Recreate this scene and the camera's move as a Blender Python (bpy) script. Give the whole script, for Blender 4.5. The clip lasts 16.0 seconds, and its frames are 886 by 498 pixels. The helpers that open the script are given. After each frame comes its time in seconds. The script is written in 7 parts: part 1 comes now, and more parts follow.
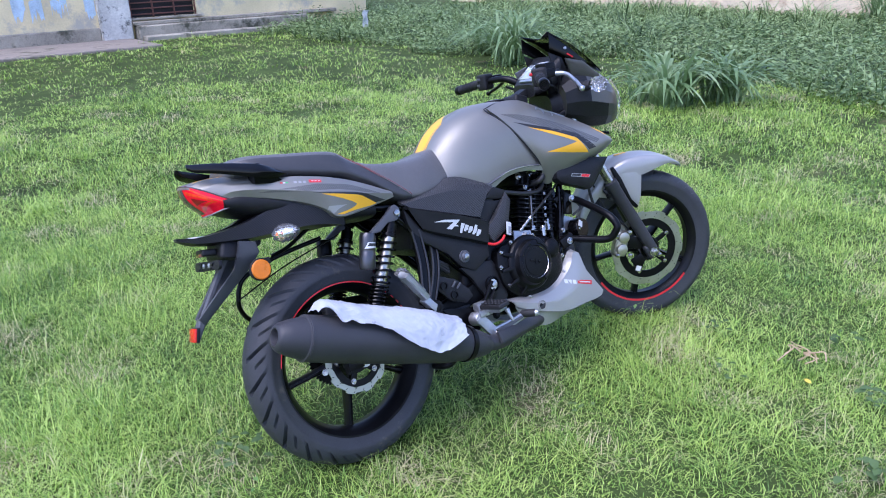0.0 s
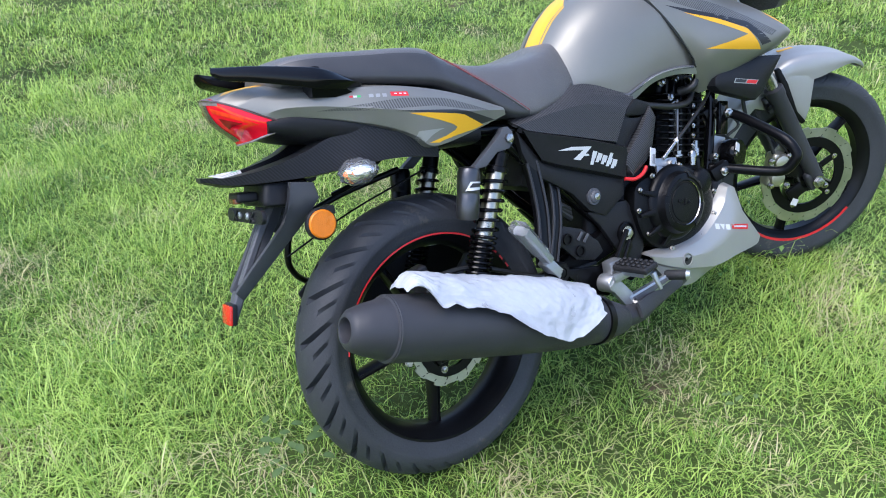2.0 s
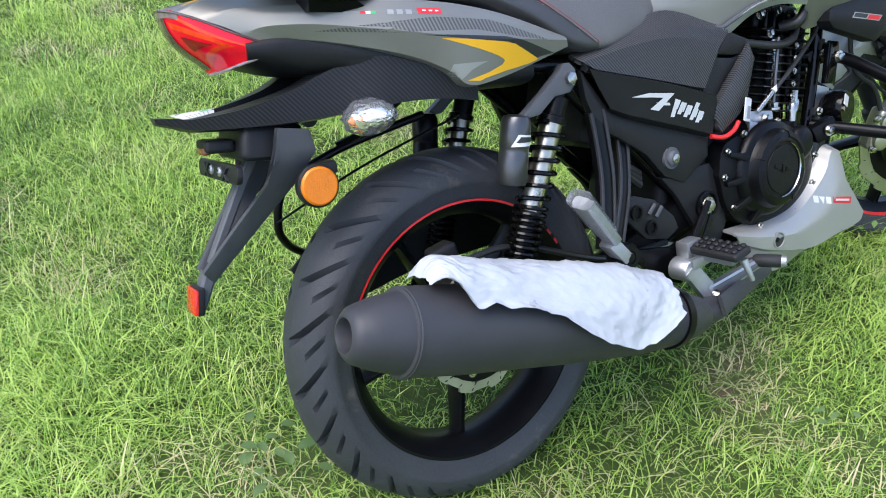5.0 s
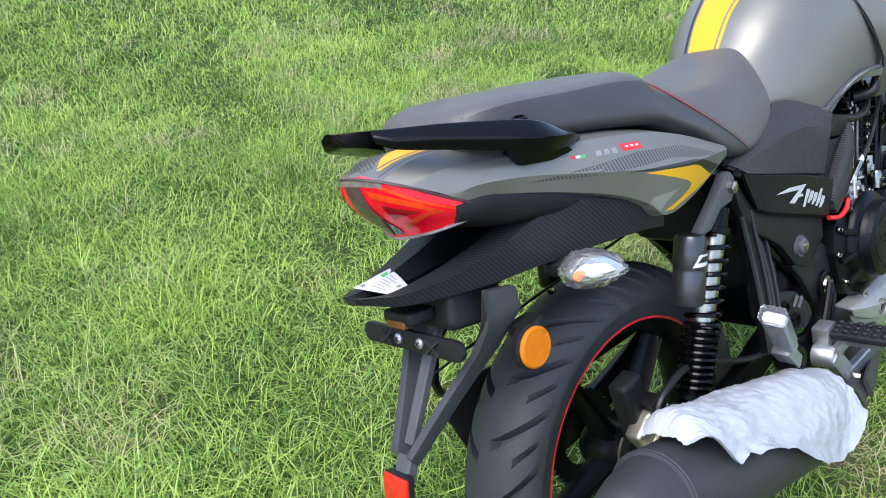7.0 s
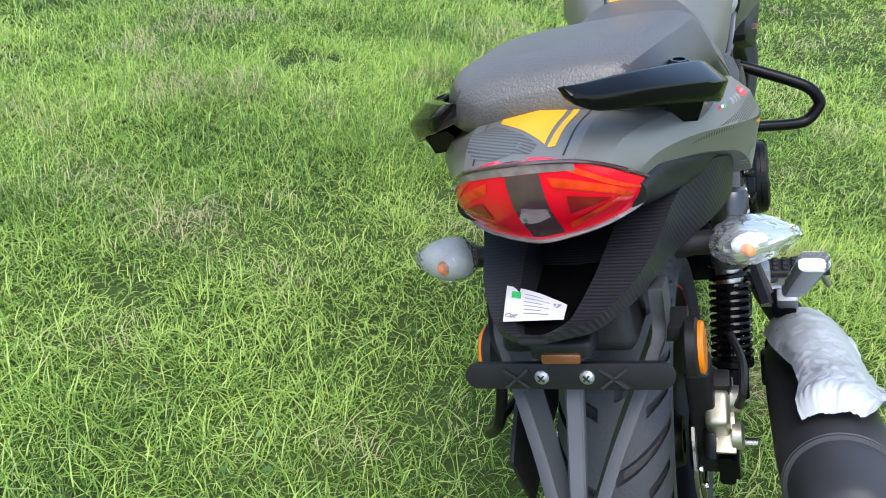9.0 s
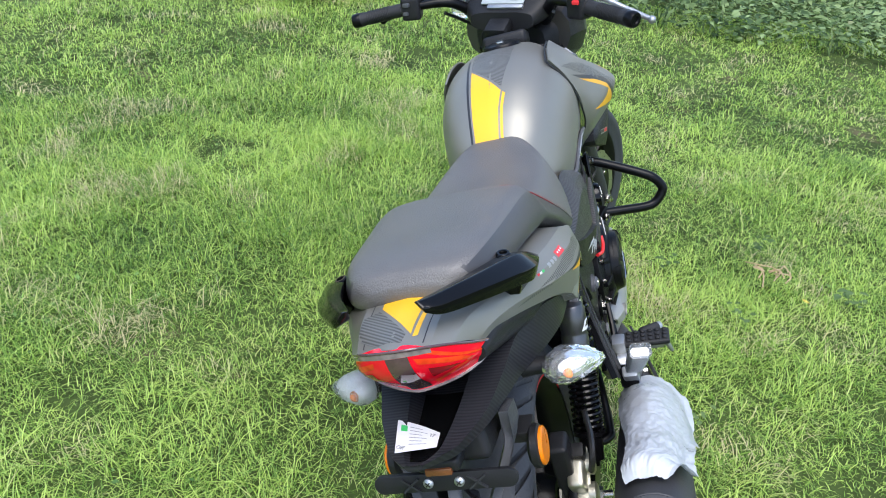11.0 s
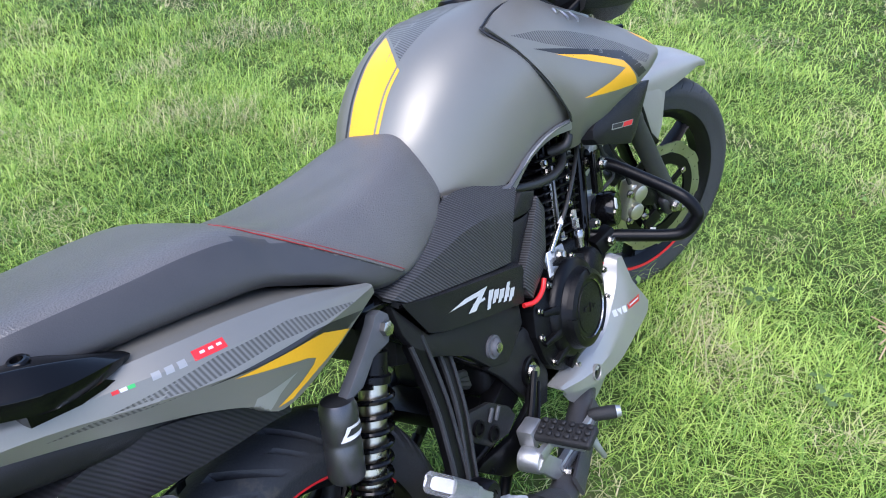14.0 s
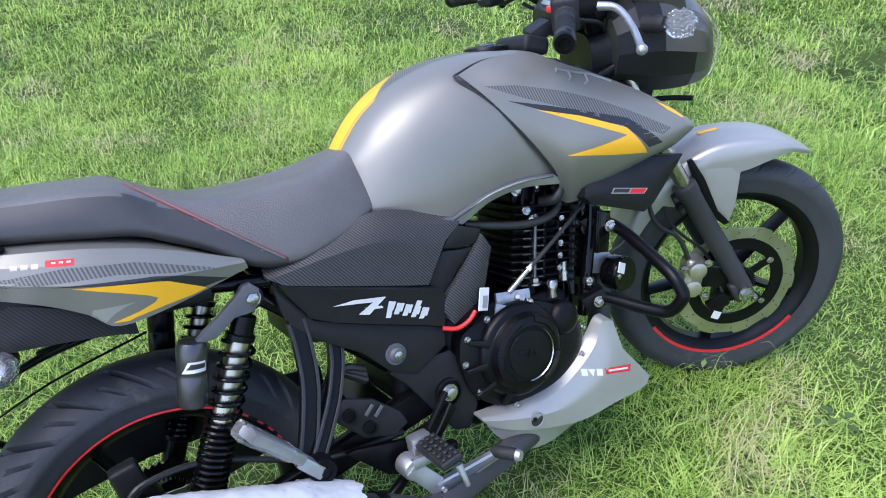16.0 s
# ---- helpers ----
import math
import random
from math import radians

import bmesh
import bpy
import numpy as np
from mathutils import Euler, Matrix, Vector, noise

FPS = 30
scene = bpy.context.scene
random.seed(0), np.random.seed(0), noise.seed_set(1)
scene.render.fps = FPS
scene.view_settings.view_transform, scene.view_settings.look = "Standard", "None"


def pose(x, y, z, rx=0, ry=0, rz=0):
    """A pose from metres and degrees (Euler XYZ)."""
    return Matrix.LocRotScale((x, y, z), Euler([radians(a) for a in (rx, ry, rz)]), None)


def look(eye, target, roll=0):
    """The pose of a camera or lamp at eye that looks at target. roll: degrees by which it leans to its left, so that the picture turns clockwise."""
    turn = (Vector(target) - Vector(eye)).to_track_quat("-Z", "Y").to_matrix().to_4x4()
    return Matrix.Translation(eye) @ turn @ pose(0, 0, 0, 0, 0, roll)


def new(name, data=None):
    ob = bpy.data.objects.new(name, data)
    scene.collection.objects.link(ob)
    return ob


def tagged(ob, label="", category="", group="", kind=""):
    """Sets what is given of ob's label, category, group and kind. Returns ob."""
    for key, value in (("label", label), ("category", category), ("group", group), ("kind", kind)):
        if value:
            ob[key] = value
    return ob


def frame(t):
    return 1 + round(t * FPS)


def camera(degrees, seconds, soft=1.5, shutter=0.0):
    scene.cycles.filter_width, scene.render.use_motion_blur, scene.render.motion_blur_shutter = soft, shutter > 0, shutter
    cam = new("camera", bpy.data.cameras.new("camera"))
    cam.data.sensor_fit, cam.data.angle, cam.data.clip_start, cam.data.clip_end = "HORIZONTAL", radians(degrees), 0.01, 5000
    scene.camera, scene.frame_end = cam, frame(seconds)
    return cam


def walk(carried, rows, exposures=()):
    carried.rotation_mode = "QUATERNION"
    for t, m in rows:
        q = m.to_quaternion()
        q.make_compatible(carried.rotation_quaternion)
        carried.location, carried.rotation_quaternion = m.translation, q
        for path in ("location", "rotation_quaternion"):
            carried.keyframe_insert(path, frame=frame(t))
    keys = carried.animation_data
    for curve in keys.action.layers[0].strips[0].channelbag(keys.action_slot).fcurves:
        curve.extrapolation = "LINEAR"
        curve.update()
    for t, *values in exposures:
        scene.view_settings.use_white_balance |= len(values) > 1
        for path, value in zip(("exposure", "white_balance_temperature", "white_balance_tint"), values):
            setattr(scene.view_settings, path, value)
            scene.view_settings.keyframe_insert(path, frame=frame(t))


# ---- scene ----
from mathutils.bvhtree import BVHTree

cam = camera(60.7, 16.0, 1.0)
PATH = [
    (0, (-0.983, -1.624, 1.384), (0.172, -0.161, 0.659), -1.6),
    (0.5, (-0.987, -1.618, 1.388), (0.14, -0.153, 0.624), -1.5),
    (1, (-0.949, -1.555, 1.384), (0.134, -0.096, 0.548), -1.4),
    (1.5, (-0.845, -1.297, 1.348), (0.193, 0.138, 0.418), -1.4),
    (2, (-0.751, -0.999, 1.276), (0.256, 0.404, 0.267), -1.4),
    (2.5, (-0.628, -0.791, 1.15), (0.348, 0.572, 0.06), -1.4),
    (3, (-0.524, -0.631, 1.006), (0.439, 0.693, -0.142), -1.0),
    (3.2, (-0.495, -0.595, 0.957), (0.466, 0.718, -0.206), -0.8),
    (5.3, (-0.604, -0.743, 1.208), (0.306, 0.641, 0.086), -0.1),
    (5.5, (-0.614, -0.753, 1.258), (0.279, 0.653, 0.152), -0.7),
    (6, (-0.553, -0.688, 1.311), (0.324, 0.748, 0.23), -1.7),
    (6.5, (-0.605, -0.553, 1.282), (0.329, 0.841, 0.193), -1.7),
    (7, (-0.792, -0.328, 1.231), (0.369, 0.889, 0.149), -1.4),
    (7.5, (-0.836, -0.17, 1.18), (0.481, 0.878, 0.099), -0.1),
    (8, (-0.743, 0.042, 1.103), (0.704, 0.886, 0.012), 2.1),
    (8.5, (-0.733, 0.156, 1.074), (0.823, 0.773, -0.02), 4.5),
    (9, (-0.862, 0.207, 1.086), (0.768, 0.654, 0.017), 5.7),
    (9.5, (-0.94, 0.212, 1.137), (0.738, 0.536, 0.097), 5.9),
    (10, (-0.97, 0.188, 1.261), (0.733, 0.453, 0.246), 5.3),
    (10.2, (-0.991, 0.173, 1.318), (0.717, 0.42, 0.308), 4.8),
    (12.3, (-1.012, -0.044, 1.382), (0.662, 0.369, 0.369), 1.8),
    (12.5, (-0.96, -0.127, 1.378), (0.69, 0.331, 0.344), 2.0),
    (13, (-0.838, -0.266, 1.381), (0.738, 0.323, 0.299), 1.9),
    (13.5, (-0.638, -0.297, 1.346), (0.845, 0.409, 0.206), 1.6),
    (14, (-0.371, -0.323, 1.328), (1.026, 0.488, 0.149), 1.1),
    (14.5, (-0.173, -0.439, 1.301), (1.078, 0.567, 0.108), 2.0),
    (15, (-0.075, -0.568, 1.305), (0.985, 0.647, 0.122), 2.0),
    (15.5, (-0.088, -0.738, 1.337), (0.83, 0.621, 0.193), 0.4),
    (16, (-0.034, -0.854, 1.39), (0.839, 0.566, 0.285), -1.3),
]
walk(cam, [(t, look(eye, target, roll)) for t, eye, target, roll in PATH], [(0.0, 1.08, 5500, 27), (1.0, 1.10, 5650, 24), (2.0, 1.16, 6000, 15), (3.0, 1.31, 6250, 12), (6.0, 1.20, 6300, 13), (9.5, 1.13, 6350, 10), (12.5, 1.14, 6200, 12), (14.5, 1.24, 5950, 18), (16.0, 1.22, 5950, 17)])

# ---- light: soft daylight under a bright, thinly clouded sky ----
world = bpy.data.worlds.new("sky")
scene.world = world
world.use_nodes = True
wn = world.node_tree
sky = wn.nodes.new("ShaderNodeTexSky")
sky.sky_type = "NISHITA"
sky.sun_disc = False
sky.sun_elevation = radians(63)
sky.sun_rotation = radians(262)
sky.air_density = 1.0
sky.dust_density = 1.5
wn.links.new(sky.outputs[0], wn.nodes["Background"].inputs[0])
wn.nodes["Background"].inputs[1].default_value = 0.17
sun = new("sun", bpy.data.lights.new("sun", "SUN"))
sun.data.energy = 1.5
sun.data.angle = radians(46)
sun.data.color = (1.0, 0.97, 0.92)
sun.matrix_world = look((-2.5, -0.35, 5.2), (0, 0, 0))
scene.view_settings.exposure = 1.2


# ---- materials ----
def surf(name, col, rough=0.5, metal=0.0, var=0.15, scale=18.0, bump=0.08, fine=350.0, spec=0.5, coat=0.0, trans=0.0, rvar=0.1, dirt=None):
    """A plain surface with cloudy tone, fine grain, uneven gloss and relief."""
    m = bpy.data.materials.new(name)
    m.use_nodes = True
    n, l = m.node_tree.nodes, m.node_tree.links
    b = n["Principled BSDF"]
    co = n.new("ShaderNodeTexCoord").outputs["Object"]
    big = n.new("ShaderNodeTexNoise")
    big.inputs["Scale"].default_value, big.inputs["Detail"].default_value = scale, 5
    small = n.new("ShaderNodeTexNoise")
    small.inputs["Scale"].default_value, small.inputs["Detail"].default_value = fine, 2
    l.new(co, big.inputs["Vector"]), l.new(co, small.inputs["Vector"])
    add = n.new("ShaderNodeMath")
    add.operation = "MULTIPLY_ADD"
    add.inputs[1].default_value = 0.45
    l.new(small.outputs["Fac"], add.inputs[0]), l.new(big.outputs["Fac"], add.inputs[2])
    ramp = n.new("ShaderNodeValToRGB")
    lo, hi = [c * (1 - var) for c in col], [min(1, c * (1 + var)) for c in col]
    ramp.color_ramp.elements[0].position, ramp.color_ramp.elements[0].color = 0.45, (*lo, 1)
    ramp.color_ramp.elements[1].position, ramp.color_ramp.elements[1].color = 1.0, (*hi, 1)
    l.new(add.outputs[0], ramp.inputs[0])
    out = ramp.outputs[0]
    if dirt:
        d = n.new("ShaderNodeTexNoise")
        d.inputs["Scale"].default_value, d.inputs["Detail"].default_value, d.inputs["Roughness"].default_value = dirt[1], 8, 0.7
        l.new(co, d.inputs["Vector"])
        r = n.new("ShaderNodeValToRGB")
        r.color_ramp.elements[0].position, r.color_ramp.elements[1].position = dirt[2], dirt[2] + 0.12
        l.new(d.outputs["Fac"], r.inputs[0])
        mix = n.new("ShaderNodeMix")
        mix.data_type = "RGBA"
        l.new(r.outputs[0], mix.inputs[0]), l.new(out, mix.inputs[6])
        mix.inputs[7].default_value = (*dirt[0], 1)
        out = mix.outputs[2]
    l.new(out, b.inputs["Base Color"])
    mr = n.new("ShaderNodeMapRange")
    mr.inputs[3].default_value, mr.inputs[4].default_value = max(0.02, rough - rvar), min(1, rough + rvar)
    l.new(big.outputs["Fac"], mr.inputs[0]), l.new(mr.outputs[0], b.inputs["Roughness"])
    bp = n.new("ShaderNodeBump")
    bp.inputs["Strength"].default_value, bp.inputs["Distance"].default_value = bump, 0.002
    l.new(small.outputs["Fac"], bp.inputs["Height"]), l.new(bp.outputs[0], b.inputs["Normal"])
    b.inputs["Metallic"].default_value = metal
    b.inputs["Specular IOR Level"].default_value = spec
    b.inputs["Coat Weight"].default_value = coat
    b.inputs["Transmission Weight"].default_value = trans
    return m


def ribbed(name, col, light, rough, turn, width, bump=0.5, metal=0.0):
    """A plastic or film with fine slanting ribs like woven fibre."""
    m = surf(name, col, rough, metal, 0.1, 25, 0.1, 350, 0.22)
    n, l = m.node_tree.nodes, m.node_tree.links
    b = n["Principled BSDF"]
    co = n.new("ShaderNodeTexCoord").outputs["Object"]
    mp = n.new("ShaderNodeMapping")
    mp.inputs["Rotation"].default_value = [radians(a) for a in turn]
    w = n.new("ShaderNodeTexWave")
    w.bands_direction = "X"
    w.inputs["Scale"].default_value = 0.314 / width
    w.inputs["Distortion"].default_value = 0.15
    l.new(co, mp.inputs[0]), l.new(mp.outputs[0], w.inputs[0])
    mix = n.new("ShaderNodeMix")
    mix.data_type = "RGBA"
    old = b.inputs["Base Color"].links[0].from_socket
    l.new(w.outputs["Fac"], mix.inputs[0]), l.new(old, mix.inputs[6])
    mix.inputs[7].default_value = (*light, 1)
    l.new(mix.outputs[2], b.inputs["Base Color"])
    bp = n.new("ShaderNodeBump")
    bp.inputs["Strength"].default_value, bp.inputs["Distance"].default_value = bump, 0.0015
    l.new(w.outputs["Fac"], bp.inputs["Height"]), l.new(bp.outputs[0], b.inputs["Normal"])
    return m


def glassy(name, col, rough=0.05, trans=0.9, ior=1.45):
    m = surf(name, col, rough, 0, 0.05, 30, 0.03, 200, 0.5, 0, trans, 0.03)
    m.node_tree.nodes["Principled BSDF"].inputs["IOR"].default_value = ior
    return m


PAINT = surf("matt_grey_paint", (0.240, 0.231, 0.204), 0.45, 0.55, 0.07, 5, 0.03, 1400, 0.5, rvar=0.04)
SILVER = surf("silver_paint", (0.37, 0.365, 0.345), 0.42, 0.55, 0.07, 6, 0.03, 1400, 0.5, rvar=0.05)
YELLOW = surf("yellow_film", (0.82, 0.42, 0.015), 0.42, 0, 0.05, 10, 0.02)
BLACKFILM = surf("black_film", (0.018, 0.018, 0.02), 0.4, 0, 0.1)
WHITEFILM = surf("white_film", (0.62, 0.62, 0.61), 0.45, 0, 0.05)
REDFILM = surf("red_film", (0.62, 0.02, 0.025), 0.42, 0, 0.08)
GREENFILM = surf("green_film", (0.05, 0.45, 0.12), 0.42, 0, 0.08)
PLASTIC = surf("black_plastic", (0.0125, 0.0126, 0.0138), 0.44, 0, 0.25, 22, 0.2, 900, 0.24)
SATIN = surf("satin_black_enamel", (0.0035, 0.0035, 0.0042), 0.31, 0.05, 0.2, 18, 0.06, 600, 0.18)
GLOSS = surf("gloss_black_enamel", (0.003, 0.003, 0.0034), 0.12, 0, 0.2, 18, 0.02, 300, 0.24, rvar=0.05)
HEADPAINT = surf("dark_grey_paint", (0.092, 0.088, 0.080), 0.30, 0.5, 0.07, 5, 0.03, 1400, 0.5, rvar=0.04)
PLASTIC2 = surf("worn_black_plastic", (0.026, 0.027, 0.030), 0.46, 0, 0.2, 20, 0.2, 900, 0.3)
LEGPL = surf("grey_moulded_plastic", (0.050, 0.052, 0.057), 0.46, 0, 0.18, 18, 0.2, 900, 0.35)
GREYPL = surf("dark_grey_plastic", (0.080, 0.083, 0.091), 0.5, 0, 0.15, 16, 0.2, 900, 0.4)
CARBON = ribbed("ribbed_black_plastic", (0.015, 0.015, 0.016), (0.064, 0.064, 0.066), 0.38, (0, 35, 0), 0.0043, 0.45)
BLADEMAT = ribbed("faint_ribbed_plastic", (0.011, 0.011, 0.013), (0.024, 0.024, 0.028), 0.42, (0, 35, 0), 0.0046, 0.18)
CARBONFILM = ribbed("ribbed_grey_film", (0.09, 0.088, 0.080), (0.205, 0.20, 0.185), 0.4, (0, 20, 30), 0.0044, 0.25, 0.4)
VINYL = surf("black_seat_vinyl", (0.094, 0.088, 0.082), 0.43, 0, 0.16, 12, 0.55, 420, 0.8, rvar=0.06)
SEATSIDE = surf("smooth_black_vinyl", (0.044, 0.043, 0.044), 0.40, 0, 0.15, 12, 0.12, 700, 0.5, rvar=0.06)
THREAD = surf("red_thread", (0.26, 0.015, 0.015), 0.8)
RUBBER = surf("tyre_rubber", (0.036, 0.038, 0.042), 0.55, 0, 0.25, 10, 0.3, 260, 0.34, dirt=((0.12, 0.104, 0.08), 9, 0.60))
GRIP = surf("grip_rubber", (0.014, 0.014, 0.015), 0.6, 0, 0.2, 30, 0.5, 420, 0.4)
ALLOY = surf("dark_wheel_alloy", (0.0042, 0.0044, 0.0052), 0.34, 0.08, 0.2, 20, 0.05, 500, 0.22)
CASE = surf("black_engine_paint", (0.0040, 0.0040, 0.0046), 0.36, 0.08, 0.25, 25, 0.35, 700, 0.2)
STEEL = surf("bright_steel", (0.42, 0.41, 0.39), 0.26, 1.0, 0.2, 30, 0.06, 500)
DISC = surf("brushed_disc_steel", (0.44, 0.43, 0.37), 0.36, 1.0, 0.15, 24, 0.12, 700)
CAST = surf("cast_aluminium", (0.42, 0.43, 0.44), 0.42, 0.85, 0.15, 30, 0.25, 600)
DAMPER = surf("pale_gold_plating", (0.46, 0.43, 0.35), 0.30, 1.0, 0.1, 30, 0.05, 500)
BRASS = surf("gold_caliper", (0.46, 0.44, 0.36), 0.4, 0.85, 0.12, 30, 0.15, 500)
DARKZINC = surf("dull_zinc", (0.16, 0.16, 0.165), 0.4, 0.9, 0.2, 30, 0.1, 500)
PIPE = surf("matt_black_heatproof_paint", (0.038, 0.038, 0.042), 0.50, 0.05, 0.2, 12, 0.15, 900, 0.38)
BAG = surf("milky_plastic_film", (0.47, 0.49, 0.52), 0.30, 0, 0.14, 14, 0.35, 60, 0.5, 0, 0.10)
BOWL = surf("silvered_white_bowl", (0.88, 0.89, 0.88), 0.35, 0.0, 0.25, 70, 0.4, 240, 0.5)
WRAP = glassy("clear_wrap", (0.96, 0.97, 0.98), 0.10, 0.94, 1.16)
REDLENS = surf("red_lens", (0.98, 0.004, 0.022), 0.15, 0, 0.15, 26, 0.02, 90, 0.3, 0.25, 0.0)
DARKLENS = surf("dark_lens", (0.10, 0.055, 0.06), 0.08, 0.2, 0.2, 40, 0.03, 200, 0.5, 0.8)
REDDARK = surf("deep_red_lens", (0.30, 0.006, 0.010), 0.15, 0, 0.2, 30, 0.02, 90, 0.4, 0.3)
GLOW = surf("orange_red_lens", (1.0, 0.048, 0.010), 0.2, 0, 0.45, 60, 0.02, 90, 0.3, 0.25, 0.0)
CLEAR = glassy("clear_lens", (0.95, 0.95, 0.94), 0.05, 0.92)
CHROME = surf("lamp_reflector", (0.85, 0.86, 0.86), 0.14, 1.0, 0.05, 40, 0.1, 260)
AMBER = surf("amber_lens", (0.66, 0.175, 0.002), 0.30, 0, 0.1, 60, 0.3, 420, 0.3, 0.2)
BROWNLENS = surf("brown_lens", (0.16, 0.055, 0.02), 0.2, 0, 0.2, 60, 0.1, 320, 0.5, 0.4)
CLEARBAND = surf("clear_band", (0.26, 0.20, 0.20), 0.12, 0.2, 0.4, 45, 0.05, 90, 0.5, 0.6)
REDREF = surf("red_reflector", (0.62, 0.02, 0.01), 0.2, 0, 0.2, 60, 0.5, 320, 0.5, 0.4)
BULB = surf("orange_bulb", (0.8, 0.2, 0.04), 0.2)
PAPER = surf("white_paper", (0.62, 0.61, 0.62), 0.6, 0, 0.05, 30, 0.05)
INK = surf("grey_print", (0.25, 0.25, 0.27), 0.6)
GLASS = surf("dial_glass", (0.35, 0.38, 0.38), 0.08, 0, 0.1, 10, 0.0, 100, 0.5, 0.5)
CABLE = surf("black_cable", (0.015, 0.015, 0.015), 0.45)
REDCAP = surf("red_cable_sleeve", (0.6, 0.02, 0.02), 0.35, 0, 0.1)


# ---- shaping tools ----
def part(name, bm, material, parent, label="", smooth=40):
    """One mesh object from a bmesh, under a thing or a part."""
    me = bpy.data.meshes.new(name)
    bmesh.ops.recalc_face_normals(bm, faces=bm.faces)
    bm.to_mesh(me)
    bm.free()
    me.materials.append(material)
    if smooth:
        me.shade_smooth()
        me.set_sharp_from_angle(angle=radians(smooth))
    ob = new(name, me)
    ob.parent = parent
    if label:
        ob["label"] = label
    return ob


def curve_through(points, n):
    """n points on a smooth curve through the given ones."""
    p = np.array(points, float)
    if len(p) < 3:
        return [p[0] + (p[-1] - p[0]) * k / (n - 1) for k in range(n)]
    q = np.vstack([2 * p[0] - p[1], p, 2 * p[-1] - p[-2]])
    out = []
    for s in np.linspace(0, len(p) - 1, n):
        i = min(int(s), len(p) - 2)
        t = s - i
        a, b, c, d = q[i], q[i + 1], q[i + 2], q[i + 3]
        out.append(0.5 * (2 * b + (c - a) * t + (2 * a - 5 * b + 4 * c - d) * t * t + (3 * b - a - 3 * c + d) * t**3))
    return out


def loft(rings, closed=True, caps=True, bm=None):
    """Skin over rings of points, all of one length."""
    bm = bm or bmesh.new()
    vs = [[bm.verts.new(p) for p in r] for r in rings]
    n = len(vs[0])
    for a, b in zip(vs, vs[1:]):
        for i in range(n if closed else n - 1):
            j = (i + 1) % n
            bm.faces.new((a[i], a[j], b[j], b[i]))
    if caps and closed:
        bm.faces.new(vs[0]), bm.faces.new(vs[-1])
    return bm


def tube(points, r, n=48, sides=12, smooth=True, bm=None, ends=None):
    """A round bar along a smooth line; r one radius or one for each point."""
    p = curve_through(points, n) if smooth else [np.array(q, float) for q in points]
    rs = np.interp(np.linspace(0, 1, len(p)), np.linspace(0, 1, len(r)), r) if hasattr(r, "__len__") else [r] * len(p)
    rings, side = [], None
    for i, q in enumerate(p):
        d = Vector(p[min(i + 1, len(p) - 1)] - p[max(i - 1, 0)]).normalized()
        side = (side - d * side.dot(d)).normalized() if side else d.orthogonal().normalized()
        up = d.cross(side)
        rings.append([Vector(q) + float(rs[i]) * (math.cos(a) * side + math.sin(a) * up) for a in np.linspace(0, 2 * math.pi, sides, endpoint=False)])
    return loft(rings, bm=bm)


def rounded(points, step=0.35):
    """A line with its corners cut, to bend bars tightly."""
    p = [np.array(q, float) for q in points]
    out = [p[0]]
    for a, b, c in zip(p, p[1:], p[2:]):
        out += [b + (a - b) * step, b + ((a + c) / 2 - b) * step * 0.5, b + (c - b) * step]
    return out + [p[-1]]


def turned(profile, start, end, sides=40, bm=None):
    """A turned body: profile of (way along, radius) about the axis from start to end."""
    a, b = Vector(start), Vector(end)
    d = (b - a).normalized()
    s = d.orthogonal().normalized()
    u = d.cross(s)
    L = (b - a).length
    return loft([[a + d * (t * L) + max(r, 0.0002) * (math.cos(w) * s + math.sin(w) * u) for w in np.linspace(0, 2 * math.pi, sides, endpoint=False)] for t, r in profile], bm=bm)


def block(size, m, bevel=0.004, seg=2, taper=1.0, bm=None):
    """A box with softened edges at the pose m; taper narrows its top."""
    b = bmesh.new()
    bmesh.ops.create_cube(b, size=1)
    for v in b.verts:
        k = taper if v.co.z > 0 else 1
        v.co = Vector((v.co.x * size[0] * k, v.co.y * size[1] * k, v.co.z * size[2]))
    if bevel:
        bmesh.ops.bevel(b, geom=b.edges[:], offset=min(bevel, min(size) * 0.45), segments=seg, affect="EDGES", profile=0.6)
    b.transform(m)
    return join(bm, b)


def join(bm, b):
    if bm is None:
        return b
    me = bpy.data.meshes.new("join")
    b.to_mesh(me)
    b.free()
    bm.from_mesh(me)
    bpy.data.meshes.remove(me)
    return bm


def bolt(at, axis, r=0.006, h=0.006, bm=None):
    """A hexagon head on a washer."""
    a = Vector(at)
    d = Vector(axis).normalized()
    bm = turned([(0, r * 1.5), (0.3, r * 1.5)], a, a + d * h, 16, bm)
    return turned([(0.3, r), (0.95, r), (1, r * 0.8)], a, a + d * h, 6, bm)


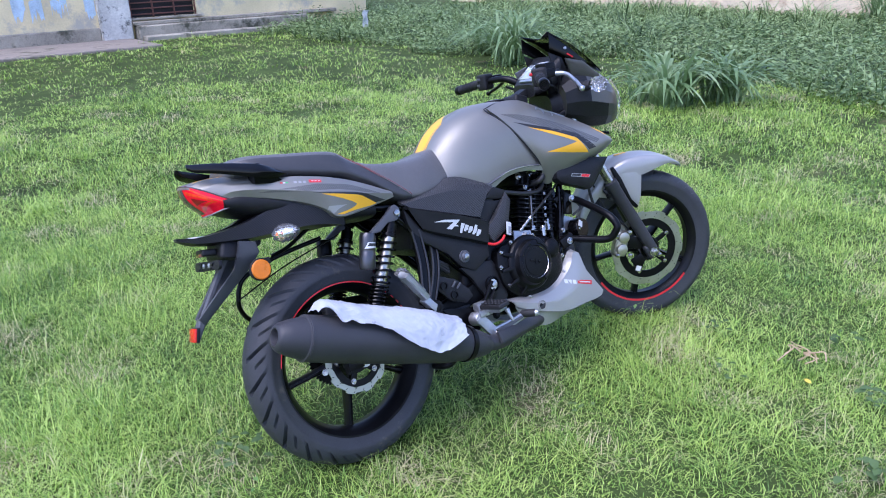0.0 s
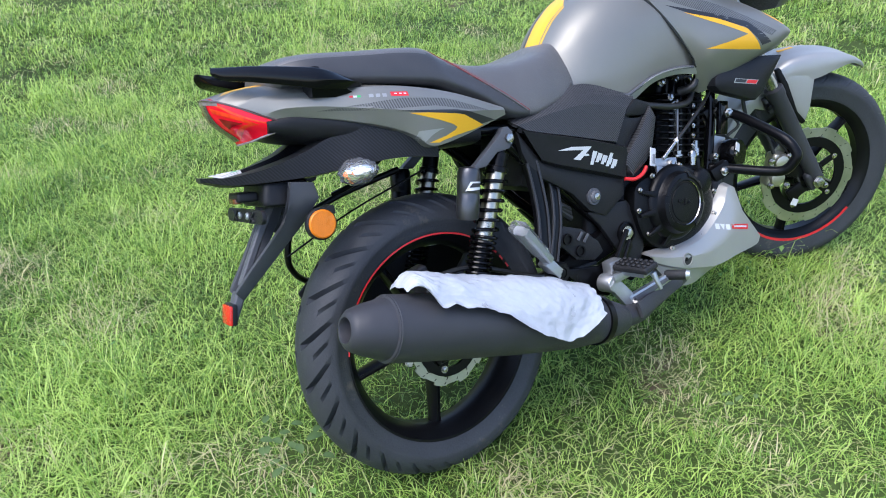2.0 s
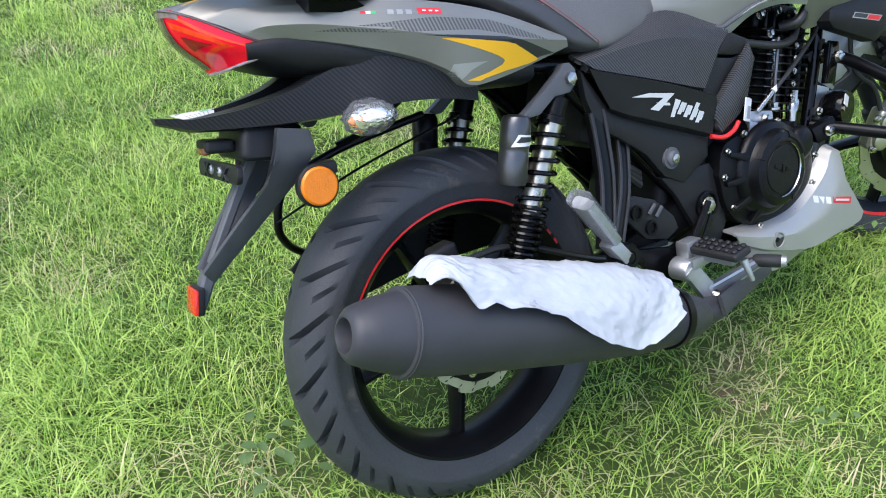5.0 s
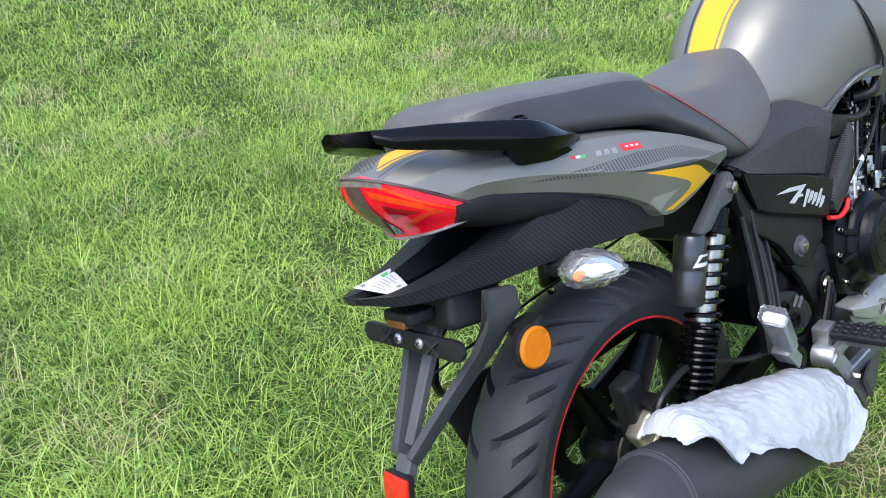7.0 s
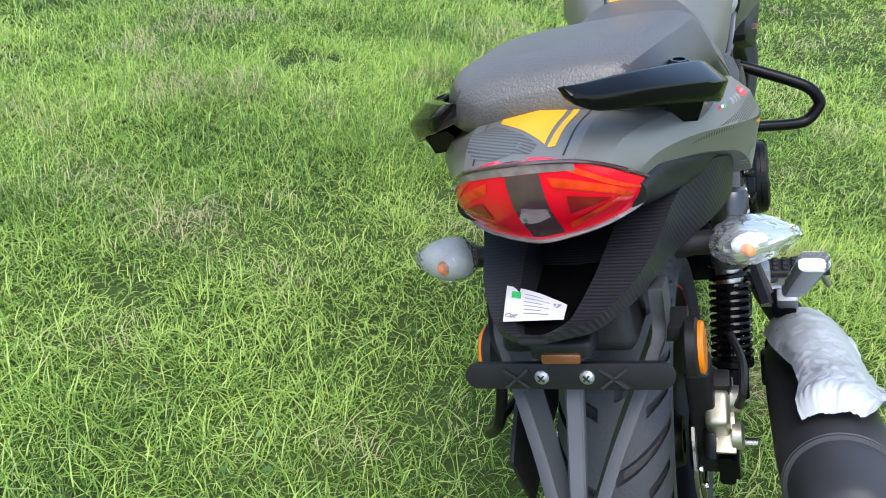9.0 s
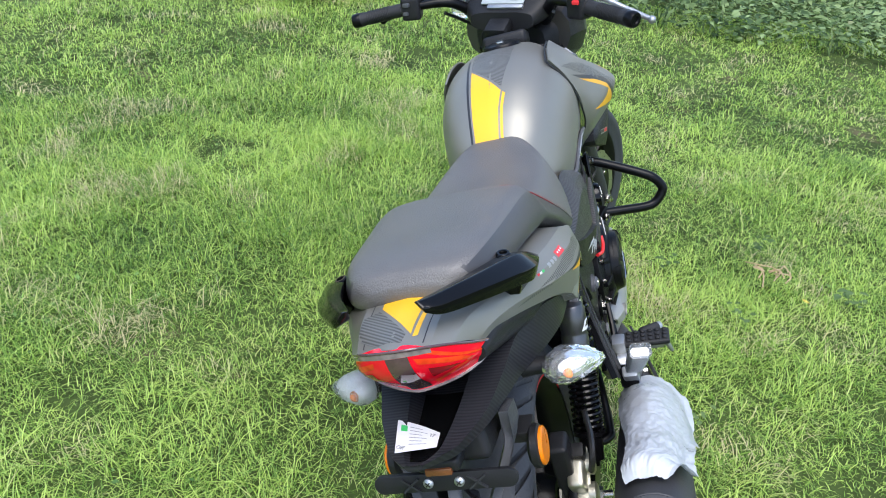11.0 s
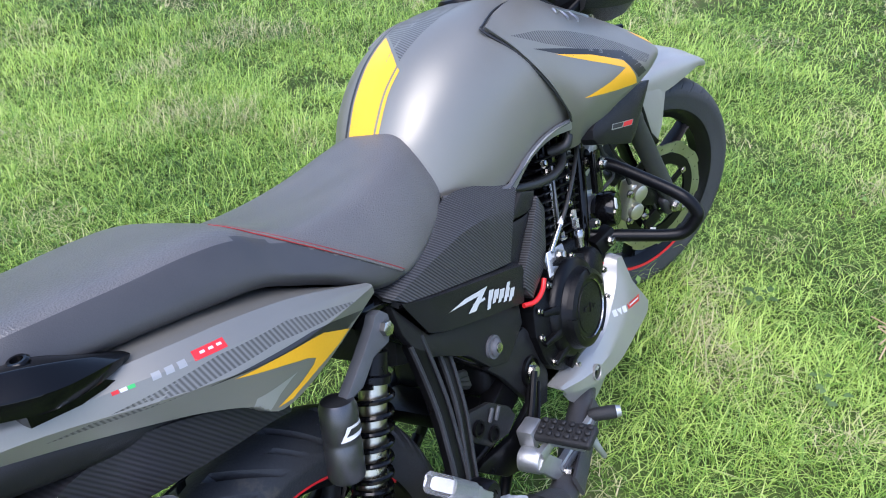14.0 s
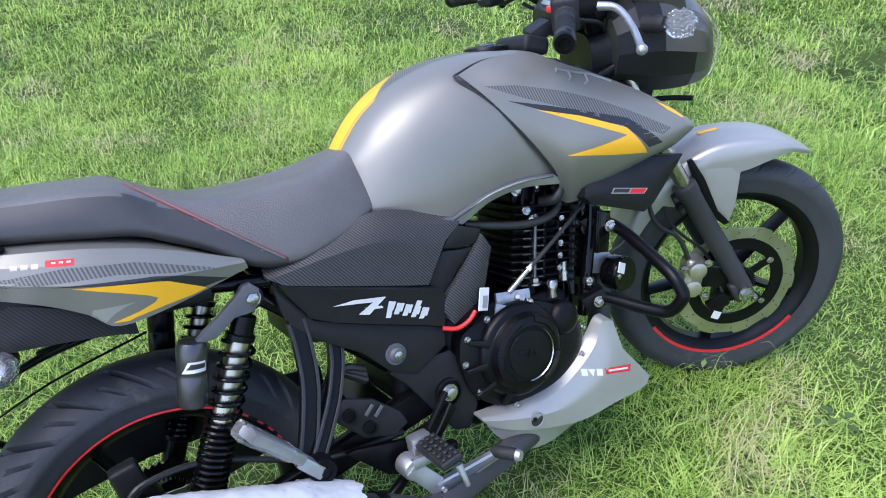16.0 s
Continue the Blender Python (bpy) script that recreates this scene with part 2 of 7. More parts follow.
def panel(outline, y, thick, bulge=0.0, bevel=0.004, lean=0.0, seg=2, y_of=None):
    """A moulded panel seen from the side: outline of (x, z), its outer face at y, thick inwards, swelling outwards in the middle."""
    bm = bmesh.new()
    side = 1 if y > 0 else -1
    pts = [Vector((x, y, z)) for x, z in outline]
    f = bm.faces.new([bm.verts.new(p) for p in pts])
    if bulge or lean or y_of:
        bmesh.ops.triangulate(bm, faces=[f])
        bmesh.ops.subdivide_edges(bm, edges=bm.edges[:], cuts=5, use_grid_fill=True)
        n = len(pts)
        zmid = sum(p.z for p in pts) / n
        for v in bm.verts:
            d = min(_gap(v.co, pts[i], pts[(i + 1) % n]) for i in range(n))
            v.co.y += side * bulge * (1 - math.exp(-d / 0.018)) + lean * (v.co.z - zmid)
            if y_of:
                v.co.y += y_of(v.co.x, v.co.z)
    bmesh.ops.recalc_face_normals(bm, faces=bm.faces)
    geo = bmesh.ops.extrude_face_region(bm, geom=bm.faces[:])
    for v in geo["geom"]:
        if isinstance(v, bmesh.types.BMVert):
            v.co.y -= side * thick
    bmesh.ops.recalc_face_normals(bm, faces=bm.faces)
    if bevel:
        sharp = [e for e in bm.edges if len(e.link_faces) == 2 and e.calc_face_angle(0) > 0.9]
        bmesh.ops.bevel(bm, geom=sharp, offset=bevel, segments=seg, affect="EDGES", profile=0.6, clamp_overlap=True)
    return bm


def _gap(p, a, b):
    ab = Vector((b.x - a.x, b.z - a.z))
    ap = Vector((p.x - a.x, p.z - a.z))
    t = max(0, min(1, ap.dot(ab) / max(ab.dot(ab), 1e-9)))
    return (ap - ab * t).length


def sheet(net, thick=0.0, bm=None):
    bm = bm or bmesh.new()
    vs = [[bm.verts.new(p) for p in r] for r in net]
    fs = [bm.faces.new((a[i], a[i + 1], b[i + 1], b[i])) for a, b in zip(vs, vs[1:]) for i in range(len(a) - 1)]
    if thick:
        bmesh.ops.recalc_face_normals(bm, faces=fs)
        bmesh.ops.solidify(bm, geom=fs, thickness=thick)
    return bm


def faceted(rows, k=5, cols=6, thick=0.008):
    """A moulded cover: rows of points with straight, crisp folds between them, smooth along each row."""
    lines = [np.array(curve_through(r, cols * (len(r) - 1) + 1)) for r in rows]
    net = []
    for a, b in zip(lines, lines[1:]):
        net += [a + (b - a) * (i / k) for i in range(k)]
    return sheet(net + [lines[-1]], thick)


def mirrored(bm):
    """A copy on the other side of the machine."""
    b = bm.copy()
    for v in b.verts:
        v.co.y *= -1
    bmesh.ops.reverse_faces(b, faces=b.faces[:])
    return b


def tree_of(*obs):
    bm = bmesh.new()
    for ob in obs:
        bm.from_mesh(ob.data)
    t = BVHTree.FromBMesh(bm)
    bm.free()
    return t


def decal(name, outline, tree, way, material, parent, lift=0.0012, cuts=6, label=""):
    """A film cut to an outline and laid on a surface: points are thrown along way until they meet it."""
    bm = bmesh.new()
    f = bm.faces.new([bm.verts.new(p) for p in outline])
    f.normal_update()
    bmesh.ops.triangulate(bm, faces=[f])
    if cuts:
        bmesh.ops.subdivide_edges(bm, edges=bm.edges[:], cuts=cuts, use_grid_fill=True)
    d = Vector(way).normalized()
    lost = []
    for v in bm.verts:
        hit, nor, _, _ = tree.ray_cast(v.co - d * 2.0, d)
        if hit is None:
            lost.append(v)
        else:
            v.co = hit + (nor if nor.dot(d) < 0 else -nor) * lift * 0.35
    bmesh.ops.delete(bm, geom=lost, context="VERTS")
    return part(name, bm, material, parent, label)


# ---- the ground and the yard ----
def lie(x, y):
    """Height of the uneven ground."""
    d = math.hypot(x - 0.6, y)
    k = min(1.0, max(0.0, (d - 0.9) / 3.0)) * min(1.0, max(0.0, (12.0 - y) / 3.0)) * min(1.0, max(0.0, (15.5 - x) / 3.0))
    return k * 0.10 * noise.noise((x * 0.35, y * 0.35, 3.1)) + 0.012 * noise.noise((x * 1.7, y * 1.7, 0.4)) * min(1, k * 3 + 0.3)


def ground_sheet():
    xs = np.concatenate([np.linspace(-400, -14, 8), np.linspace(-13, 26, 118), np.linspace(28, 400, 8)])
    ys = np.concatenate([np.linspace(-400, -8, 8), np.linspace(-7, 22, 92), np.linspace(24, 400, 8)])
    bm = bmesh.new()
    rows = [[bm.verts.new((x, y, lie(x, y) if abs(x) < 30 and abs(y) < 26 else 0.0)) for x in xs] for y in ys]
    for a, b in zip(rows, rows[1:]):
        for i in range(len(xs) - 1):
            bm.faces.new((a[i], a[i + 1], b[i + 1], b[i]))
    return bm


SOIL = surf("soil_and_stubble", (0.048, 0.072, 0.019), 0.95, 0, 0.5, 2.2, 0.9, 60, 0.1, dirt=((0.13, 0.10, 0.062), 2.6, 0.58))
ground = tagged(part("ground", ground_sheet(), SOIL, None), "uneven soil covered with short green grass", "ground", kind="structure")


def blades(name, count, spots, height, width, bend, seed, material, label, category, tuft=9, plain=False):
    """Many bent blades in one mesh: each a strip of three pieces."""
    rng = np.random.default_rng(seed)
    x, y = spots(rng, count // tuft)
    x, y = np.repeat(x, tuft), np.repeat(y, tuft)
    n = len(x)
    spread = 0.030 + 0.012 * np.hypot(x - 0.3, y - 0.4) ** 0.5
    ox, oy = rng.normal(0, 1, n) * spread, rng.normal(0, 1, n) * spread
    x, y = x + ox, y + oy
    bare = np.array([noise.noise((a * 1.5, b * 1.5, 12.0)) + 0.5 * noise.noise((a * 5.0, b * 5.0, 3.0)) for a, b in zip(x, y)])
    keep = rng.uniform(0, 1, n) > np.clip((bare - 0.48) / 0.2, 0, 0.85)
    x, y, ox, oy = x[keep], y[keep], ox[keep], oy[keep]
    n = len(x)
    z = np.array([lie(a, b) for a, b in zip(x, y)])
    patch = np.array([noise.noise((a * 0.9, b * 0.9, 7.7)) + 0.6 * noise.noise((a * 2.7, b * 2.7, 1.7)) for a, b in zip(x, y)])
    far = np.hypot(x - 0.3, y - 0.4)
    # brighter far side put into blade height: taller beyond the machine, shorter nearer
    patch = patch + 0.40 * np.tanh((y - 0.2) / 0.6) * np.clip(1.4 - far / 3.0, 0, 1)
    big = np.repeat(rng.uniform(0.6, 1.35, len(keep) // tuft + 1), tuft)[: len(keep)][keep]
    h = rng.uniform(*height, n) * np.maximum(0.35, 1 + 0.6 * patch) * big * (1 + 0.012 * far)
    wisp = rng.uniform(0, 1, n) < 0.07
    h = np.where(wisp, h * rng.uniform(1.3, 2.0, n), h)
    w = rng.uniform(*width, n) * (1 + 0.16 * far) * np.where(wisp, 0.62, 1.0)
    turn = np.arctan2(oy, ox) + rng.normal(0, 0.9, n)
    curl = rng.normal(0, 0.45, n)
    lean = rng.uniform(*bend, n)
    dx, dy = np.cos(turn), np.sin(turn)
    sx, sy = -dy, dx
    base = np.stack([x, y, z - 0.01], 1)
    v = np.zeros((n, 7, 3))
    for k, (up, out, wide) in enumerate(((0, 0, 1.0), (0.45, 0.22, 0.9), (0.8, 0.62, 0.55))):
        mid = base + np.stack([dx * out * lean * h, dy * out * lean * h, up * h * (1 - 0.25 * lean * out)], 1)
        off = np.stack([sx * w * wide / 2, sy * w * wide / 2, np.zeros(n)], 1)
        v[:, 2 * k], v[:, 2 * k + 1] = mid - off, mid + off
    v[:, 6] = base + np.stack([(dx * 1.1 + sx * curl * 0.6) * lean * h, (dy * 1.1 + sy * curl * 0.6) * lean * h, h * (1.0 - 0.42 * lean)], 1)
    if plain:
        v, order, sizes = v[:, [0, 1, 3, 2, 6]], [0, 1, 2, 3, 3, 2, 4], [0, 4]
        v[:, 2:4] = (v[:, 2:4] + np.stack([dx * lean * h, dy * lean * h, h], 1)[:, None] * 0.10)
    else:
        order, sizes = [0, 1, 3, 2, 2, 3, 5, 4, 4, 5, 6], [0, 4, 8]
    per = v.shape[1]
    loops = (np.array(order)[None] + (np.arange(n) * per)[:, None]).ravel()
    starts = (np.array(sizes)[None] + (np.arange(n) * len(order))[:, None]).ravel()
    me = bpy.data.meshes.new(name)
    me.vertices.add(per * n), me.loops.add(len(order) * n), me.polygons.add(len(sizes) * n)
    me.vertices.foreach_set("co", v.ravel().astype(np.float32))
    me.loops.foreach_set("vertex_index", loops.astype(np.int32))
    me.polygons.foreach_set("loop_start", starts.astype(np.int32))
    me.update(calc_edges=True)
    me.shade_smooth()
    me.materials.append(material)
    return tagged(new(name, me), label, category, kind="stuff")


def leaf_material(name, dark, mid, bright, dry, patch_scale=0.9, dry_at=0.62, rough=0.55):
    """Blade green that changes from blade to blade and from patch to patch, some of it dry."""
    m = bpy.data.materials.new(name)
    m.use_nodes = True
    n, l = m.node_tree.nodes, m.node_tree.links
    b = n["Principled BSDF"]
    geo = n.new("ShaderNodeNewGeometry")
    ns = n.new("ShaderNodeTexNoise")
    ns.inputs["Scale"].default_value, ns.inputs["Detail"].default_value = patch_scale, 4
    l.new(geo.outputs["Position"], ns.inputs["Vector"])
    mx = n.new("ShaderNodeMath")
    mx.operation = "MULTIPLY_ADD"
    mx.inputs[1].default_value = 0.66
    l.new(geo.outputs["Random Per Island"], mx.inputs[0]), l.new(ns.outputs["Fac"], mx.inputs[2])
    r = n.new("ShaderNodeValToRGB")
    e = r.color_ramp.elements
    e[0].position, e[0].color = 0.40, (*dark, 1)
    e[1].position, e[1].color = 1.0, (*bright, 1)
    k = e.new(0.72)
    k.color = (*mid, 1)
    l.new(mx.outputs[0], r.inputs[0])
    ns2 = n.new("ShaderNodeTexNoise")
    ns2.inputs["Scale"].default_value, ns2.inputs["Detail"].default_value = 2.4, 6
    l.new(geo.outputs["Position"], ns2.inputs["Vector"])
    m2 = n.new("ShaderNodeMath")
    m2.operation = "MULTIPLY_ADD"
    m2.inputs[1].default_value = 0.28
    l.new(geo.outputs["Random Per Island"], m2.inputs[0]), l.new(ns2.outputs["Fac"], m2.inputs[2])
    r2 = n.new("ShaderNodeValToRGB")
    r2.color_ramp.elements[0].position, r2.color_ramp.elements[1].position = dry_at + 0.1, dry_at + 0.2
    l.new(m2.outputs[0], r2.inputs[0])
    mix = n.new("ShaderNodeMix")
    mix.data_type = "RGBA"
    l.new(r2.outputs[0], mix.inputs[0]), l.new(r.outputs[0], mix.inputs[6])
    mix.inputs[7].default_value = (*dry, 1)
    l.new(mix.outputs[2], b.inputs["Base Color"])
    b.inputs["Roughness"].default_value = rough
    tr = n.new("ShaderNodeBsdfTranslucent")
    l.new(mix.outputs[2], tr.inputs[0])
    sh = n.new("ShaderNodeMixShader")
    sh.inputs[0].default_value = 0.4
    l.new(b.outputs[0], sh.inputs[1]), l.new(tr.outputs[0], sh.inputs[2])
    l.new(sh.outputs[0], n["Material Output"].inputs[0])
    return m


def ring_spots(near, far, lo=-9.0):
    """Spots spread evenly between two distances of the machine, on the side that is looked over."""
    def spots(rng, count):
        lo_, hi_ = max(0.0, near - 0.7), far + 0.7
        r = np.sqrt(rng.uniform(lo_**2, hi_**2, count))
        fade = np.clip((hi_ - r) / 1.4, 0, 1) * (np.clip((r - lo_) / 1.4, 0, 1) if near > 0 else 1)
        r = r[rng.uniform(0, 1, count) < fade]
        a = rng.uniform(0, 2 * np.pi, len(r))
        x, y = 0.3 + r * np.cos(a), 0.4 + r * np.sin(a)
        keep = (y > lo) & (x > -4.5 - 0.25 * np.maximum(y, 0)) & ~yard(x, y) & ~weedy(x, y)
        return x[keep], y[keep]
    return spots


def weedy(x, y):
    """Where broad-leaved weeds crowd out the lawn."""
    return x > 1.0 + np.interp(y, [-6, -1, 1.5, 3, 5, 7, 11.5, 14], [5.0, 5.0, 5.9, 7.5, 7.2, 6.2, 6.0, 5.9])


def yard(x, y):
    """Where the walls and the paved strip stand."""
    return ((x < 3.6) & (y > 12.1)) | (y > 13.1 + 0.42 * (x - 3.6)) | (x > 15.0)


GRASS = leaf_material("grass_blade", (0.036, 0.090, 0.014), (0.215, 0.385, 0.054), (0.55, 0.71, 0.17), (0.66, 0.58, 0.34), 1.1, 0.66, 0.42)
LAWN = "short green lawn grass with dry straw patches"
blades("grass", 380000, ring_spots(0, 2.6, -2.2), (0.024, 0.072), (0.0016, 0.0032), (0.3, 1.8), 1, GRASS, LAWN, "grass", 14)
blades("grass", 230000, ring_spots(0, 2.6, -2.2), (0.012, 0.034), (0.0014, 0.0028), (0.5, 2.0), 4, GRASS, LAWN, "grass", 9, True)
blades("grass", 460000, ring_spots(2.6, 6.5, -2.2), (0.026, 0.076), (0.0024, 0.0042), (0.35, 1.8), 2, GRASS, LAWN, "grass", 14, True)
blades("grass", 200000, ring_spots(6.5, 17, -1.0), (0.03, 0.07), (0.003, 0.0055), (0.4, 1.8), 3, GRASS, "longer rough grass towards the walls", "grass", 7, True)

# ---- the motorcycle: x ahead from the rear axle, y to its left, z up from the tyres' foot; it leans on its side stand ----
LEAN = pose(0, 0, 0, -20, 0, 0)
bike = tagged(new("motorcycle"), "matt grey commuter motorcycle with yellow arrows leaning on its stand", "motorcycle")
bike.matrix_world = LEAN

# steering: everything ahead of the steering head is turned to the right
RAKE, STEER = 26.0, -29.0
AXLE = Vector((1.366, 0, 0.309))
HEAD = AXLE - 0.04 * Vector((math.cos(radians(RAKE)), 0, math.sin(radians(RAKE))))
AXIS = Vector((-math.sin(radians(RAKE)), 0, math.cos(radians(RAKE))))
TURN = Matrix.Translation(HEAD) @ Matrix.Rotation(radians(STEER), 4, AXIS) @ Matrix.Translation(-HEAD)


def fpart(name, bm, material, parent, label="", smooth=40):
    """A part of the steered front end."""
    bm.transform(TURN)
    return part(name, bm, material, parent, label, smooth)


def tyre_mesh(c, radius, width, pitch, slant, deep=0.006, groove=2):
    """A tyre with narrow curved grooves pressed into the tread."""
    bm = bmesh.new()
    per = 14
    nt, nv = int(pitch * per), 46
    rim = 0.223
    crown = width * 0.5
    grid = []
    for i in range(nt):
        row = []
        for j in range(nv):
            s = -1 + 2 * j / (nv - 1)
            a = s * 2.05
            u = min(1.0, abs(a) / 1.35)
            th = 2 * math.pi * (i / nt - slant * u**1.4 / pitch)
            # round crown, then the side walls drawn in to the rim
            y = crown * math.sin(min(max(a, -1.45), 1.45)) * (1 - 0.10 * max(0, abs(a) - 1.45))
            r = radius - crown * 0.78 * (1 - math.cos(min(abs(a), 1.5)))
            if abs(a) > 1.5:
                r = (radius - crown * 0.78 * (1 - math.cos(1.5))) + (rim - (radius - crown * 0.78)) * min(1, (abs(a) - 1.5) / 0.5)
                y *= 1 - 0.22 * (abs(a) - 1.5)
            k = (i + (per // 2 if a > 0 else 0)) % per
            # long grooves reach the crown, every second one stops short
            long = (i // per) % 2
            inner, outer = (0.10, 0.95) if long else (0.50, 0.86)
            if k < groove + long and inner < u < outer:
                r -= deep * min(1.0, (u - inner) / 0.08)
            # the tread ends in a small step on the shoulder
            if abs(a) > 1.34:
                r -= 0.0022
            # raised ring where the tread ends on the side wall
            if 1.50 < abs(a) < 1.62:
                y *= 1.012
            row.append(bm.verts.new((c.x + r * math.cos(th), c.y + y, c.z + r * math.sin(th))))
        grid.append(row)
    for i in range(nt):
        a, b = grid[i], grid[(i + 1) % nt]
        for j in range(nv - 1):
            bm.faces.new((a[j], a[j + 1], b[j + 1], b[j]))
    return bm


def ring(c, prof, bm=None, sides=96, a0=0.0, a1=360.0):
    """A ring about the wheel's axle: closed profile of (y, radius)."""
    full = a1 - a0 >= 360
    angles = np.linspace(radians(a0), radians(a1), sides, endpoint=not full)
    rings = [[Vector((c.x + r * math.cos(w), c.y + y, c.z + r * math.sin(w))) for y, r in prof] for w in angles]
    if full:
        rings.append(rings[0])
    b = loft(rings, caps=not full)
    if full:
        bmesh.ops.remove_doubles(b, verts=b.verts, dist=1e-6)
    return join(bm, b)


def spoke(c, angle, r0, r1, w0, w1, depth):
    """A cast spoke: a ridged bar that widens to hub and rim."""
    d = Vector((math.cos(angle), 0, math.sin(angle)))
    s = Vector((-math.sin(angle), 0, math.cos(angle)))
    rings = []
    for t, k in ((0, 1.25), (0.12, 1.0), (0.5, 0.86), (0.88, 0.95), (1, 1.5)):
        p = c + d * (r0 + (r1 - r0) * t)
        w = (w0 + (w1 - w0) * t) * k
        e = depth * (1.3 - 0.45 * t)
        prof = ((-w, -e * 0.45), (-w * 0.55, -e), (-w * 0.3, -e * 0.72), (w * 0.3, -e * 0.72), (w * 0.55, -e), (w, -e * 0.45), (w, e * 0.45), (w * 0.55, e), (w * 0.3, e * 0.72), (-w * 0.3, e * 0.72), (-w * 0.55, e), (-w, e * 0.45))
        rings.append([p + s * a + Vector((0, b, 0)) for a, b in prof])
    return loft(rings)


def brake_disc(c, y, r0, r1, lobes):
    """A wavy brake disc with slots."""
    bm = bmesh.new()
    n = 240
    outer, inner = [], []
    for k in range(n):
        w = 2 * math.pi * k / n
        wav = r1 - 0.006 * (0.5 + 0.5 * math.copysign(abs(math.sin(w * lobes / 2)) ** 0.35, math.sin(w * lobes)))
        outer.append((wav, w)), inner.append((r0 + 0.004 * math.cos(w * lobes), w))
    rings = []
    for t in (-0.002, 0.002):
        rings.append([[bm.verts.new((c.x + r * math.cos(w), y + t, c.z + r * math.sin(w))) for r, w in line] for line in (inner, outer)])
    for i in range(n):
        j = (i + 1) % n
        (a, b), (d, e) = rings
        for q in ((a[i], a[j], b[j], b[i]), (d[i], d[j], e[j], e[i]), (b[i], b[j], e[j], e[i]), (a[i], a[j], d[j], d[i])):
            bm.faces.new(q)
    return bm


def slot(c, y, r0, r1, k, count, size=0.0046):
    """A dark oblong hole of a brake disc, set just proud of both faces."""
    w = 2 * math.pi * k / count + 0.08 * (k % 3)
    r = r0 + (r1 - r0) * (0.25 + 0.25 * (k % 3))
    m = Matrix.Translation((c.x + r * math.cos(w), y, c.z + r * math.sin(w))) @ Matrix.Rotation(-w, 4, "Y") @ Matrix.Rotation(0.6, 4, "Y")
    return block((size * 2.2, 0.0052, size), m, 0.0012, 1)


def wheel(name, c, radius, width, pitch, slant, first, put, red, disc_y, disc_r, label, deep, groove):
    """A cast wheel: tyre, rim, five double spokes, hub, brake disc, coloured rim stripe."""
    w = put(name, ring(c, [(-0.05, 0.018), (-0.05, 0.034), (-0.025, 0.045), (0.025, 0.045), (0.05, 0.034), (0.05, 0.018)]), ALLOY, bike, label)
    put("tyre", tyre_mesh(c, radius, width, pitch, slant, deep, groove), RUBBER, w, "black rubber tyre with slanting grooves", 35)
    h = width * 0.40
    put("rim", ring(c, [(-h, 0.220), (-h, 0.229), (-h + 0.006, 0.231), (-h * 0.55, 0.213), (h * 0.55, 0.213), (h - 0.006, 0.231), (h, 0.229), (h, 0.220), (h * 0.75, 0.209), (h * 0.4, 0.196), (-h * 0.4, 0.196), (-h * 0.75, 0.209)]), ALLOY, w, "black cast rim")
    for k in range(5):
        put("spoke", spoke(c, radians(first + 72 * k), 0.035, 0.203, 0.011, 0.009, 0.020), ALLOY, w)
    for a0, a1 in red:
        lip = 0.2208 if deep > 0.005 else 0.2165
        put("rim_stripe", ring(c, [(-h - 0.0012, lip), (-h - 0.0012, 0.2296), (-h + 0.001, 0.2296), (-h + 0.001, lip)], a0=a0, a1=a1, sides=40), REDFILM, w, "red reflective rim stripe")
    d = put("brake_disc", brake_disc(c, disc_y, disc_r * 0.78, disc_r, 10), DISC, w, "wavy steel brake disc with slots", 30)
    for k in range(30):
        put("slot", slot(c, disc_y, disc_r * 0.79, disc_r * 0.985, k, 30, 0.0034), BLACKFILM, d)
    put("carrier", ring(c, [(disc_y - 0.003, disc_r * 0.60), (disc_y - 0.003, disc_r * 0.79), (disc_y + 0.003, disc_r * 0.79), (disc_y + 0.003, disc_r * 0.60)]), SATIN, d, "black disc carrier")
    put("hub_flange", ring(c, [(disc_y + 0.002, 0.02), (disc_y + 0.002, 0.040), (disc_y + 0.012, 0.040), (disc_y + 0.012, 0.02)]), SATIN, d)
    for k in range(5):
        a = 2 * math.pi * k / 5 + 0.5
        put("carrier_arm", block((disc_r * 0.42, 0.006, 0.018), Matrix.Translation((c.x + disc_r * 0.44 * math.cos(a), disc_y + 0.0015, c.z + disc_r * 0.44 * math.sin(a))) @ Matrix.Rotation(-a, 4, "Y"), 0.002), SATIN, d)
        put("bolt", bolt((c.x + disc_r * 0.64 * math.cos(a), disc_y - 0.002, c.z + disc_r * 0.64 * math.sin(a)), (0, -1, 0), 0.0055, 0.005), STEEL, d)
    return w


REAR = Vector((0, 0, 0.303))
rear_wheel = wheel("rear_wheel", REAR, 0.306, 0.134, 42, 1.7, 258, part, [(44, 168), (24, 27), (30, 33), (36, 39)], -0.072, 0.10, "black cast rear wheel with red rim stripe", 0.016, 3)
front_wheel = wheel("front_wheel", AXLE, 0.297, 0.092, 44, -1.0, 114, fpart, [(-150, -42)], -0.062, 0.150, "black cast front wheel with red rim stripe", 0.0025, 1)
part("sprocket", brake_disc(REAR, 0.07, 0.05, 0.085, 42), CASE, rear_wheel, "dark steel chain sprocket")
fpart("sensor_ring", brake_disc(AXLE, -0.072, 0.035, 0.048, 48), CASE, front_wheel, "toothed speed sensor ring")


